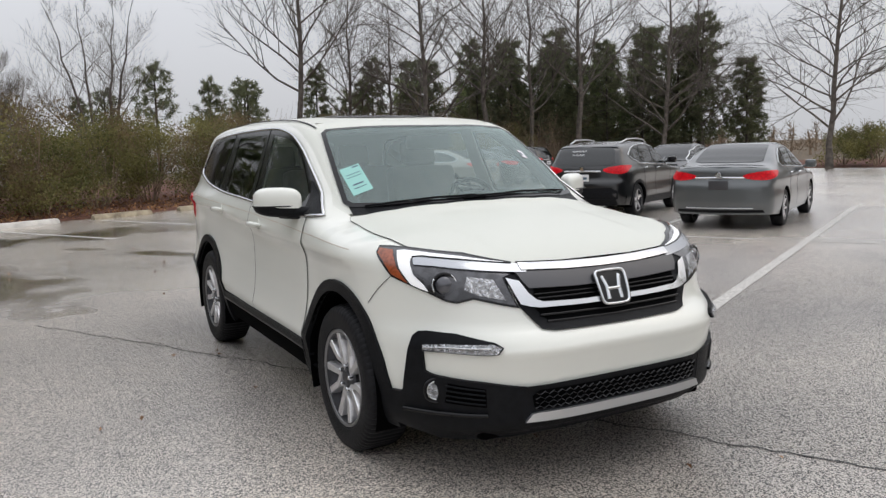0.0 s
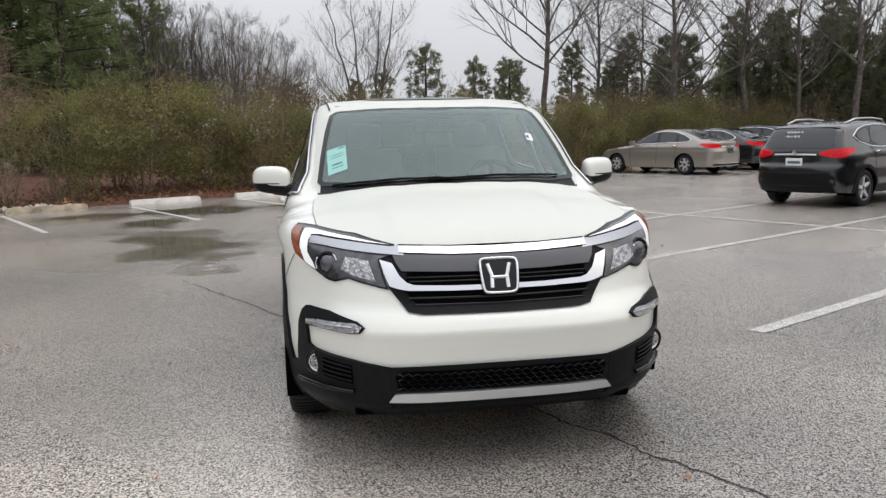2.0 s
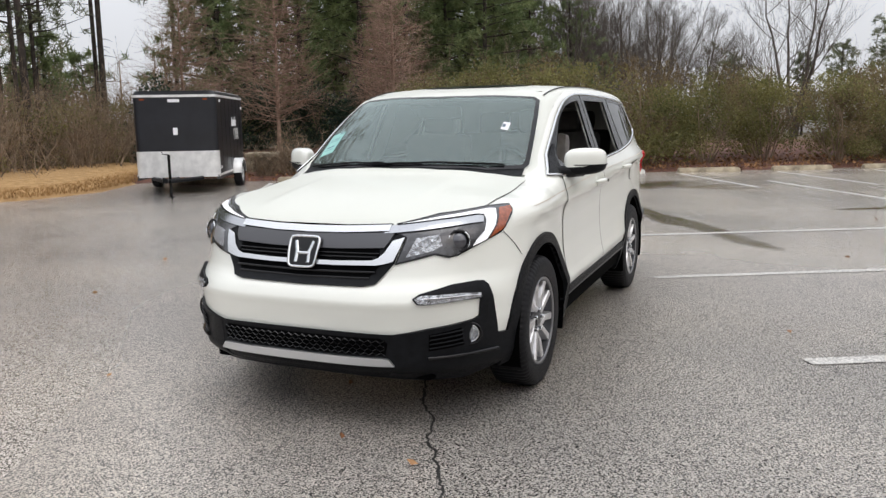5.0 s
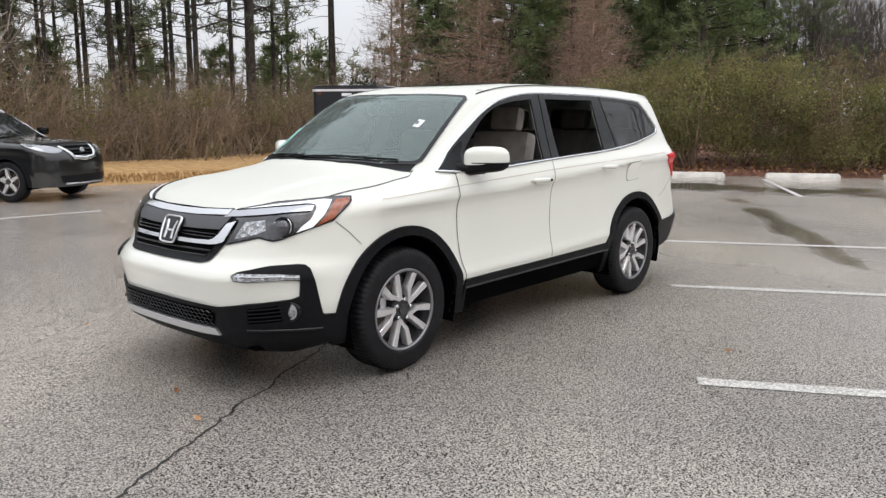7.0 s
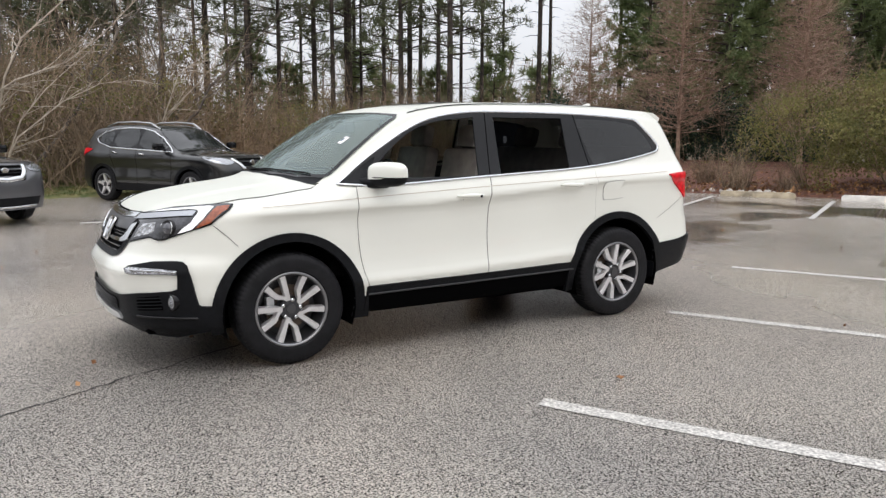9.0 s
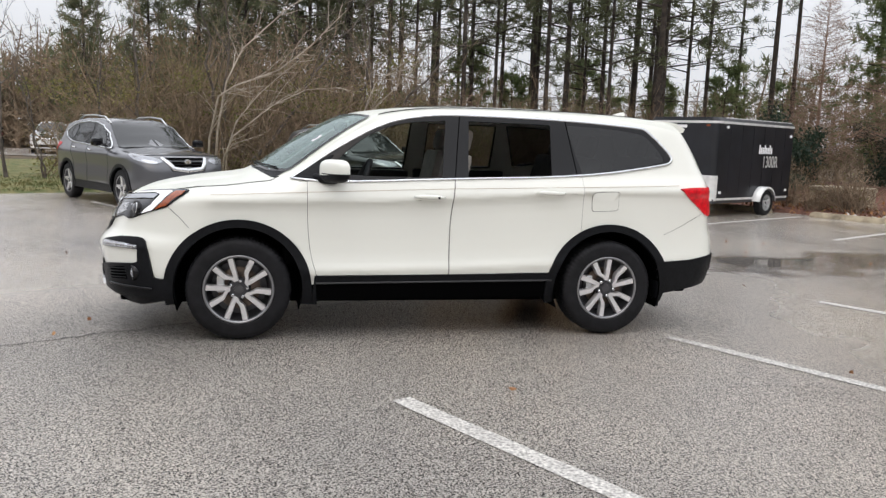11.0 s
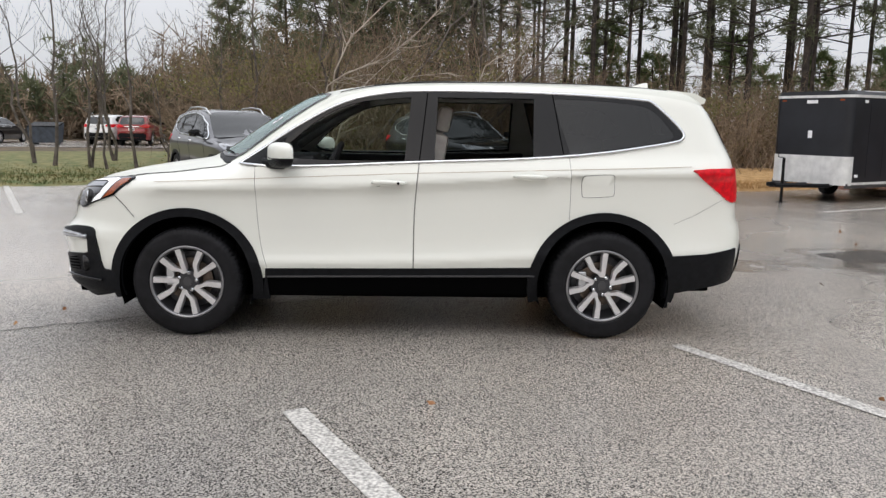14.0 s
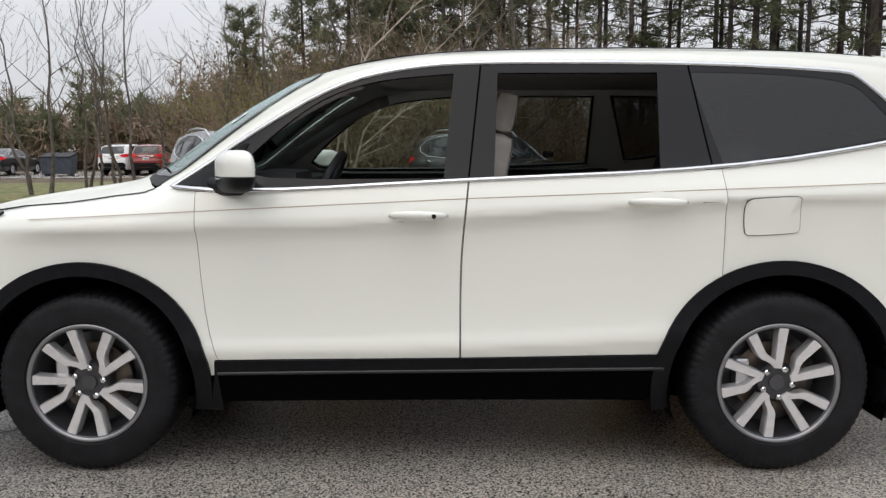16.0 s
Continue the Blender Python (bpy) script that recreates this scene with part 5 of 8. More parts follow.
Mesh().box((-0.70, -0.40, 1.17), (0.22, 0.40, 0.12), bevel=0.04).ob("instrument_hood", TRIM_DARK, pilot, angle=40)
wheel_m = pose(-0.50, -0.40, 1.135, 0, -64, 0)
sw = Mesh()
ring = [wheel_m @ Vector((0.185 * math.cos(a * math.pi / 16), 0.185 * math.sin(a * math.pi / 16), 0)) for a in range(33)]
sw.tube(ring, 0.017, 8, caps=False)
for a in (0, 180, 270, 90):
    sw.tube([wheel_m @ Vector((0, 0, -0.02)), wheel_m @ Vector((0.18 * math.cos(radians(a)), 0.18 * math.sin(radians(a)), 0))], 0.016, 6)
sw.ob("steering_wheel", TRIM_DARK, pilot, "dark steering wheel", smooth=True)
LINING = mat("grey_cloth_lining", (0.30, 0.29, 0.275), 0.8, vary=0.1, scale=20)
for sd in ("left", "right"):
    s = -1 if sd == "left" else 1
    inner = [Vector((p[0] + 0.03, p[1] - s * 0.055, p[2] - 0.035)) for p in RAIL3[sd][2:16]]
    Mesh().tube(inner, [0.034] * len(inner), 8).ob("pillar_lining", LINING, pilot, "grey windscreen pillar lining", smooth=True)
    Mesh().lathe([(0.04, 0), (0.04, 0.012), (0.03, 0.014), (0.026, 0.0), (0, 0.0)], 20, axis="x", c=(-0.668, s * 0.70, 1.12)).ob("air_vent", GLOSS_BLACK, pilot, "round black air vent", angle=40)
for s in (-1, 1):
    dc = Mesh().box((-0.40, s * 0.86, 0.95), (1.0, 0.07, 0.46), bevel=0.02).box((0.60, s * 0.86, 0.97), (0.9, 0.07, 0.46), bevel=0.02)
    dc.ob("door_lining", TRIM_DARK, pilot, angle=40)


def seat(x, y, w, back_mat, lean=14, headrest=True):
    e = empty("seat", pose(0, 0, 0))
    e.parent = pilot
    Mesh().box((x, y, 0.78), (0.52, w, 0.18), bevel=0.06).ob("seat_cushion", back_mat, e, angle=50)
    m = pose(x + 0.30, y, 0.80, 0, lean, 0)
    bk = Mesh().box((0, 0, 0.30), (0.14, w, 0.60), bevel=0.055)
    bk.v = [tuple(m @ Vector(p)) for p in bk.v]
    bk.ob("seat_back", back_mat, e, angle=50)
    if headrest:
        n = max(1, round(w / 0.6))
        for i in range(n):
            hr = Mesh().box((0.01, (i - (n - 1) / 2) * w / n, 0.70), (0.11, 0.27, 0.19), bevel=0.05)
            hr.v = [tuple(m @ Vector(p)) for p in hr.v]
            hr.ob("headrest", back_mat, e, angle=50)


for y in (-0.40, 0.40):
    seat(-0.13, y, 0.54, SEAT_GREY, 12)
seat(0.92, 0.0, 1.34, SEAT_DARK, 16)
seat(1.72, 0.0, 1.2, SEAT_DARK, 14)
for sd in ("right",):
    for nm, w in (("front_window", WIN_F), ("rear_window_pane", WIN_R)):
        sheet(PILOT, nm, GLASS if nm[0] == "f" else TINT2, pilot, sd, grown(w, 0.010), step=0.08, off=0.0005, label="closed side window" if nm[0] == "f" else "dark tinted closed side window")
lin = Mesh().box((0.75, 0, 1.675), (2.1, 1.25, 0.03))
lin.ob("headliner", SEAT_GREY, pilot, "grey roof lining")
Mesh().box((-0.62, 0, 1.555), (0.10, 0.30, 0.09), bevel=0.03).ob("sensor_box", TRIM_DARK, pilot, "black sensor housing and mirror at the windscreen", angle=40)
# stickers behind the windscreen
def sticker(name, x, y, wx, wy, material, label, bars=(), slant=0.0):
    o = [(x - wx / 2, y - wy / 2), (x + wx / 2, y - wy / 2), (x + wx / 2, y + wy / 2), (x - wx / 2, y + wy / 2)]
    o = [(p + slant * (q - y), q) for p, q in o]
    a = sheet(PILOT, name, material, pilot, "top", o, step=0.05, off=0.0035, label=label)
    for bx, by, bw, bh in bars:
        q = [(x + bx - bw / 2, y + by - bh / 2), (x + bx + bw / 2, y + by - bh / 2), (x + bx + bw / 2, y + by + bh / 2), (x + bx - bw / 2, y + by + bh / 2)]
        q = [(i + slant * (j - y), j) for i, j in q]
        sheet(PILOT, "print", INK, a, "top", q, step=0.05, off=0.0048)


sticker("window_sticker", -0.955, 0.645, 0.20, 0.112, MINT, "pale mint paper sticker", [(0.085, -0.03, 0.010, 0.035), (-0.035, 0.0, 0.010, 0.06), (-0.06, 0.0, 0.005, 0.07), (0.02, 0.0, 0.004, 0.08), (0.04, 0.0, 0.004, 0.08)], slant=0.14)
sticker("inspection_sticker", -0.85, -0.55, 0.07, 0.045, WHITE_PAPER, "small white paper sticker", [(0.0, 0.01, 0.03, 0.018)], slant=-0.2)

# ---------- wheel stops ----------
STOP_NEW = mat("pale_concrete", (0.62, 0.60, 0.56), 0.8, vary=0.15, scale=6, bump=0.3, bump_scale=60)


def wheel_stop(name, u, v, material, label):
    ms = Mesh()
    prof = [(-0.085, 0.0), (-0.085, 0.06), (-0.06, 0.12), (0.06, 0.12), (0.085, 0.06), (0.085, 0.0)]
    L = 0.83
    xs = [(-L, 0.72), (-L + 0.05, 1.0), (L - 0.05, 1.0), (L, 0.72)]
    vs = [(x, y, z * k) for x, k in xs for y, z in prof]
    n = len(prof)
    fs = [(i * n + j, i * n + j + 1, (i + 1) * n + j + 1, (i + 1) * n + j) for i in range(3) for j in range(n - 1)]
    fs += [tuple(range(n))[::-1], tuple(3 * n + j for j in range(n))]
    ms.add(vs, fs)
    o = ms.ob(name, material, None, angle=30)
    p = lot(u, v)
    o.matrix_world = pose(p.x, p.y, 0.0, 0, 0, HEAD_U + random.uniform(-1.5, 1.5))
    return tagged(o, label, "wheel stop", "wheel stops along the hedge")


for k in range(-2, 10):
    white = k in (1, 2)
    wheel_stop("wheel_stop", 1.12 - 2.62 + 2.62 * k, 15.98 + 0.045 * k, STOP_NEW if white else CONCRETE_OLD, "pale clean concrete wheel stop on wet asphalt" if white else "stained grey-brown concrete wheel stop on wet asphalt")


# ---------- parked cars ----------
VIEWS["tail_left"] = ((0.7071, 0.7071, 0), (0, 0, 1), (-0.7071, 0.7071, 0))
VIEWS["tail_right"] = ((0.7071, -0.7071, 0), (0, 0, 1), (-0.7071, -0.7071, 0))
CAR_GLASS = mat("dark_car_glass", (0.008, 0.010, 0.011), 0.04, spec=0.7)
PLATE = mat("plate_white", (0.7, 0.7, 0.7), 0.5)

SEDAN = dict(
    body=dict(top=[(-2.5, 0.55), (-2.36, 0.66), (-2.2, 0.75), (-1.9, 0.84), (-1.4, 0.92), (-1.05, 0.965), (-0.95, 0.985), (-0.6, 1.17), (-0.15, 1.37), (0.1, 1.435), (0.45, 1.47), (0.8, 1.455), (1.2, 1.38), (1.6, 1.24), (1.9, 1.125), (2.05, 1.10), (2.35, 1.085), (2.6, 1.03)],
              nose=[(0.1, -2.20), (0.22, -2.32), (0.45, -2.37), (0.6, -2.36), (0.72, -2.31), (0.85, -2.2), (1.1, -1.9)],
              tail=[(0.15, 2.36), (0.28, 2.45), (0.5, 2.50), (0.7, 2.50), (0.9, 2.44), (1.05, 2.45), (1.12, 2.40), (1.3, 2.2)],
              plan=[(-2.5, 0.72), (-2.2, 0.82), (-1.9, 0.88), (-1.4, 0.912), (0, 0.91), (1.4, 0.915), (1.9, 0.895), (2.2, 0.86), (2.5, 0.79)],
              flank=[(0.1, -0.10), (0.3, -0.03), (0.5, 0.0), (0.72, -0.015), (0.85, 0.002), (0.98, -0.05), (1.1, -0.12), (1.3, -0.225), (1.47, -0.33), (1.7, -0.5)],
              nose_bow=0.30, tail_bow=0.20, bow_w=0.85, glass_at=(-1.5, 0.4), bottom=0.16),
    axle=1.39, R=0.325, arch=0.375, W=0.80, tyre_w=0.21,
    rail=[(-1.12, 0.935), (-0.95, 1.0), (-0.6, 1.165), (-0.2, 1.32), (0.1, 1.39), (0.5, 1.42), (0.9, 1.40), (1.3, 1.305), (1.7, 1.165), (2.0, 1.055), (2.32, 1.035)],
    windows=[[(-0.72, 1.0), (-0.35, 1.205), (0.0, 1.32), (0.25, 1.35), (0.29, 1.02)], [(0.35, 1.02), (0.32, 1.355), (0.65, 1.365), (0.98, 1.325), (1.05, 1.04)], [(1.09, 1.045), (1.04, 1.315), (1.28, 1.235), (1.47, 1.13), (1.42, 1.075)]],
    dlo=[(-0.85, 0.965), (-0.36, 1.235), (0.0, 1.352), (0.45, 1.392), (0.95, 1.36), (1.3, 1.26), (1.56, 1.125), (1.45, 1.05)],
    screen=[(-1.00, 0), (-0.98, 0.4), (-0.90, 0.62), (-0.80, 0.66), (-0.35, 0.585), (0.03, 0.52), (0.08, 0.4), (0.06, 0)],
    backlight=("top", [(0.95, 0), (0.96, 0.35), (1.0, 0.52), (1.35, 0.55), (1.78, 0.58), (1.86, 0.45), (1.90, 0)]),
    seams=[(-0.78, 0.28, -0.84, 0.95), (0.28, 0.28, 0.32, 1.0), (1.0, 0.50, 1.12, 1.02)],
    lamp=[(-1.85, 0.84, 0.80), (-2.05, 0.74, 0.785), (-2.27, 0.50, 0.73), (-2.33, 0.45, 0.66), (-2.25, 0.64, 0.635), (-2.08, 0.79, 0.68)],
    tail=[(1.93, 0.87, 0.985), (2.15, 0.83, 1.0), (2.38, 0.66, 0.985), (2.47, 0.44, 0.94), (2.48, 0.44, 0.875), (2.42, 0.66, 0.835), (2.25, 0.81, 0.85), (2.05, 0.86, 0.92)],
    grille=[(0, 0.70), (0.36, 0.70), (0.30, 0.50), (0, 0.48)], intake=[(0, 0.36), (0.6, 0.36), (0.55, 0.22), (0, 0.22)],
    handles=[(0.15, 0.90), (1.02, 0.915)], mirror=(-0.62, 0.93, 1.0), plate_z=0.76, plate_x=2.52, clad=False, tail_z=1.07, corner=-1.98, tailx=2.18, spokes=7)
SUV = dict(
    body=dict(top=[(-2.45, 0.72), (-2.28, 0.88), (-2.15, 0.955), (-1.9, 1.02), (-1.4, 1.085), (-1.1, 1.12), (-0.98, 1.145), (-0.6, 1.36), (-0.25, 1.55), (0.05, 1.635), (0.5, 1.675), (1.0, 1.67), (1.6, 1.62), (1.95, 1.57), (2.2, 1.50)],
              nose=[(0.1, -2.15), (0.25, -2.25), (0.45, -2.29), (0.7, -2.28), (0.85, -2.25), (0.98, -2.17), (1.1, -2.0), (1.3, -1.7)],
              tail=[(0.2, 2.15), (0.35, 2.28), (0.55, 2.36), (0.75, 2.36), (0.85, 2.30), (1.05, 2.28), (1.2, 2.22), (1.4, 2.09), (1.6, 1.95), (1.8, 1.8)],
              plan=[(-2.4, 0.72), (-2.15, 0.82), (-1.8, 0.895), (-1.35, 0.925), (0, 0.915), (1.35, 0.925), (1.75, 0.905), (2.1, 0.85), (2.4, 0.78)],
              flank=[(0.1, -0.10), (0.3, -0.035), (0.5, 0.0), (0.75, -0.015), (0.97, 0.004), (1.12, -0.045), (1.3, -0.12), (1.5, -0.20), (1.65, -0.27), (1.9, -0.4)],
              nose_bow=0.28, tail_bow=0.20, bow_w=0.86, glass_at=(-1.5, 0.2), bottom=0.2),
    axle=1.353, R=0.36, arch=0.41, W=0.80, tyre_w=0.22,
    rail=[(-1.15, 1.075), (-1.0, 1.145), (-0.7, 1.30), (-0.4, 1.45), (-0.1, 1.55), (0.2, 1.595), (0.7, 1.615), (1.2, 1.60), (1.6, 1.56), (1.88, 1.50)],
    windows=[[(-0.66, 1.135), (-0.40, 1.345), (-0.12, 1.49), (0.16, 1.54), (0.22, 1.15)], [(0.28, 1.15), (0.23, 1.545), (0.6, 1.555), (0.96, 1.53), (1.06, 1.19)], [(1.11, 1.20), (1.02, 1.525), (1.38, 1.47), (1.56, 1.37), (1.5, 1.29)]],
    dlo=[(-0.82, 1.09), (-0.42, 1.37), (-0.12, 1.515), (0.25, 1.575), (0.7, 1.585), (1.1, 1.56), (1.42, 1.495), (1.66, 1.37), (1.55, 1.265), (1.1, 1.165)],
    screen=[(-1.03, 0), (-1.01, 0.4), (-0.93, 0.66), (-0.82, 0.70), (-0.45, 0.64), (-0.12, 0.575), (-0.06, 0.45), (-0.08, 0)],
    backlight=("rear", [(0, 1.53), (0.52, 1.52), (0.60, 1.46), (0.66, 1.20), (0.58, 1.15), (0, 1.14)]),
    seams=[(-0.80, 0.30, -0.84, 1.08), (0.22, 0.30, 0.26, 1.14), (0.92, 0.62, 1.13, 1.18)],
    lamp=[(-1.62, 0.88, 1.03), (-1.9, 0.80, 1.005), (-2.12, 0.56, 0.955), (-2.2, 0.46, 0.90), (-2.16, 0.58, 0.845), (-2.0, 0.75, 0.875), (-1.8, 0.86, 0.945)],
    tail=[(1.70, 0.885, 1.13), (1.95, 0.86, 1.15), (2.12, 0.72, 1.14), (2.24, 0.45, 1.09), (2.27, 0.45, 1.02), (2.2, 0.68, 0.965), (2.08, 0.81, 0.965), (1.88, 0.88, 1.05)],
    grille=[(0, 0.97), (0.42, 0.965), (0.32, 0.73), (0, 0.71)], intake=[(0, 0.46), (0.6, 0.46), (0.55, 0.33), (0, 0.32)],
    handles=[(0.08, 1.03), (0.93, 1.055)], mirror=(-0.60, 0.96, 1.17), plate_z=0.88, plate_x=2.36, clad=True, tail_z=1.50, corner=-1.92, tailx=2.02, spokes=5)


def half(pts):
    return pts + [(a, -b) for a, b in pts[::-1] if abs(b) > 1e-6]


def halfy(pts):
    return pts + [(-a, b) for a, b in pts[::-1] if abs(a) > 1e-6]


def parked_car(spec, name, m, paint, label, group="", rails=False, trim=CHROME, fine=0.07, writing=False, plate=True, category="car"):
    B = Body(**spec["body"])
    e = empty(name, m, label, category, group)
    cx, tx, ax, wz, ra = spec["corner"], spec["tailx"], spec["axle"], spec["R"], spec["arch"]
    zs_f = np.linspace(spec["body"]["bottom"] + 0.06, spec["rail"][0][1] - 0.10, 10)
    zs_t = np.linspace(spec["body"]["bottom"] + 0.10, spec["rail"][-1][1], 12)
    rail = dense(spec["rail"], 0.06, closed=False)
    rails3, cor3, tail3 = {}, {}, {}
    for sd in ("left", "right"):
        rails3[sd] = lay(B, sd, rail)[0]
        cor3[sd] = lay(B, sd, [(cx, z) for z in zs_f])[0]
        tail3[sd] = lay(B, sd, [(tx if z < 1.0 else tx - (z - 1.0) * 0.30 * (1 if spec["clad"] else -2), z) for z in zs_t])[0]
        zb = spec["body"]["bottom"] + 0.06
        out = [(p[0], p[2]) for p in cor3[sd]] + [(cx + 0.25, spec["rail"][0][1] - 0.055), (-1.3, spec["rail"][0][1] - 0.015)] + [(p[0], p[2]) for p in rails3[sd]] + [(p[0], p[2]) for p in tail3[sd][::-1]]
        out += [(ax + ra + 0.02, zb + 0.02)] + list(reversed(arc(ax, wz, ra, 190, -10, 20))) + [(ax - ra - 0.02, zb), (-ax + ra + 0.02, zb)] + list(reversed(arc(-ax, wz, ra, 190, -10, 20))) + [(-ax - ra - 0.02, zb)]
        sheet(B, "side_panel", paint, e, sd, out, step=fine, edge=0.045, off=-0.003)
        ribbon(B, "window_trim", trim, e, sd, spec["dlo"], 0.03, off=0.006, closed=True)
        sheet(B, "window_frame", GLOSS_BLACK, e, sd, spec["dlo"], step=0.1, edge=0.05, off=0.0)
        for w in spec["windows"]:
            sheet(B, "side_window", CAR_GLASS, e, sd, rounded(w, 1), step=0.1, edge=0.05, off=0.005, label="dark side window")
        for x0, z0, x1, z1 in spec["seams"]:
            ribbon(B, "door_gap", HOLE, e, sd, [(x0, z0), (x1, z1)], 0.008, off=0.001, height=0.002)
        for hx, hz in spec["handles"]:
            q, n = lay(B, sd, [(hx - 0.09, hz), (hx, hz), (hx + 0.09, hz)])
            Mesh().tube([Vector(q[0] + n[0] * 0.008), Vector(q[1] + n[1] * 0.04), Vector(q[2] + n[2] * 0.008)], [0.01, 0.016, 0.01], 6).ob("door_handle", trim, e, smooth=True)
        s = -1 if sd == "left" else 1
        mx, my, mz = spec["mirror"]
        Mesh().box((mx, s * (my + 0.06), mz + 0.03), (0.16, 0.20, 0.15), bevel=0.05).tube([(mx, s * (my - 0.12), mz - 0.04), (mx, s * my, mz)], 0.025, 6).ob("door_mirror", GLOSS_BLACK if spec["clad"] else paint, e, angle=50)
        lv, tv = "corner_" + sd, "tail_" + sd
        lamp = rounded(flat(lv, [(x, s * y, z) for x, y, z in spec["lamp"]]), 1)
        sheet(B, "head_lamp", LAMP_GLASS, e, lv, lamp, step=0.06, edge=0.03, off=0.006, thick=0.012, label="clear head lamp")
        tail = rounded(flat(tv, [(x, s * y, z) for x, y, z in spec["tail"]]), 1)
        sheet(B, "tail_lamp", RED_LENS, e, tv, tail, step=0.06, edge=0.03, off=0.008, thick=0.012, label="red tail lamp")
        if spec["clad"]:
            for c in (-ax, ax):
                sheet(B, "wheel_arch", BLACK_PLASTIC, e, sd, arc(c, wz, ra + 0.05, 192, -12, 24) + arc(c, wz, ra - 0.01, -12, 192, 24), step=0.05, off=0.01, thick=0.03, label="black wheel arch moulding")
            sheet(B, "sill", BLACK_PLASTIC, e, sd, [(-ax + ra + 0.04, 0.42), (ax - ra - 0.04, 0.42), (ax - ra - 0.03, 0.26), (-ax + ra + 0.03, 0.26)], step=0.1, off=0.006, label="black sill moulding")
        for c in (-ax, ax):
            car_wheel(e, pose(c, s * (spec["W"] - 0.02), wz, 0, 0, 0 if s < 0 else 180), wz, spec["tyre_w"], wz * 0.66, spec["spokes"])
            # well lining, coloured as dark as its shade
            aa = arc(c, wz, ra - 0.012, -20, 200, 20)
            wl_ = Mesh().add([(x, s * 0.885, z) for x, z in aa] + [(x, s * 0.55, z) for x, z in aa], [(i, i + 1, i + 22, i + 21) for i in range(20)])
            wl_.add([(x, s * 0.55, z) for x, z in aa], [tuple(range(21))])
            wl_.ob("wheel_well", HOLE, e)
    # nose, bonnet with roof, tail
    fo = [(p[1], p[2]) for p in cor3["left"]] + [(p[1], p[2]) for p in cor3["right"][::-1]]
    zt = float(zs_f[-1])
    front_top = [(-0.55, zt + 0.035), (-0.3, zt + 0.04), (0, zt + 0.04), (0.3, zt + 0.04), (0.55, zt + 0.035)]
    k = len(cor3["left"])
    sheet(B, "nose", paint, e, "front", fo[:k] + front_top + fo[k:], step=fine, edge=0.05, off=-0.003)
    q, _ = lay(B, "front", front_top)
    top_o = [(p[0], p[1]) for p in rails3["left"]]
    bonnet = [(float(a[0]) - 0.01, float(a[1])) for a in q]
    hood_o = [(-1.25, 0.80), (cx + 0.3, 0.80), (cx + 0.02, 0.72)] + bonnet[::-1] + [(cx + 0.02, -0.72), (cx + 0.3, -0.80), (-1.25, -0.80)]
    sheet(B, "bonnet", paint, e, "top", hood_o, step=fine, edge=0.05, off=0.003)
    end = float(rails3["left"][-1][0])
    roof_o = top_o + [(end + 0.06, -0.3), (end + 0.07, 0), (end + 0.06, 0.3)] + [(p[0], p[1]) for p in rails3["right"][::-1]] + [(-1.27, 0.78), (-1.28, 0), (-1.27, -0.78)]
    sheet(B, "roof", paint, e, "top", roof_o, step=fine, edge=0.05, off=-0.003)
    sheet(B, "windscreen", CAR_GLASS, e, "top", half(spec["screen"]), step=0.1, edge=0.06, off=0.003, label="dark reflective windscreen")
    view, o = spec["backlight"]
    tl, tr_ = [(p[1], p[2]) for p in tail3["left"]], [(p[1], p[2]) for p in tail3["right"]]
    sheet(B, "tail_panel", paint, e, "rear", tl + [(0, spec["rail"][-1][1] + 0.045)] + tr_[::-1], step=fine, edge=0.05, off=-0.003)
    sheet(B, "rear_window", CAR_GLASS, e, view, half(o) if view == "top" else halfy(o), step=0.1, edge=0.06, off=0.004, label="dark rear window")
    sheet(B, "grille", HOLE, e, "front", halfy(spec["grille"]), step=0.1, off=0.004, label="black grille")
    g = spec["grille"]
    for sgn in (-1, 1):
        ribbon(B, "grille_trim", CHROME, e, "front", [(sgn * g[1][0], g[1][1]), (sgn * g[2][0] * 0.85, g[2][1] + 0.045), (0, g[3][1] + 0.035)], 0.075, off=0.016, height=0.012)
    Mesh().lathe([(0.065, 0), (0.065, 0.012), (0.045, 0.016), (0.045, 0.004), (0.0, 0.004)], 24, axis="x").ob("badge_ring", CHROME, e, "round chrome badge").location = (float(lay(B, "front", [(0, g[0][1] - 0.09)])[0][0][0]) - 0.025, 0, g[0][1] - 0.09)
    for r in range(3):
        z0 = g[0][1] - 0.05 - r * 0.07
        ribbon(B, "grille_slat", BLACK_PLASTIC, e, "front", [(-0.3, z0), (0.3, z0)], 0.012, off=0.010)
    sheet(B, "intake", BLACK_PLASTIC, e, "front", halfy(spec["intake"]), step=0.1, off=0.005, label="black lower intake")
    ribbon(B, "bumper_trim", trim if trim is CHROME else SILVER, e, "front", [(-0.5, spec["intake"][-1][1] - 0.005), (0, spec["intake"][-1][1] - 0.015), (0.5, spec["intake"][-1][1] - 0.005)], 0.03, off=0.012)
    # back: trim bar, plate, lower bumper
    tz = spec["tail"][4][2]
    ribbon(B, "boot_trim", CHROME, e, "rear", [(-0.40, tz + 0.005), (0, tz + 0.01), (0.40, tz + 0.005)], 0.035, off=0.016, height=0.012, label="chrome bar above the number plate")
    sheet(B, "lower_bumper", BLACK_PLASTIC, e, "rear", halfy([(0, 0.42 if spec["clad"] else 0.34), (0.7, 0.44 if spec["clad"] else 0.35), (0.72, 0.30), (0, 0.29)]), step=0.1, off=0.006, label="black lower bumper")
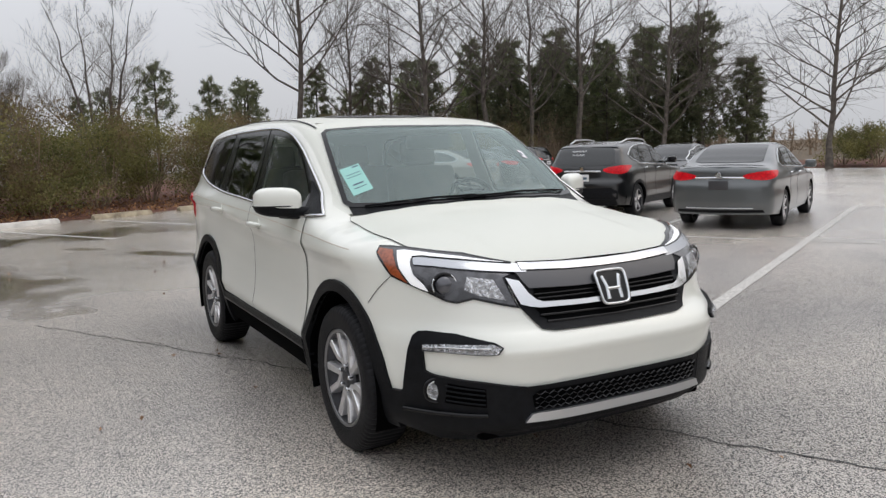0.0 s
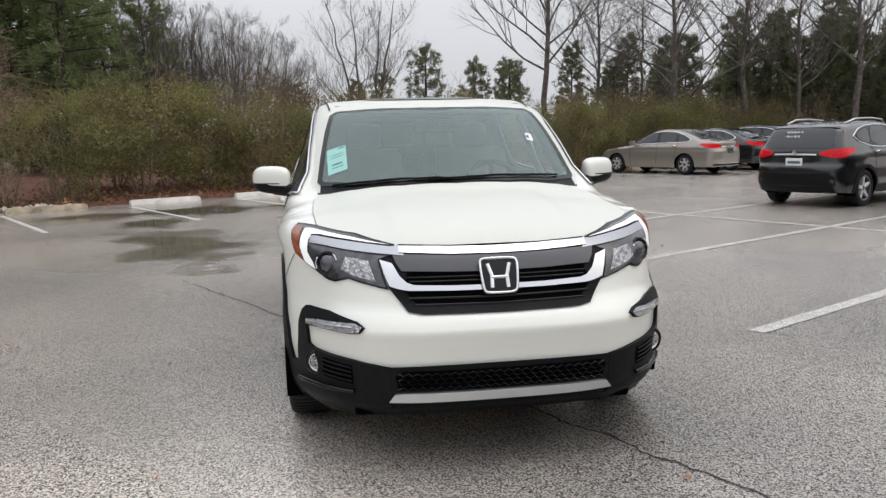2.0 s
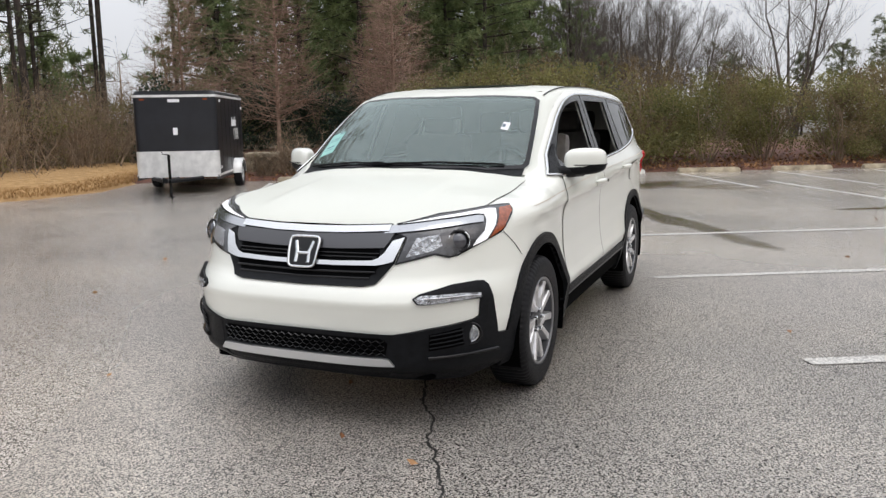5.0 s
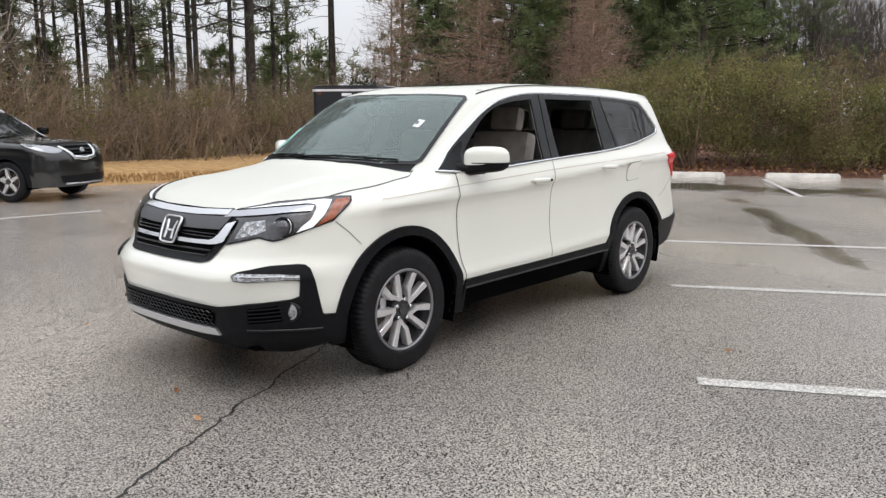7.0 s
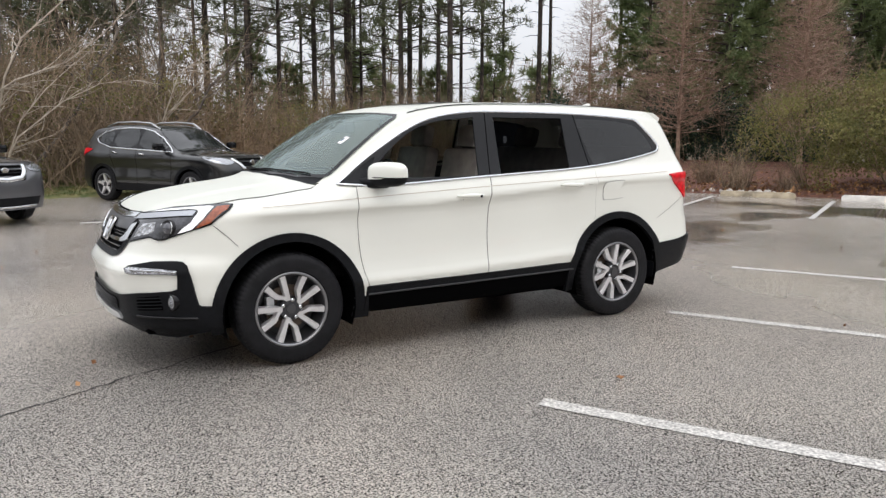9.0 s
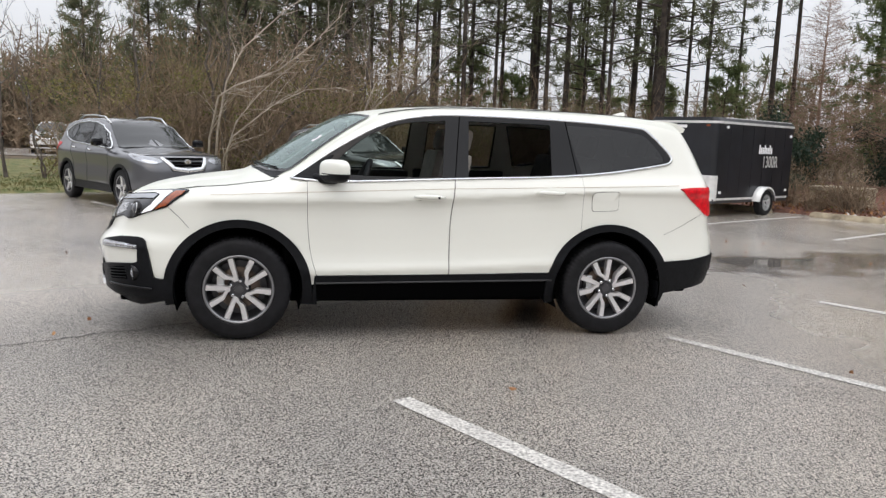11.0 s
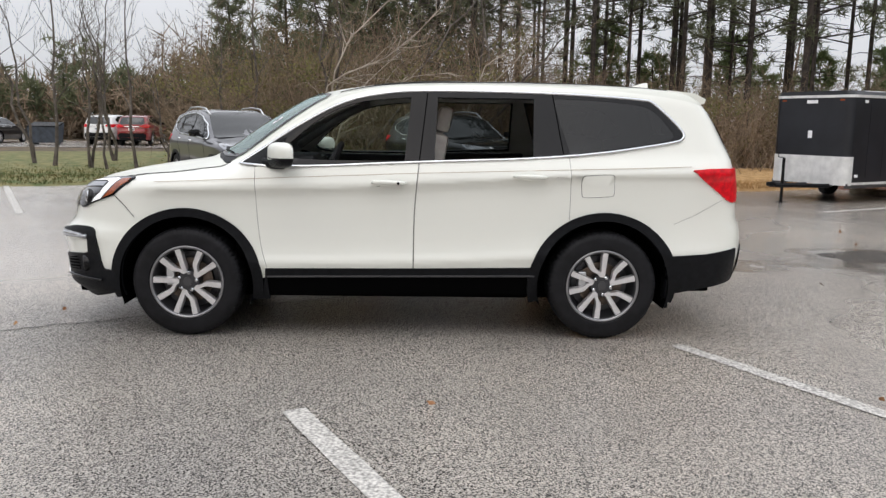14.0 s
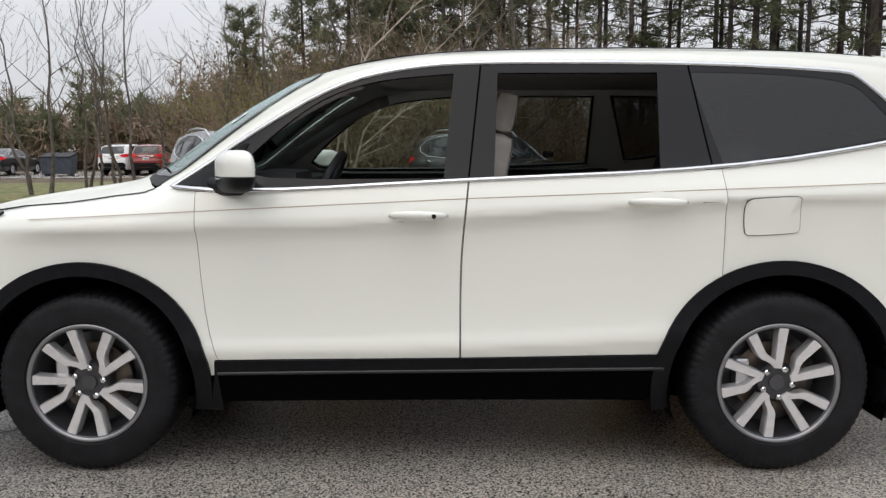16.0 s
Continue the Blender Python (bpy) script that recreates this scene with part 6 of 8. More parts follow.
    if not spec["clad"]:
        ribbon(B, "bumper_strip", SILVER, e, "rear", [(-0.55, 0.375), (0, 0.37), (0.55, 0.375)], 0.018, off=0.010)
    else:
        sheet(B, "bumper_clad", BLACK_PLASTIC, e, "rear", halfy([(0, 0.66), (0.62, 0.68), (0.74, 0.60), (0.74, 0.44), (0, 0.44)]), step=0.1, off=0.008, label="black bumper moulding")
    if plate:
        px = float(lay(B, "rear", [(0, spec["plate_z"])])[0][0][0])
        pl = Mesh().box((px + 0.012, 0, spec["plate_z"]), (0.012, 0.32, 0.16), bevel=0.004).ob("number_plate", PLATE if spec["clad"] else DARK_METAL, e, "plain number plate holder", angle=40)
        if spec["clad"]:
            Mesh().box((px + 0.020, 0, spec["plate_z"]), (0.004, 0.24, 0.05)).ob("plate_bar", INK, pl)
        Mesh().lathe([(0.05, 0), (0.05, 0.012), (0.035, 0.014), (0.035, 0.004), (0, 0.004)], 20, axis="x").ob("rear_badge", CHROME, e, "round chrome badge").location = (px, 0, tz + 0.06)
    if rails:
        for s in (-1, 1):
            q, n = lay(B, "top", [(-0.15, s * 0.56), (0.1, s * 0.575), (0.6, s * 0.585), (1.2, s * 0.575), (1.55, s * 0.555)])
            Mesh().tube([Vector(p) + Vector((0, 0, 0.0 if i in (0, 4) else 0.055)) for i, p in enumerate(q)], 0.018, 8).ob("roof_rail", SILVER, e, "silver roof rail", smooth=True)
    if writing:
        for i in range(9):
            y0 = -0.30 + 0.07 * (i % 5) + (0.03 if i > 4 else 0)
            z0 = 1.44 if i < 5 else 1.36
            ribbon(B, "chalk_mark", WHITE_PAPER, e, "rear", [(y0, z0), (y0 + 0.03, z0 + 0.03), (y0 + 0.05, z0 - 0.01)], 0.012, off=0.008)
    Mesh().box((0, 0, 0.40), (3.6, 1.2, 0.26)).ob("underbody", HOLE, e)
    return e


def paint(name, c, metal=0.4):
    return mat(name, c, 0.3, metal, coat=1.0, spec=0.4)


def at_lot(u, v, head, z=0.0):
    p = lot(u, v)
    return pose(p.x, p.y, z, 0, 0, head + 180)


P_GREY = paint("grey_car_paint", (0.11, 0.117, 0.12), 0.5)
P_BLACK = paint("black_car_paint", (0.003, 0.0034, 0.0042), 0.0)
P_CHAMP = paint("champagne_car_paint", (0.28, 0.255, 0.225), 0.5)
P_DARK = paint("dark_blue_grey_paint", (0.015, 0.017, 0.021), 0.3)
P_RED = paint("red_car_paint", (0.22, 0.02, 0.02), 0.3)
P_WHITE = paint("white_car_paint", (0.75, 0.75, 0.74), 0.0)
P_GUN = paint("gunmetal_car_paint", (0.10, 0.102, 0.112), 0.5)

parked_car(SEDAN, "sedan", at_lot(10.0, 1.56, HEAD_U), P_GREY, "dark grey metallic sedan with red tail lamps, parked nose away")
parked_car(SUV, "crossover", at_lot(11.0, 4.58, HEAD_U) @ Matrix.Diagonal((0.95, 0.99, 0.94, 1)), P_BLACK, "black crossover with roof rails and chalked rear window", rails=True, writing=True)
parked_car(SEDAN, "sedan", at_lot(18.6, 5.6, HEAD_U + 180), P_DARK, "dark sedan facing the row of parked cars")
parked_car(SEDAN, "sedan", at_lot(17.6, 14.0, HEAD_V), P_CHAMP, "champagne silver sedan parked nose to the hedge", "cars along the hedge")
parked_car(SEDAN, "sedan", at_lot(20.6, 14.3, HEAD_V), P_BLACK, "glossy black sedan parked nose to the hedge", "cars along the hedge")
parked_car(SUV, "wagon", at_lot(23.3, 14.4, HEAD_V) @ Matrix.Diagonal((1, 1, 0.92, 1)), P_DARK, "dark wagon parked nose to the hedge", "cars along the hedge")
parked_car(SUV, "crossover", pose(0.85, 12.3, 0, 0, 0, HEAD_U + 180), P_BLACK, "black crossover with roof rails and cross bars, parked by the grass", "crossovers by the verge", rails=True)
parked_car(SUV, "crossover", pose(-3.8, 10.52, 0, 0, 0, HEAD_U + 183), P_GUN, "grey metallic crossover with a chrome-edged grille, parked by the grass", "crossovers by the verge", rails=True)
for sp, x, y, h, pt, lb in ((SUV, -16.2, 40.2, 275, P_RED, "dark red vehicle in the far car park"), (SUV, -18.1, 41.0, 268, P_WHITE, "white sport utility vehicle in the far car park"), (SEDAN, -24.6, 40.4, 272, P_DARK, "dark sedan in the far car park"), (SUV, -12.6, 40.8, 95, P_WHITE, "white vehicle in the far car park")):
    parked_car(sp, "sedan" if sp is SEDAN else "crossover", pose(x, y, -0.03, 0, 0, h), pt, lb, "cars in the far car park", fine=0.12)


# ---------- black enclosed cargo trailer ----------
BIN_BLUE = mat("blue_grey_steel", (0.035, 0.045, 0.06), 0.6, vary=0.3, scale=3)
skip = empty("dumpster", pose(-20.9, 38.5, -0.03, 0, 0, 8) @ Matrix.Diagonal((0.72, 0.8, 0.8, 1)), "dark blue-grey steel dumpster at the far car park", "dumpster")
Mesh().add([(-1.0, -0.6, 0.12), (1.0, -0.6, 0.12), (1.0, 0.6, 0.12), (-1.0, 0.6, 0.12), (-1.1, -0.75, 1.2), (1.1, -0.75, 1.2), (1.1, 0.75, 1.45), (-1.1, 0.75, 1.45)], [(0, 3, 2, 1), (0, 1, 5, 4), (1, 2, 6, 5), (2, 3, 7, 6), (3, 0, 4, 7)]).ob("bin", BIN_BLUE, skip)
for x in (-0.55, 0.55):
    Mesh().add([(x - 0.53, -0.8, 1.22), (x + 0.53, -0.8, 1.22), (x + 0.53, 0.8, 1.48), (x - 0.53, 0.8, 1.48), (x - 0.53, -0.8, 1.26), (x + 0.53, -0.8, 1.26), (x + 0.53, 0.8, 1.52), (x - 0.53, 0.8, 1.52)], [(0, 3, 2, 1), (4, 5, 6, 7), (0, 1, 5, 4), (1, 2, 6, 5), (2, 3, 7, 6), (3, 0, 4, 7)]).ob("lid", BLACK_PLASTIC, skip, "black plastic lid")
for x in (-0.8, 0.8):
    Mesh().box((x, 0, 0.06), (0.1, 1.1, 0.12)).ob("skid", BIN_BLUE, skip)


T_BLACK = mat("black_trailer_skin", (0.012, 0.013, 0.017), 0.32, vary=0.25, scale=2)
T_ALU = mat("brushed_aluminium", (0.70, 0.70, 0.69), 0.45, 0.4, vary=0.12, scale=5)
TR_W, TR_L, TR_B, TR_T = 1.86, 3.75, 0.42, 2.36
tr = empty("cargo_trailer", pose(7.85, 9.80, -0.02, 0, 0, HEAD_V) @ Matrix.Diagonal((0.93, 0.93, 0.93, 1)), "black enclosed cargo trailer with a bright metal nose guard", "trailer")


def extrude_plan(z0, z1, grow=0.0, r=0.16):
    """Box with rounded front corners, x from 0 (nose) to the length."""
    w = TR_W / 2 + grow
    pts = [(TR_L + grow, -w)] + [(r - grow + (r) * math.cos(radians(a)), -w + r + r * math.sin(radians(a))) for a in range(270, 179, -15)] + [(r - grow + r * math.cos(radians(a)), w - r + r * math.sin(radians(a))) for a in range(180, 89, -15)] + [(TR_L + grow, w)]
    n = len(pts)
    ms = Mesh()
    ms.add([(x, y, z0) for x, y in pts] + [(x, y, z1) for x, y in pts], [(i, (i + 1) % n, n + (i + 1) % n, n + i) for i in range(n)] + [tuple(range(n))[::-1], tuple(range(n, 2 * n))])
    return ms


extrude_plan(TR_B, TR_T - 0.1).ob("body", T_BLACK, tr, "black ribbed sheet-metal box", angle=40)
guard = Mesh()
w = TR_W / 2 + 0.008
gp = [(0.62, -w)] + [(0.155 + 0.163 * math.cos(radians(a)), -TR_W / 2 + 0.16 + 0.168 * math.sin(radians(a))) for a in range(270, 179, -15)] + [(0.155 + 0.163 * math.cos(radians(a)), TR_W / 2 - 0.16 + 0.168 * math.sin(radians(a))) for a in range(180, 89, -15)] + [(0.62, w)]
gp[0], gp[-1] = (0.18, -w), (0.18, w)
guard.add([(x, y, TR_B - 0.02) for x, y in gp] + [(x, y, TR_B + 0.58) for x, y in gp], [(i, i + 1, len(gp) + i + 1, len(gp) + i) for i in range(len(gp) - 1)])
guard.ob("nose_guard", T_ALU, tr, "bright aluminium nose guard", smooth=True)
extrude_plan(TR_T - 0.14, TR_T - 0.085, 0.014).ob("roof_trim", T_ALU, tr, "bright roof edge trim", angle=40)
rf = extrude_plan(TR_T - 0.085, TR_T, 0.01)
nv = len(rf.v) // 2
rf.v = [(x if i < nv else 0.05 + (x - 0.05) * 0.985, y if i < nv else y * 0.93, z) for i, (x, y, z) in enumerate(rf.v)]
rf.ob("roof", T_BLACK, tr, "black curved roof front", angle=40)
rf2 = Mesh().box((TR_L / 2 + 0.2, 0, TR_T - 0.02), (TR_L - 0.5, TR_W * 0.95, 0.05), bevel=0.02)
rf2.ob("roof_sheet", T_ALU, tr, "pale roof sheet", angle=40)
for s in (-1, 1):
    Mesh().tube([(0.0, s * 0.55, TR_B - 0.04), (-1.05, s * 0.05, TR_B - 0.04)], 0.045, 6).ob("tongue_beam", BLACK_PLASTIC, tr)
    Mesh().box((TR_L / 2, s * (TR_W / 2 - 0.04), TR_B - 0.03), (TR_L - 0.1, 0.06, 0.10)).ob("frame_rail", DARK_METAL, tr)
    Mesh().box((TR_L / 2, s * (TR_W / 2 + 0.006), TR_B + 0.02), (TR_L - 0.2, 0.012, 0.05)).ob("edge_trim", T_ALU, tr, "bright lower edge trim")
    car_wheel(tr, pose(2.25, s * (TR_W / 2 + 0.10), 0.33, 0, 0, 0 if s < 0 else 180), 0.33, 0.2, 0.2, 5, face=SILVER, pocket=SILVER)
    fa = arc(2.25, 0.33, 0.40, 5, 175, 16)
    fen = Mesh()
    fen.add([(x, s * (TR_W / 2 + 0.005), z) for x, z in fa] + [(x, s * (TR_W / 2 + 0.225), z) for x, z in fa] + [(x, s * (TR_W / 2 + 0.225), z - 0.05) for x, z in fa], [(i, i + 1, 17 + i + 1, 17 + i) for i in range(16)] + [(17 + i, 17 + i + 1, 34 + i + 1, 34 + i) for i in range(16)])
    fen.ob("fender", T_ALU, tr, "rounded bright fender", smooth=True)
    for x, z in ((0.45, TR_T - 0.22), (TR_L - 0.15, TR_T - 0.35), (0.3, TR_B + 0.18), (TR_L - 0.2, TR_B + 0.2)):
        Mesh().box((x, s * (TR_W / 2 + 0.012), z), (0.10, 0.02, 0.06), bevel=0.006).ob("marker_light", WHITE_PAPER, tr, "small pale marker")
    for k in range(1, 7):
        Mesh().box((k * TR_L / 7 + 0.1, s * (TR_W / 2 + 0.003), (TR_B + TR_T) / 2), (0.012, 0.006, TR_T - TR_B - 0.3)).ob("panel_joint", T_BLACK, tr)
Mesh().tube([(0.0, 0, TR_B - 0.04), (-1.15, 0, TR_B - 0.04)], 0.04, 6).box((-1.15, 0, TR_B - 0.01), (0.16, 0.10, 0.09), bevel=0.02).ob("coupler", BLACK_PLASTIC, tr, "black tongue coupler", angle=40)
jk = Mesh().tube([(-0.78, 0, 0.03), (-0.78, 0, 0.95)], 0.032, 10).box((-0.78, 0, 0.02), (0.14, 0.14, 0.03)).tube([(-0.78, 0, 0.95), (-0.78, 0.14, 0.97), (-0.78, 0.14, 1.06)], 0.012, 6)
jk.ob("jack", GLOSS_BLACK, tr, "black tongue jack on its foot", angle=40)
Mesh().box((-0.002, 0, 1.45), (0.006, 0.10, 0.16), bevel=0.003).ob("front_decal", WHITE_PAPER, tr, "small white decal")
Mesh().box((-0.004, 0, TR_T - 0.22), (0.012, 0.26, 0.07), bevel=0.004).ob("front_badge", WHITE_PAPER, tr, "white makers plate")
for y in (-0.7, 0.7):
    Mesh().box((-0.004, y, TR_T - 0.19), (0.012, 0.10, 0.035)).ob("clearance_light", AMBER, tr)
for i in range(8):
    hgt = 0.16 if i % 3 else 0.22
    Mesh().box((2.05 + 0.085 * i, -TR_W / 2 - 0.004, 1.62 + hgt / 2 - 0.08), (0.06, 0.006, hgt)).ob("word_bar", WHITE_PAPER, tr, "pale bars in place of a word")
fc = bpy.data.curves.new("side_number", "FONT")
fc.body = "1300R"
fc.size = 0.42
fc.extrude = 0.002
fc.materials.append(T_ALU)
num = tagged(new("side_number", fc), "pale grey number lettering")
num.parent = tr
num.matrix_basis = pose(2.22, -TR_W / 2 - 0.006, 1.20, 90, 0, 0) @ Matrix.Diagonal((0.72, 1, 1, 1))

# ---------- trees and shrubs ----------
def rnd_dir(rng, flat_=1.0):
    while True:
        v = Vector((rng.uniform(-1, 1), rng.uniform(-1, 1), rng.uniform(-1, 1) * flat_))
        if 0.05 < v.length < 1:
            return v.normalized()


def grow_limb(ms, rng, p, d, length, r, level, sides, spread, lift, kids, wiggle=0.18, tips=None):
    n = 4 if level > 1 else 3
    pts, rad, q = [p.copy()], [r], d.copy()
    cur = p.copy()
    for i in range(n):
        q = (q + rnd_dir(rng) * wiggle + Vector((0, 0, lift * 0.25))).normalized()
        cur = cur + q * length / n
        pts.append(cur.copy())
        rad.append(max(0.0035, r * (1 - 0.72 * (i + 1) / n)))
    ms.tube(pts, rad, max(3, sides), caps=False)
    if level <= 0:
        if tips is not None:
            tips.append((cur, q))
        return
    k = kids[level - 1]
    for i in range(k):
        f = 0.25 + 0.75 * (i + rng.random()) / k
        a = min(n - 1, int(f * n))
        b = pts[a].lerp(pts[a + 1], f * n - a)
        axis = rnd_dir(rng)
        dd = (q * (1 - spread) + axis * spread + Vector((0, 0, lift))).normalized()
        grow_limb(ms, rng, b, dd, length * rng.uniform(0.42, 0.66), max(0.004, r * (1 - 0.7 * f) * 0.6), level - 1, sides - 1, spread, lift, kids, wiggle, tips)


def bare_tree(name, seed, height, trunk_r, bark, label, limbs=13, start=0.28, spread=0.55, lift=0.22, kids=(5, 5), stems=1, reach=0.42):
    rng = random.Random(seed)
    e = empty(name, pose(0, 0, 0), label, "tree")
    tr_m, br = Mesh(), Mesh()
    for sidx in range(stems):
        lean = Vector((rng.uniform(-0.25, 0.25), rng.uniform(-0.25, 0.25), 1)) if stems > 1 else Vector((rng.uniform(-0.04, 0.04), rng.uniform(-0.04, 0.04), 1))
        pts = [Vector((0, 0, -0.1))]
        rad = [trunk_r * 1.35]
        for i in range(1, 11):
            k = i / 10
            pts.append(Vector((lean.x * height * k + 0.12 * rng.uniform(-1, 1), lean.y * height * k + 0.12 * rng.uniform(-1, 1), height * k)))
            rad.append(max(0.012, trunk_r * (1 - 0.93 * k)))
        tr_m.tube(pts, rad, 9, caps=False)
        for i in range(limbs // stems):
            f = start + (0.97 - start) * (i + rng.random()) / (limbs // stems)
            a = min(9, int(f * 10))
            p = pts[a].lerp(pts[a + 1], f * 10 - a)
            ang = i * 2.4 + rng.uniform(-0.5, 0.5)
            d = Vector((math.cos(ang), math.sin(ang), 0.55 + 0.5 * f)).normalized()
            grow_limb(br, rng, p, d, height * reach * (1.08 - f) + 0.5, trunk_r * 0.42 * (1.1 - f), 2, 5, spread, lift, kids)
    tr_m.ob("trunk", bark, e, smooth=True)
    br.ob("crown", bark, e, "bare winter branches", smooth=True)
    return e


def tuft(ms, rng, c, d, size, n, width):
    for _ in range(n):
        q = (d * 0.7 + rnd_dir(rng)).normalized()
        s = q.cross(rnd_dir(rng))
        if s.length < 0.1:
            continue
        s = s.normalized() * width
        l = size * rng.uniform(0.6, 1.1)
        a = c + rnd_dir(rng) * size * 0.25
        ms.add([a - s, a + s, a + q * l], [(0, 1, 2)])


def pine(name, seed, height, trunk_r, label, first=0.25, limbs=34, reach=0.16, tufts=7, blades=16, size=0.42, width=0.022, dead=6, needles=None):
    rng = random.Random(seed)
    e = empty(name, pose(0, 0, 0), label, "tree")
    tm, fm = Mesh(), Mesh()
    bx, by = rng.uniform(-0.3, 0.3), rng.uniform(-0.3, 0.3)
    pts = [Vector((bx * (i / 8) ** 2, by * (i / 8) ** 2, height * i / 8 - 0.15)) for i in range(9)]
    tm.tube(pts, [max(0.02, trunk_r * (1.12 if i == 0 else 1) * (1 - 0.75 * i / 8)) for i in range(9)], 9, caps=False)

    def on(f):
        a = min(7, int(f * 8))
        return pts[a].lerp(pts[a + 1], f * 8 - a)

    for i in range(dead):
        f = rng.uniform(0.12, first + 0.15)
        a = rng.uniform(0, 6.28)
        p = on(f)
        l = rng.uniform(0.4, 1.3)
        tm.tube([p, p + Vector((math.cos(a), math.sin(a), 0.1)) * l * 0.5, p + Vector((math.cos(a), math.sin(a), -0.05)) * l], [0.02, 0.014, 0.006], 4, caps=False)
    for i in range(limbs):
        f = first + (0.98 - first) * (i + rng.random()) / limbs
        a = i * 2.4 + rng.uniform(-0.6, 0.6)
        p = on(f)
        L = height * reach * (1.12 - f) ** 0.7 * rng.uniform(0.6, 1.15) + 0.3
        d = Vector((math.cos(a), math.sin(a), 0.15))
        q1 = p + d * L * 0.5 + Vector((0, 0, rng.uniform(-0.1, 0.15)))
        q2 = p + d * L + Vector((0, 0, rng.uniform(-0.2, 0.35)))
        tm.tube([p, q1, q2], [0.035 * (1.1 - f) + 0.012, 0.02, 0.007], 4, caps=False)
        for k in range(tufts):
            g = 0.35 + 0.65 * (k + rng.random()) / tufts
            c = (p.lerp(q1, g * 2) if g < 0.5 else q1.lerp(q2, g * 2 - 1)) + rnd_dir(rng) * L * 0.16
            tuft(fm, rng, c, Vector((d.x * 0.4, d.y * 0.4, 0.35)), size, blades, width)
    tm.ob("trunk", PINE_BARK, e, "dark fissured trunk", smooth=True)
    fm.ob("crown", needles or NEEDLES, e, "green needle clusters")
    return e


def leaf_cloud(ms, rng, c, r, n, size):
    """Small bent leaves through a lumpy volume."""
    for _ in range(n):
        d = rnd_dir(rng)
        p = c + Vector((d.x * r[0], d.y * r[1], d.z * r[2])) * rng.random() ** 0.4
        a = rnd_dir(rng)
        b = a.cross(rnd_dir(rng))
        if b.length < 0.1:
            continue
        b = b.normalized() * size * rng.uniform(0.25, 0.4)
        a = a * size * rng.uniform(0.7, 1.2)
        k = b.cross(a).normalized() * size * 0.12
        ms.add([p, p + a * 0.5 + b + k, p + a, p + a * 0.5 - b + k], [(0, 1, 2), (0, 2, 3)])


def shrub(name, seed, h, w, leaves, label, lumps=14, per=240, size=0.075, stems=9, leaves2=None, share=0.3, base=0.12):
    rng = random.Random(seed)
    e = empty(name, pose(0, 0, 0), label, "shrub")
    st, lf, l2 = Mesh(), Mesh(), Mesh()
    for i in range(stems):
        a = rng.uniform(0, 6.28)
        grow_limb(st, rng, Vector((0.12 * math.cos(a), 0.12 * math.sin(a), -0.05)), Vector((math.cos(a) * 0.45, math.sin(a) * 0.45, 1)).normalized(), h * rng.uniform(0.6, 0.95), 0.028, 2, 4, 0.5, 0.2, (3, 4))
    for i in range(lumps):
        a = rng.uniform(0, 6.28)
        f = rng.random()
        z = h * (base + (0.96 - base) * f)
        rr = w * 0.5 * math.sqrt(max(0.05, 1 - ((f - 0.45) / 0.68) ** 2)) * rng.uniform(0.3, 0.95)
        c = Vector((rr * math.cos(a), rr * math.sin(a), z))
        s = rng.uniform(0.28, 0.5) * w * 0.5
        use = l2 if leaves2 and rng.random() < share + (f - 0.5) * 0.5 else lf
        leaf_cloud(use, rng, c, (s, s, s * rng.uniform(0.6, 1.0)), per, size)
    st.ob("branchwork", TWIG, e, "thin brown stems")
    if lf.v:
        lf.ob("foliage", leaves, e)
    if l2.v:
        l2.ob("dry_foliage", leaves2, e, "russet dry leaves")
    return e


def thicket(name, seed, h, w, label, stems=46, leaf=500, leaves=BROWN_LEAF, green=120):
    """Tangle of bare stems and vines with a few leaves left."""
    rng = random.Random(seed)
    e = empty(name, pose(0, 0, 0), label, "shrub")
    st, lf, gf = Mesh(), Mesh(), Mesh()
    for i in range(stems):
        a = rng.uniform(0, 6.28)
        r = w * 0.5 * math.sqrt(rng.random())
        p = Vector((r * math.cos(a), r * math.sin(a), -0.1))
        d = Vector((rng.uniform(-0.5, 0.5), rng.uniform(-0.5, 0.5), 1)).normalized()
        grow_limb(st, rng, p, d, h * rng.uniform(0.35, 0.85), rng.uniform(0.008, 0.022), 2 if i % 2 else 1, 4, 0.65, 0.08, (3, 4), 0.3)
    for i in range(12):
        a = rng.uniform(0, 6.28)
        r = w * 0.5 * math.sqrt(rng.random())
        s = rng.uniform(0.3, 0.6)
        leaf_cloud(lf, rng, Vector((r * math.cos(a), r * math.sin(a), h * rng.uniform(0.1, 0.75))), (s, s, s), leaf // 12, 0.07)
        leaf_cloud(gf, rng, Vector((r * math.sin(a), r * math.cos(a), h * rng.uniform(0.05, 0.6))), (s, s, s * 0.7), green // 12, 0.07)
    st.ob("branchwork", TWIG, e, "tangled brown stems")
    lf.ob("dry_foliage", leaves, e)
    gf.ob("foliage", OLIVE_LEAF, e)
    return e


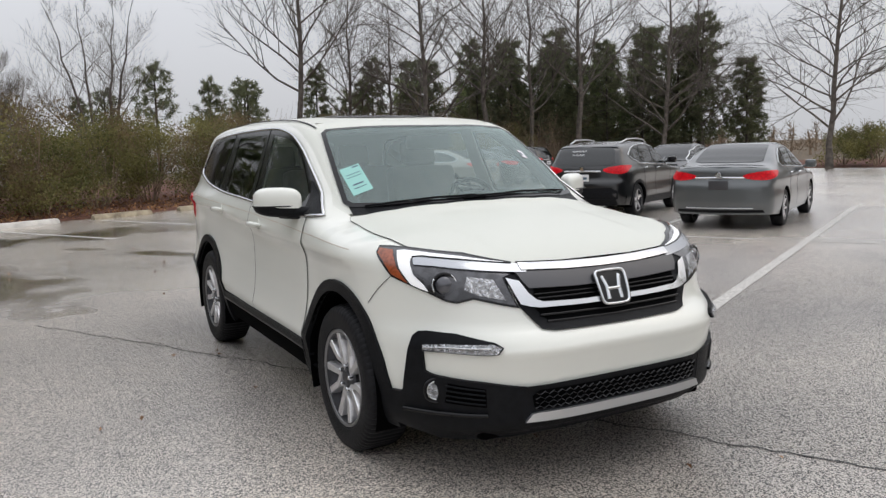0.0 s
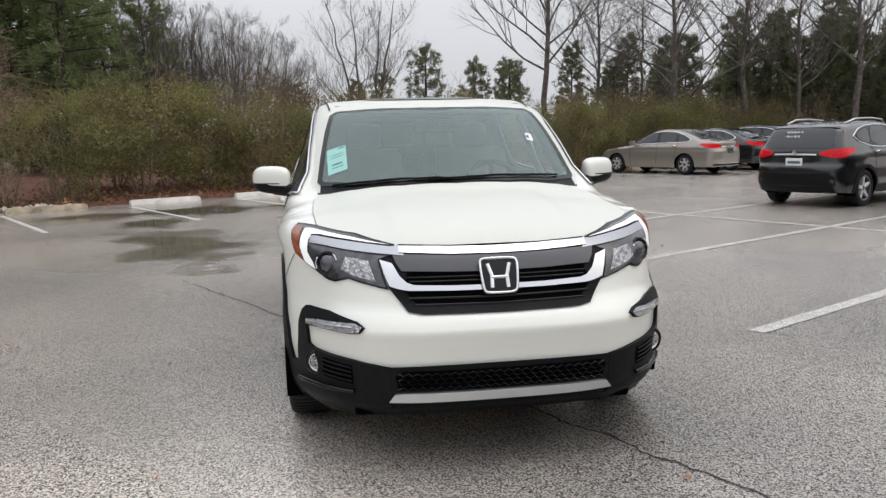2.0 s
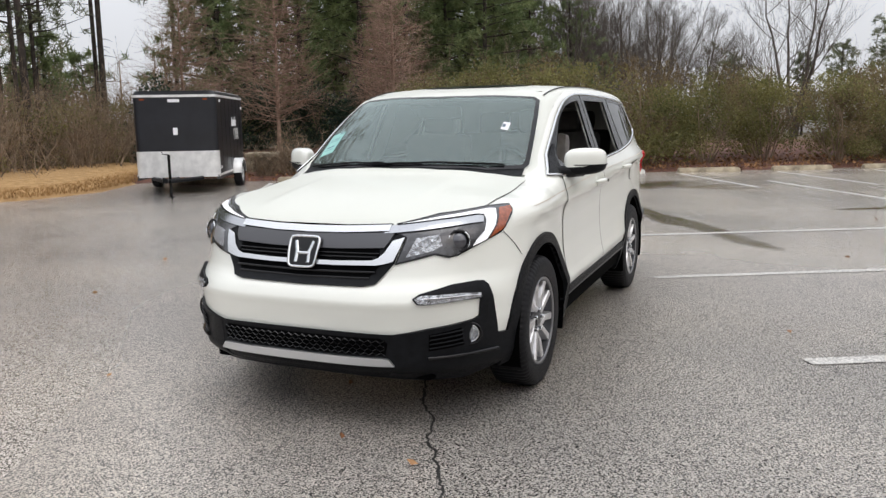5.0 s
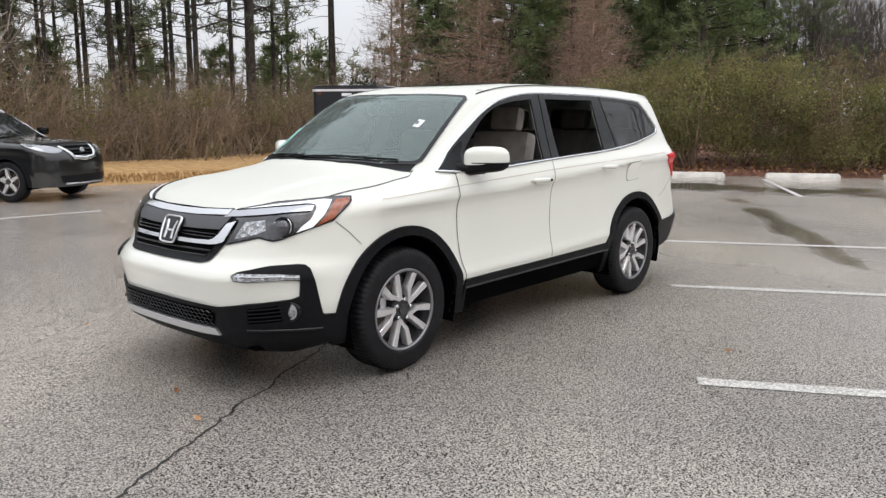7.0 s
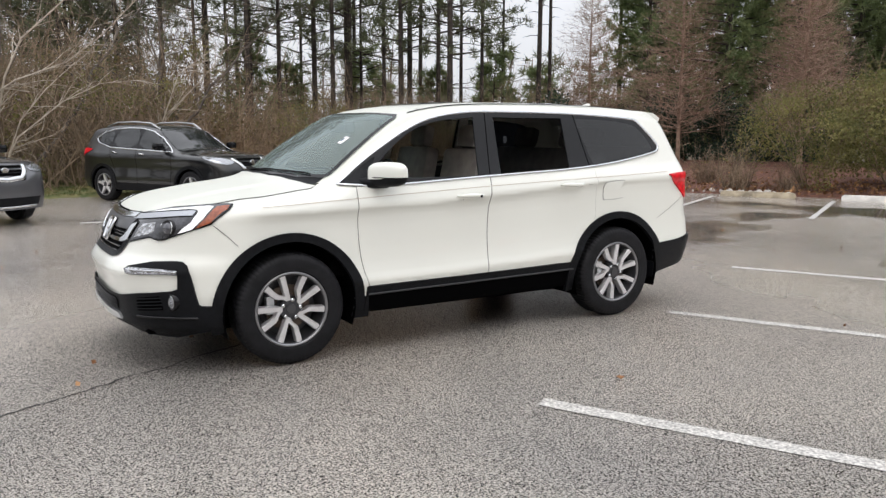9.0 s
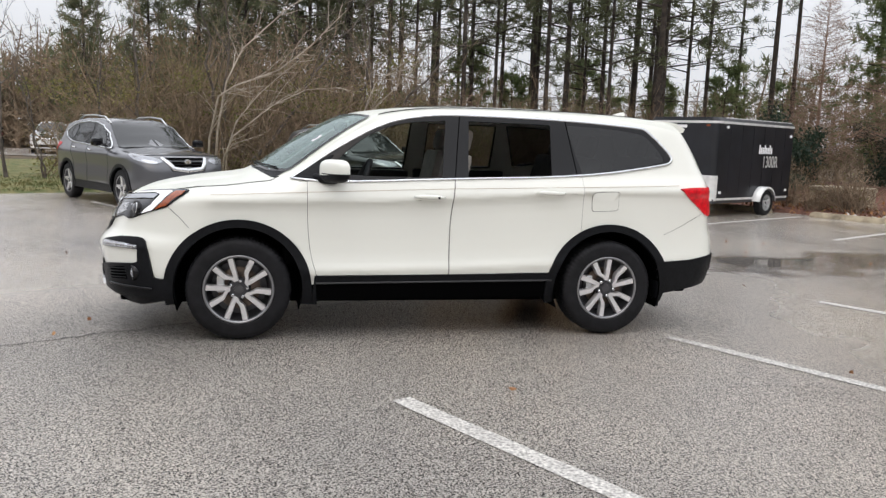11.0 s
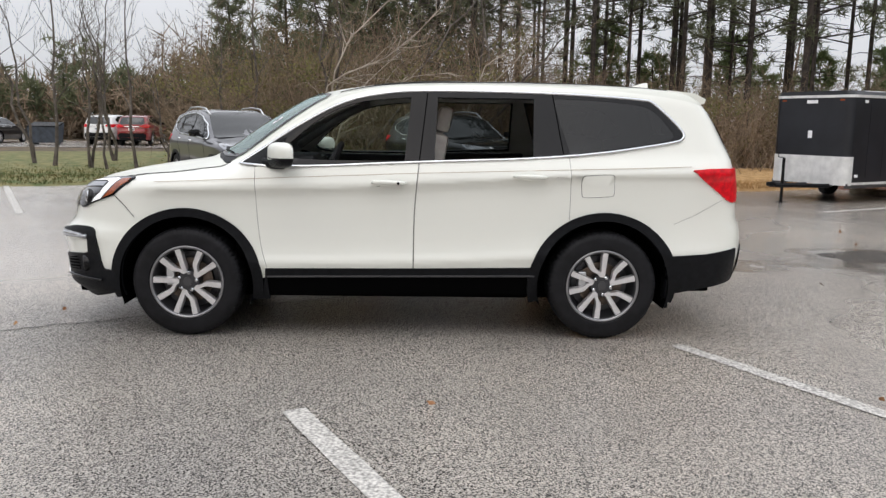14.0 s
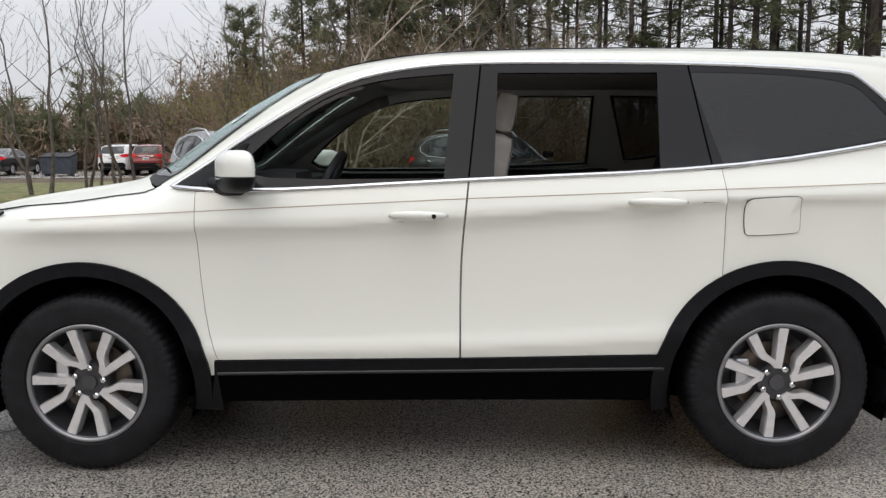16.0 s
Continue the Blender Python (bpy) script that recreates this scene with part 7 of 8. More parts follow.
def cypress(name, seed, h, label):
    rng = random.Random(seed)
    e = empty(name, pose(0, 0, 0), label, "tree")
    tm, cm = Mesh(), Mesh()
    tm.tube([(0, 0, -0.1), (0, 0, 0.3), (0.03, 0.02, h * 0.5), (0, 0, h)], [0.13, 0.085, 0.05, 0.01], 9, caps=False)
    for i in range(210):
        f = 0.15 + 0.84 * (i + rng.random()) / 210
        a = i * 2.4 + rng.uniform(-0.5, 0.5)
        L = (h * 0.29) * (1.02 - f) ** 0.8 * rng.uniform(0.55, 1.15) + 0.2
        d = Vector((math.cos(a), math.sin(a), rng.uniform(0.0, 0.35))).normalized()
        grow_limb(cm, rng, Vector((0, 0, h * f)), d, L, 0.014 * (1.1 - f) + 0.006, 1, 4, 0.55, 0.10, (12,), 0.16)
    tm.ob("trunk", RED_BARK, e, "straight reddish trunk", smooth=True)
    cm.ob("crown", RED_BARK, e, "fine bare reddish twigs")
    return e


def plant(protos, places, group, sway=8):
    """Set copies of the first-made plants at (x, y, z, size); the originals take the first places."""
    rng = random.Random(len(places) * 7 + len(group))
    for i, (x, y, z, s) in enumerate(places):
        pr = protos[i % len(protos)]
        m = pose(x, y, z, 0, 0, rng.uniform(0, 360))
        sc = Matrix.Diagonal((s * rng.uniform(0.94, 1.06), s * rng.uniform(0.94, 1.06), s, 1))
        if i < len(protos):
            pr.matrix_world = m @ sc
            tagged(pr, group=group)
        else:
            o = copy_thing(pr, m)
            o.scale = (s * rng.uniform(0.9, 1.1), s * rng.uniform(0.9, 1.1), s)
            tagged(o, group=group)


# pine stand to the north, trunks standing free over brush
pines = [pine("pine_tree", 11 + i, 17 + i, 0.095 + 0.011 * i, "tall pine with a dark bare trunk and sparse needle clusters", first=0.26 + 0.05 * i, limbs=34, tufts=6, dead=14) for i in range(4)]
P_XY = [(-0.2, 24.1), (3.8, 27.5), (6.4, 24.8), (9.5, 30.1), (11.7, 31.4), (9.8, 24.6), (13.0, 26.4), (15.9, 29.4), (13.6, 22.7), (16.7, 24.2), (20.9, 28.6), (24.1, 28.8), (12.9, 20.6), (17.3, 26.9), (14.8, 33.5), (18.5, 33.0), (13.8, 30.5), (11.0, 25.6), (7.0, 33.0), (10.4, 28.0), (4.6, 25.6), (2.0, 26.6), (6.0, 38.0), (10.2, 39.0), (13.2, 37.0), (16.4, 38.0), (3.0, 37.0), (19.2, 36.5), (2.7, 33.1), (3.2, 29.0), (5.4, 34.8), (6.3, 30.6), (7.6, 28.3), (8.1, 26.2), (12.2, 28.6), (19.3, 23.5), (10.9, 20.9), (11.9, 19.0), (26.5, 26.0), (1.0, 31.0), (-2.5, 30.0), (8.8, 36.0)]
plant(pines, [(x, y, -0.05, 0.85 + 0.3 * ((i * 37) % 10) / 10) for i, (x, y) in enumerate(P_XY)], "pines of the northern stand")
# dense young pines behind the mulch bed
green = [pine("pine_tree", 31 + i, 11 + i, 0.13, "bushy green pine with needles almost to the ground", first=0.06, limbs=74, reach=0.25, tufts=11, blades=22, size=0.34, width=0.022, dead=0, needles=GREEN_NEEDLES) for i in range(3)]
G_XY = [(27.5, 20.2), (30.4, 19.2), (33.1, 15.8), (29.0, 14.6), (35.3, 10.4), (31.5, 11.0), (26.0, 23.0), (34.0, 20.0), (37.0, 14.5), (24.5, 17.5), (38.5, 9.0), (28.0, 10.2), (36.0, 18.0), (26.5, 15.5), (30.5, 16.5), (25.5, 20.5), (23.6, 21.0), (27.8, 17.6), (29.5, 12.6), (33.5, 13.2), (36.5, 12.0)]
plant(green, [(x, y, 0.1, 0.85 + 0.35 * ((i * 53) % 10) / 10) for i, (x, y) in enumerate(G_XY)], "dense young pines")
# low young pines under the northern stand
low = [pine("young_pine", 41 + i, 5.2 + i, 0.07, "low bushy young pine under the tall stand", first=0.08, limbs=40, reach=0.26, tufts=8, blades=14, size=0.42, width=0.028, dead=0, needles=GREEN_NEEDLES) for i in range(2)]
plant(low, [(x, y, -0.05, 0.75 + 0.3 * ((i * 29) % 10) / 10) for i, (x, y) in enumerate([(5.0, 33.5), (8.2, 31.0), (11.2, 33.5), (14.4, 31.8), (16.8, 28.5), (19.5, 27.5), (21.5, 31.0), (24.5, 30.0), (2.0, 32.5), (17.5, 35.5), (33.0, -24.0), (30.8, -28.0), (35.5, -22.0), (33.8, -29.5), (29.5, -31.5), (36.5, -18.5)])], "young pines under the stand")
# pines and far pines to the east and south-east
plant([pine("pine_tree", 53, 10.5, 0.2, "far broad-topped pine on a bare trunk", first=0.5, limbs=26, reach=0.33, tufts=7, blades=14, size=0.55, width=0.045), pine("pine_tree", 54, 9.5, 0.2, "far dark pine with a rounded crown", first=0.38, limbs=30, reach=0.28, tufts=7, blades=14, size=0.55, width=0.045)],
      [(64, -9.2, 0, 0.86), (62, -13.2, 0, 0.80), (67.3, -17.3, 0, 0.78), (55, -22.4, 0, 0.66), (61, -16.0, 0, 0.7), (60, 2, 0, 0.6), (70, -6, 0, 0.7)], "far pines over the hedge")
plant([pine("pine_tree", 51, 12, 0.16, "broad dark pine with a bare lower trunk", first=0.30, limbs=52, reach=0.24, tufts=11, blades=18, size=0.5, width=0.03), pine("pine_tree", 52, 13, 0.17, "tall dark pine with a ragged crown", first=0.16, limbs=62, reach=0.2, tufts=10, blades=18, size=0.5, width=0.03)],
      [(32.3, -22.7, 0, 0.52), (30.0, -25.5, 0, 0.50), (33.5, -27.0, 0, 0.60), (27.0, -31.5, 0, 0.66), (29.0, -33.0, 0, 0.68), (30.5, -30.5, 0, 0.62), (37.0, -20.0, 0, 0.56), (36.0, -24.5, 0, 0.60), (28.5, -28.8, 0, 0.48), (31.8, -20.2, 0, 0.45), (34.5, -31, 0, 0.66), (45, -16, 0, 0.55), (41, -21, 0, 0.6), (58, -3, 0, 0.45), (31.0, -23.6, 0, 0.5), (29.6, -27.2, 0, 0.52), (32.2, -25.4, 0, 0.58), (27.4, -30.2, 0, 0.6), (33.0, -21.4, 0, 0.5), (35.0, -27.5, 0, 0.66), (31.5, -32.0, 0, 0.7), (38.0, -23.5, 0, 0.62), (34.5, -17.6, 0, 0.42), (36.5, -15.5, 0, 0.42), (25.2, -33.2, 0, 0.5), (26.2, -34.6, 0, 0.42), (39.0, -27.0, 0, 0.7), (40.5, -18.0, 0, 0.55)], "scattered dark pines")
# bare broadleaf trees
bt = [bare_tree("bare_tree", 71, 15, 0.19, GREY_BARK, "tall leafless tree with spreading grey branches", limbs=28, kids=(8, 8)),
      bare_tree("bare_tree", 72, 14, 0.16, GREY_BARK, "leafless tree dense with fine level twigs", limbs=38, start=0.14, spread=0.5, lift=0.0, kids=(8, 7), reach=0.34)]
plant(bt, [(31.5, -10.2, 0, 0.95), (28.9, -15.6, 0, 0.95), (30.0, -19.5, 0, 0.85), (19.6, -32.4, 0, 0.92), (27.7, -23.9, 0, 0.85), (25.6, -27.6, 0, 0.85), (33.5, -13.5, 0, 0.72), (26.5, -31.2, 0, 0.8), (29.0, -21.8, 0, 0.7), (34.0, -16.0, 0, 0.7)], "bare broadleaf trees")
plant([bare_tree("bare_tree", 73, 10, 0.12, GREY_BARK, "leafless many-stemmed tree with a rounded crown", limbs=30, start=0.16, stems=4, kids=(8, 8), lift=0.3), bare_tree("bare_tree", 74, 9, 0.11, GREY_BARK, "leafless many-stemmed tree with fine upright twigs", limbs=30, start=0.16, stems=3, kids=(8, 8), lift=0.32)],
      [(39.7, -2.4, 0, 0.92), (44.0, 3.0, 0, 0.80), (46.5, 5.0, 0, 0.86), (41.0, 6.8, 0, 0.78), (43.0, 9.5, 0, 0.86), (48.0, 8.0, 0, 0.9), (39.0, 11.5, 0, 0.85), (50.0, 2.0, 0, 0.7), (45.0, 12.5, 0, 0.95), (37.0, 4.6, 0, 0.72), (36.0, 8.4, 0, 0.8), (47.0, 10.4, 0, 1.0), (42.0, 5.2, 0, 0.85), (49.5, 6.0, 0, 0.95), (38.0, 9.6, 0, 0.82), (51.0, 12.0, 0, 1.1), (44.5, 7.4, 0, 0.9)], "rounded bare trees beyond the hedge")
# conifers without needles in the mulch bed
cyp = [cypress("bald_cypress", 81, 7.6, "leafless reddish cone-shaped cypress"), cypress("bald_cypress", 82, 7.0, "leafless reddish cone-shaped cypress")]
plant(cyp, [(19.3, 15.1, 0.3, 1.0), (20.6, 11.0, 0.4, 1.0), (17.2, 17.6, 0.2, 0.85), (24.2, 13.2, 0.3, 0.9)], "cypresses in the mulch bed")
# dark evergreen shrubs
ev = [shrub("evergreen_shrub", 91 + i, 2.6, 2.6, DARK_LEAF, "dark glossy evergreen shrub in the mulch bed", lumps=20, per=200, size=0.11, stems=5, base=0.05) for i in range(2)]
plant(ev, [(19.8, 17.0, 0.25, 1.0), (21.6, 14.6, 0.3, 1.0), (22.8, 12.2, 0.35, 0.95), (21.2, 16.3, 0.25, 1.05), (23.2, 14.2, 0.3, 1.0), (14.6, 16.2, 0.1, 1.0), (16.2, 17.6, 0.1, 0.95), (23.4, 9.6, 0.4, 0.8)], "dark evergreen shrubs")
# privet hedge behind the wheel stops
hd = [shrub("hedge_shrub", 101 + i, 3.0, 3.1, OLIVE_LEAF, "olive-green and russet hedge shrub behind the wheel stops", lumps=30, per=300, size=0.075, leaves2=BROWN_LEAF, share=0.12 + 0.09 * i) for i in range(4)]
H = []
for i in range(17):
    u = -0.6 + 1.95 * i
    H.append((*lot(u, 17.9 + 0.35 * ((i * 7) % 3))[:2], 0.04, (0.90 if u < 6 else 0.82) + 0.14 * ((i * 29) % 10) / 10))
for i in range(12):
    u = 1.2 + 2.9 * i
    H.append((*lot(u, 20.3 + 0.5 * (i % 2))[:2], 0.1, (0.95 if u < 6 else 0.84) + 0.14 * ((i * 17) % 10) / 10))
plant(hd, H, "hedge behind the wheel stops")
plant([shrub("green_bush", 121, 1.6, 2.8, OLIVE_LEAF, "low rounded green bush on the mulch", lumps=22, per=200, size=0.09)], [(18.6, -34.6, 0.2, 1.15), (20.6, -34.9, 0.2, 1.0)], "green bushes at the far end")
# leafless stick shrubs at the edge of the bed
sk = [thicket("stick_shrub", 131 + i, 1.25, 0.5, "pale leafless stick shrub in the mulch", stems=34, leaf=24, green=12) for i in range(2)]
plant(sk, [(*lot(-4.6, 17.4)[:2], 0.05, 1.25), (*lot(-2.2, 17.2)[:2], 0.05, 1.3), (*lot(-6.3, 17.8)[:2], 0.05, 1.1), (*lot(-3.3, 18.6)[:2], 0.1, 1.0), (*lot(-1.0, 17.3)[:2], 0.05, 0.7), (*lot(-5.4, 17.1)[:2], 0.05, 0.8), (*lot(-4.9, 18.1)[:2], 0.05, 1.0)], "stick shrubs")
# brush along the northern edge
th = [thicket("brush", 141 + i, 3.6, 3.4, "tangled brown winter brush with vines", stems=76, leaf=700, green=1100) for i in range(4)]
T = []
for i in range(15):
    x = -5.6 + 1.55 * i
    y = 17.4 + 0.6 * ((i * 5) % 3) - (0.9 if x > 7 else 0) * 0
    T.append((x, y, 0.0, (1.25 if x < 3 else 0.92) * (0.9 + 0.25 * ((i * 13) % 7) / 7)))
for i in range(13):
    x = -5 + 2.3 * i
    T.append((x, 21.2 + 0.7 * (i % 3), 0.0, (1.75 if x < 4 else 1.05) * (0.9 + 0.2 * ((i * 11) % 7) / 7)))
for i in range(8):
    T.append((25 + 1.4 * i, 16.5 - 2.6 * i + (i % 2), 0.1, 0.7))
for i in range(22):
    T.append((28.5 + 1.7 * (i % 7) + 0.6 * (i // 7), -14.5 - 2.6 * (i // 2) * 0.72 - 1.3 * (i % 3), 0.0, 0.9 + 0.35 * ((i * 19) % 7) / 7))
plant(th, T, "brush along the woods")
# saplings on the grass
sp_ = [bare_tree("sapling", 151 + i, 6.0, 0.05, GREY_BARK, "thin leafless sapling on the verge", limbs=10, start=0.25, kids=(3, 3), lift=0.35, reach=0.3, stems=1 + i) for i in range(2)]
plant(sp_, [(-10.4, 16.6, 0, 1.1), (-9.2, 16.2, 0, 0.9), (-7.7, 15.6, 0, 1.0), (-6.9, 16.0, 0, 0.6), (-8.4, 15.4, 0, 0.8), (-11.6, 18, 0, 1.0), (-5.7, 16.4, 0, 0.9), (-10.0, 20, 0, 1.0), (-4.6, 17.0, 0, 1.1), (-2.6, 17.2, 0, 1.1), (1.6, 17.8, 0, 1.1), (-13.5, 17, 0, 1.0)], "saplings on the verge")
# leaning pale boughs over the brush
lb = [bare_tree("leaning_tree", 161, 8.0, 0.07, GREY_BARK, "pale leafless tree leaning over the brush", limbs=11, start=0.3, kids=(3, 4), lift=0.15, reach=0.32)]
plant(lb, [(-2.0, 16.6, 0, 1.0), (0.6, 17.2, 0, 0.9), (2.5, 17.0, 0, 1.0), (22.8, 16.6, 0.2, 0.9), (24.6, 11.4, 0.2, 0.9)], "leaning pale trees")
for i, o in enumerate([q for q in scene.objects if q.name.split(".")[0] == "leaning_tree"]):
    o.rotation_euler = (radians((-22, 14, -30, 28, 24)[i % 5]), radians((34, 40, 28, -32, 30)[i % 5]), o.rotation_euler.z * 0 + 0.4 * i)
# pale boughs that hang out of the brush
def bough(pts, r, seed):
    rng = random.Random(seed)
    e = empty("bent_sapling", pose(0, 0, 0), "pale leafless sapling bent out of the brush", "tree", "bent pale saplings")
    base = Vector(pts[0])
    foot = Vector((base.x - 0.35, base.y + 0.9, 0.0))
    line = [foot, foot.lerp(base, 0.5) + Vector((-0.08, 0, 0.1))] + [Vector((p[0], p[1] + 0.12 * i, p[2])) for i, p in enumerate(pts)]
    tm, cm = Mesh(), Mesh()
    n = len(line)
    tm.tube(line, [r * (1 - 0.75 * i / (n - 1)) for i in range(n)], 6, caps=False)
    for i in range(2, n):
        for k in range(4):
            p = line[i - 1].lerp(line[i], rng.random())
            d = ((line[i] - line[i - 1]).normalized() + rnd_dir(rng) * 0.7).normalized()
            grow_limb(cm, rng, p, d, rng.uniform(0.4, 1.1), r * 0.35, 1, 4, 0.6, 0.1, (3,), 0.2)
    tm.ob("trunk", PALE_BARK, e, "thin pale bent trunk", smooth=True)
    cm.ob("crown", PALE_BARK, e)


for i, (pts, r) in enumerate((
        ([(-2.26, 15.0, 2.74), (-1.87, 15.0, 3.6), (-0.73, 15.0, 4.72), (0.1, 15.0, 5.3)], 0.036),
        ([(-2.46, 15.0, 2.36), (-2.05, 15.0, 2.66), (-0.95, 15.0, 3.12), (-0.12, 15.0, 3.8), (0.85, 15.0, 4.83)], 0.033),
        ([(-2.01, 15.0, 1.75), (-1.44, 15.0, 2.47), (-0.76, 15.0, 3.12)], 0.028),
        ([(-2.09, 15.0, 1.36), (-1.09, 15.0, 2.2), (-0.22, 15.0, 2.65), (0.77, 15.0, 2.77)], 0.027),
        ([(1.23, 15.4, 1.82), (1.68, 15.4, 2.96), (2.88, 15.4, 3.83)], 0.027),
        ([(1.29, 15.2, 1.92), (2.15, 15.2, 2.77), (2.77, 15.2, 3.42)], 0.024))):
    bough(pts, r, 300 + i)
# dark pines behind the brush in the north-west
plant([pine("pine_tree", 171, 10, 0.14, "dark green pine behind the brush", first=0.12, limbs=60, reach=0.2, tufts=9, size=0.46)], [(-9.5, 34, 0, 0.8), (-6.2, 30.6, 0, 0.9), (-4, 28, 0, 0.95), (-2.0, 26.5, 0, 1.0), (0.5, 28.5, 0, 1.0), (-3.2, 32.5, 0, 1.1), (-1.0, 30.0, 0, 1.15), (1.8, 25.6, 0, 0.9)], "dark pines behind the brush")


def far_woods():
    """Distant winter woods all round, one tangled mass; the southern part is unseen."""
    rng = random.Random(5)
    st, lf = Mesh(), Mesh()
    for i in range(330):
        a = 2 * math.pi * (i + rng.random()) / 330
        r = rng.uniform(58, 105)
        x, y = 6 + r * math.cos(a), -2 + r * math.sin(a)
        if -60 < x < -6 and 20 < y < 48:
            continue
        h = rng.uniform(5, 10) * (1.0 if y > 20 else 0.85)
        if -70 < math.degrees(math.atan2(y + 2, x - 6)) < -48:
            h *= 0.45
        elif -20 < math.degrees(math.atan2(y + 2, x - 6)) < 1:
            h *= 0.62
        st.tube([(x, y, -0.2), (x + rng.uniform(-0.3, 0.3), y, h * 0.55), (x + rng.uniform(-0.5, 0.5), y + rng.uniform(-0.5, 0.5), h)], [0.16, 0.10, 0.02], 5, caps=False)
        for k in range(18):
            f = rng.uniform(0.2, 0.95)
            d = rnd_dir(rng)
            d.z = abs(d.z) * 0.8 + 0.2
            p = Vector((x, y, h * f))
            q = p + d * h * 0.28 * (1.15 - f)
            st.tube([p, p.lerp(q, 0.5) + rnd_dir(rng) * 0.15, q], [0.05, 0.03, 0.01], 3, caps=False)
            for _ in range(3):
                w_ = p.lerp(q, rng.uniform(0.4, 1))
                st.tube([w_, w_ + rnd_dir(rng) * 0.9], [0.02, 0.008], 3, caps=False)
        if rng.random() < 0.42:
            for k in range(26):
                tuft(lf, rng, Vector((x + rng.uniform(-1.4, 1.4), y + rng.uniform(-1.4, 1.4), h * rng.uniform(0.3, 1.0))), Vector((0, 0, 1)), 0.9, 14, 0.06)
        for k in range(9):
            tuft(st, rng, Vector((x + rng.uniform(-3, 3), y + rng.uniform(-3, 3), rng.uniform(0.1, 1.9))), Vector((0, 0, 1)), 1.1, 12, 0.035)
    # a brown belt behind the far car park, and unseen southern woods added to darken reflections
    for i in range(330):
        if i < 170:
            x, y = rng.uniform(-62, -3), rng.uniform(49, 60)
            h, few = (rng.uniform(3.4, 5.4) if x < -19 else rng.uniform(5, 8.5)), 10
        else:
            a = radians(rng.uniform(160, 292))
            r = rng.uniform(40, 56)
            x, y, h, few = 4 + r * math.cos(a), -6 + r * math.sin(a), rng.uniform(9, 14), 8
            if y > -34 and x > 10:
                continue
        st.tube([(x, y, -0.2), (x + rng.uniform(-0.3, 0.3), y, h * 0.55), (x + rng.uniform(-0.5, 0.5), y, h)], [0.13, 0.08, 0.02], 5, caps=False)
        for k in range(few):
            p = Vector((x, y, h * rng.uniform(0.3, 0.95)))
            q = p + Vector((rng.uniform(-1, 1), rng.uniform(-1, 1), rng.uniform(0.2, 1))) * h * 0.2
            st.tube([p, q], [0.045, 0.01], 3, caps=False)
        for k in range(16):
            tuft(st, rng, Vector((x + rng.uniform(-2.4, 2.4), y + rng.uniform(-2, 2), h * rng.uniform(0.0, 0.8))), Vector((0, 0, 1)), 1.2, 14, 0.045)
        if rng.random() < (0.35 if i < 170 else 0.7):
            for k in range(14):
                tuft(lf, rng, Vector((x + rng.uniform(-1.8, 1.8), y + rng.uniform(-1.4, 1.4), h * rng.uniform(0.35, 1.0))), Vector((0, 0, 1)), 1.3, 14, 0.08)
    w1 = tagged(st.ob("far_woods", TWIG, None), "distant leafless winter woods, with an unseen southern belt added", "woods", kind="stuff")
    w2 = tagged(lf.ob("far_pines", NEEDLES, None), "distant dark pine crowns, the southern ones unseen and added", "woods", kind="stuff")


far_woods()

# ---------- low building beyond the hedge ----------
WALL_PALE = mat("pale_metal_cladding", (0.55, 0.54, 0.52), 0.6, vary=0.1, scale=1.5)
ROOF_PALE = mat("pale_roof", (0.50, 0.50, 0.51), 0.5, vary=0.1, scale=1.5)
bl = empty("warehouse", pose(76, -13, 0, 0, 0, -62), "low pale warehouse seen over the hedge", "building")
Mesh().box((0, 0, 1.6), (34, 12, 3.2)).ob("wall", WALL_PALE, bl)
Mesh().add([(-17.4, -6.4, 3.2), (17.4, -6.4, 3.2), (17.4, 6.4, 3.2), (-17.4, 6.4, 3.2), (-17.4, 0, 4.4), (17.4, 0, 4.4)], [(0, 1, 5, 4), (3, 4, 5, 2), (0, 4, 3), (1, 2, 5), (0, 3, 2, 1)]).ob("roof", ROOF_PALE, bl)

# ---------- small things at the edge of the bed ----------
rng = random.Random(77)
ROCK = mat("white_rock", (0.48, 0.45, 0.41), 0.8, vary=0.2, scale=8, bump=0.4, bump_scale=20)
rock0 = None
for i in range(44):
    u, v = rng.uniform(-4.6, -0.8), 16.5 + abs(rng.gauss(0.15, 0.18))
    p = lot(u, v)
    s = rng.uniform(0.3, 0.95)
    m = pose(p.x, p.y, 0.05, rng.uniform(0, 360), rng.uniform(0, 360), rng.uniform(0, 360))
    if rock0 is None:
        b = bmesh.new()
        bmesh.ops.create_icosphere(b, subdivisions=2, radius=0.085)
        for q in b.verts:
            q.co *= 0.75 + 0.5 * noise.noise(q.co * 11) + 0.2
        me = bpy.data.meshes.new("rock")
        b.to_mesh(me)
        b.free()
        me.materials.append(ROCK)
        rock0 = tagged(new("rock", me), "broken pale rock on the mulch", "rock", "rocks at the edge of the bed")
        rock0.matrix_world = m
    else:
        o = copy_thing(rock0, m)
        o.scale = (s, s, s * 0.7)
p = lot(-5.4, 18.6)
drain = empty("drain_inlet", pose(p.x, p.y, 0.08, 0, 0, HEAD_U), "weathered concrete drain inlet with a slab lid", "drain")
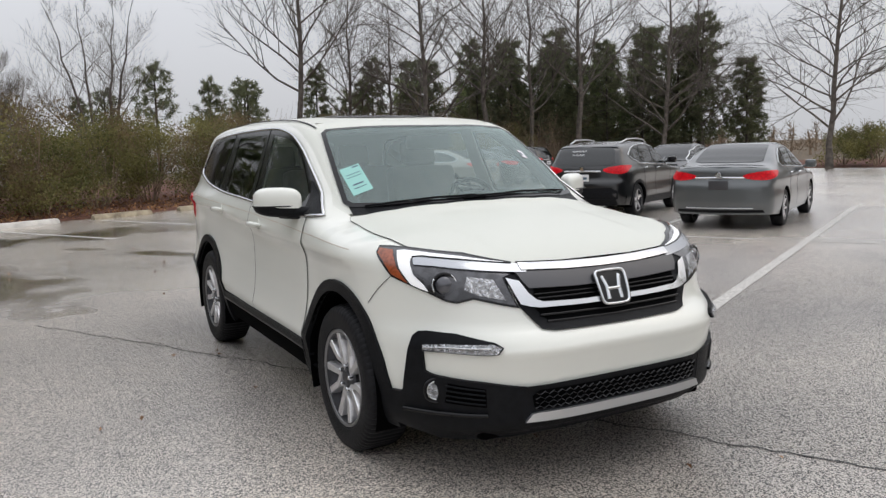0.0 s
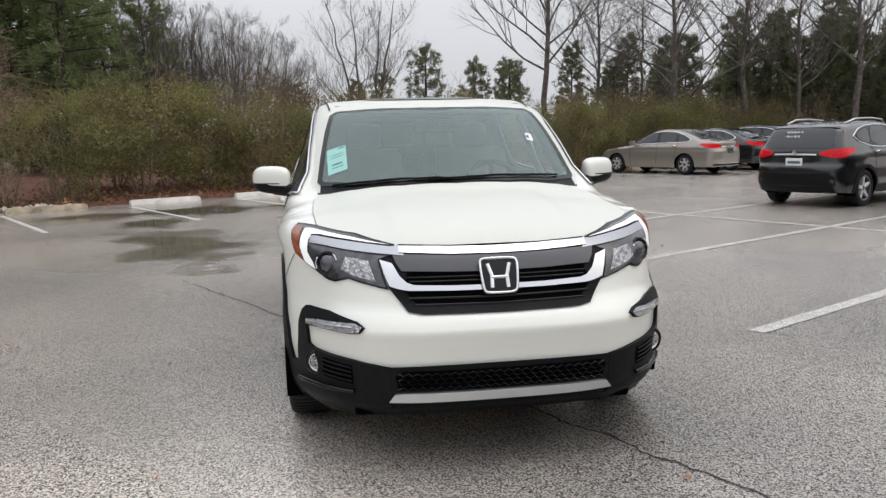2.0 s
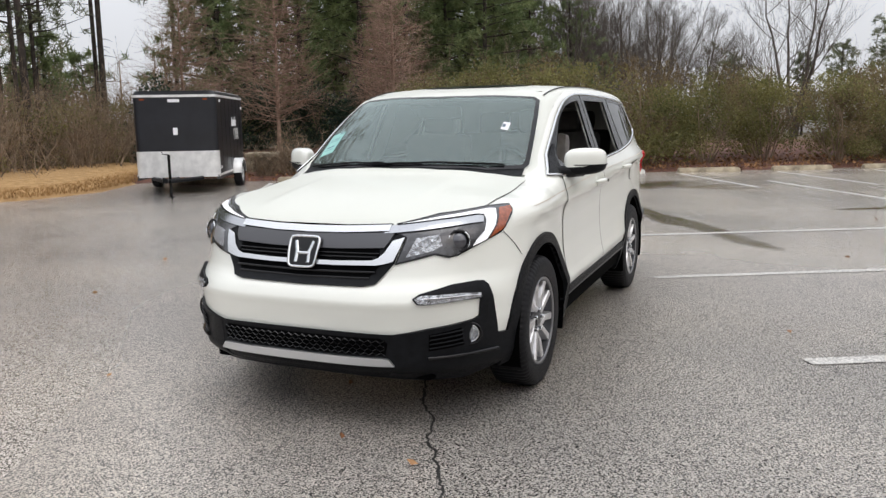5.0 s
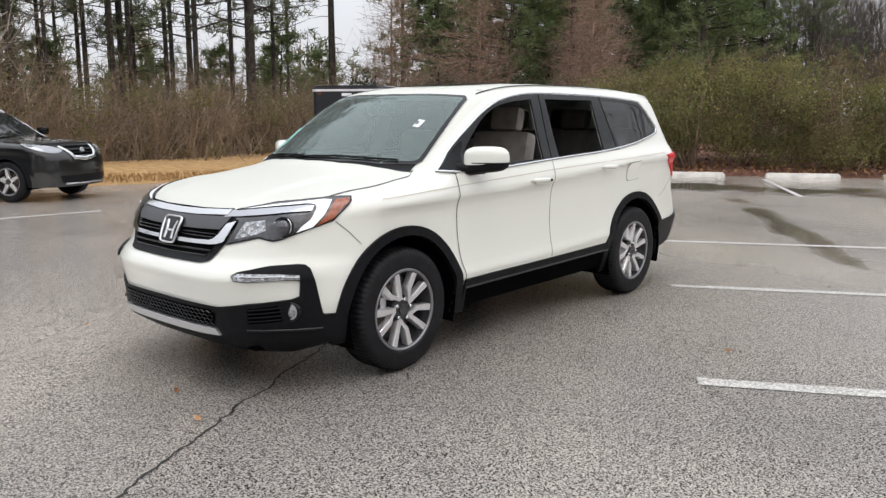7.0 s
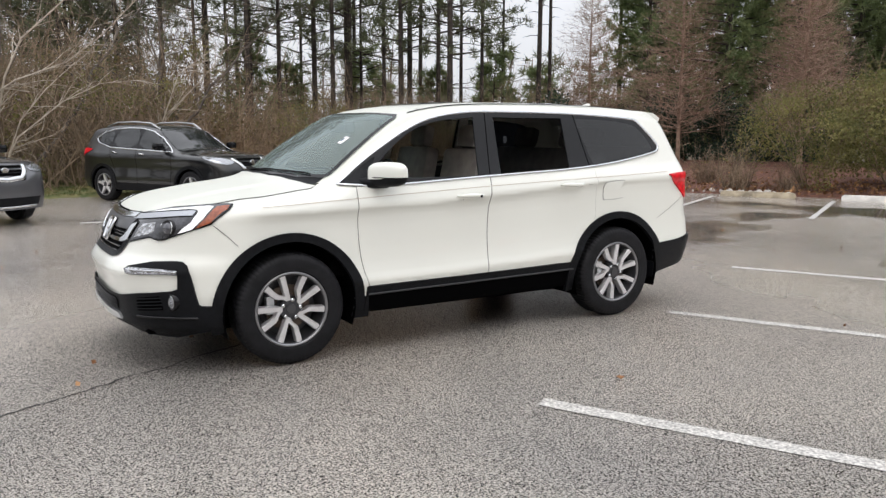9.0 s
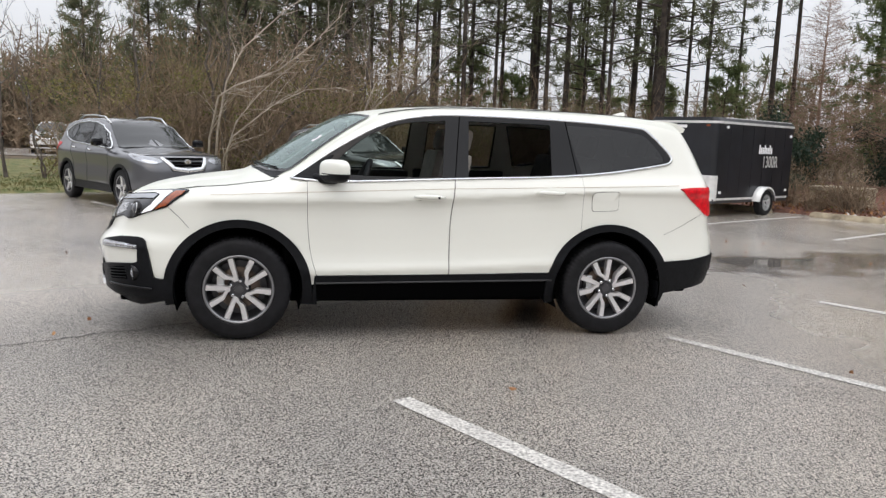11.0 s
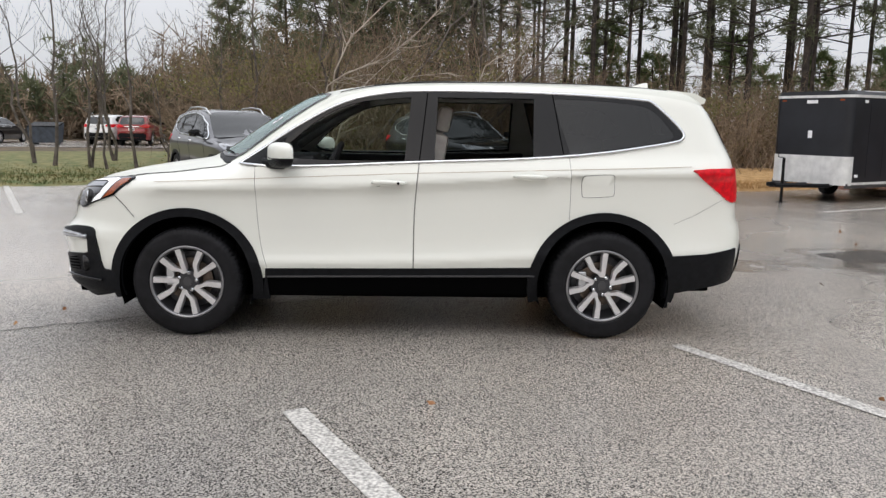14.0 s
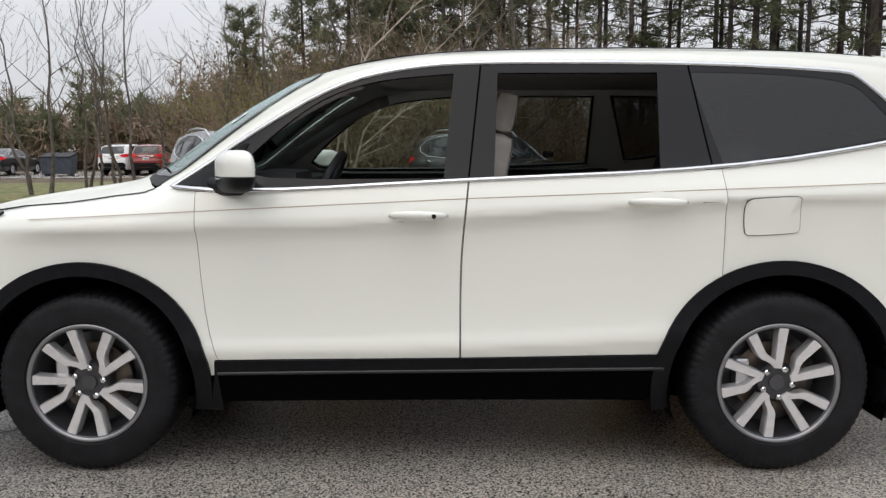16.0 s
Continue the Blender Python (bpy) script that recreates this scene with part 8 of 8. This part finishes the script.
Mesh().box((0, 0, 0.50), (1.35, 1.0, 0.12), bevel=0.02).ob("lid", CONCRETE_OLD, drain, angle=40)
for x in (-0.55, 0.55):
    Mesh().box((x, 0, 0.22), (0.2, 0.9, 0.46), bevel=0.015).ob("pier", CONCRETE_OLD, drain, angle=40)
Mesh().box((0, 0.3, 0.2), (0.9, 0.1, 0.4)).ob("back_wall", CONCRETE_OLD, drain)

# grass blades on the verges
def blades(name, xs, ys, n, material, label, h):
    r = random.Random(n)
    ms = Mesh()
    for _ in range(n):
        x = r.uniform(*xs)
        lo = np.interp(x, [q[0] for q in NORTH_EDGE[2:13]], [q[1] for q in NORTH_EDGE[2:13]])
        y = lo + 0.12 + abs(r.gauss(0, 1.0)) * ys
        c = Vector((x, y, 0.02 + 0.08 * min(1, y - lo)))
        for k in range(5):
            d = Vector((r.uniform(-0.5, 0.5), r.uniform(-0.5, 0.5), 1)) * h * r.uniform(0.5, 1.1)
            s = Vector((d.y, -d.x, 0)).normalized() * 0.008
            ms.add([c - s, c + s, c + d], [(0, 1, 2)])
    tagged(ms.ob(name, material, None), label, "grass", kind="stuff")


blades("grass", (-14, 1.0), 2.6, 9000, GRASS, "short wet green grass", 0.05)
blades("dry_grass", (0.8, 12.8), 1.6, 5000, STRAW, "short dry tan grass", 0.09)
LEAF_LITTER = mat("fallen_leaves", (0.16, 0.07, 0.03), 0.8, color2=(0.36, 0.20, 0.09), scale=3, island=0.5)
lr = random.Random(9)
lm = Mesh()
for _ in range(5200):
    u, d = lr.uniform(-8, 34), abs(lr.gauss(0, 1.0)) * 2.2
    p = lot(u, 16.55 + 0.012 * u + d)
    leaf_cloud(lm, lr, Vector((p.x, p.y, 0.07 + 0.045 * d)), (0.03, 0.03, 0.03), 1, 0.11)
for _ in range(70):
    p = Vector((lr.uniform(-7, 9), lr.uniform(-7, 6), 0.012))
    leaf_cloud(lm, lr, p, (0.01, 0.01, 0.004), 1, 0.05)
tagged(lm.ob("leaf_litter", LEAF_LITTER, None), "fallen leaves and pine straw on the bed", "leaves", kind="stuff")
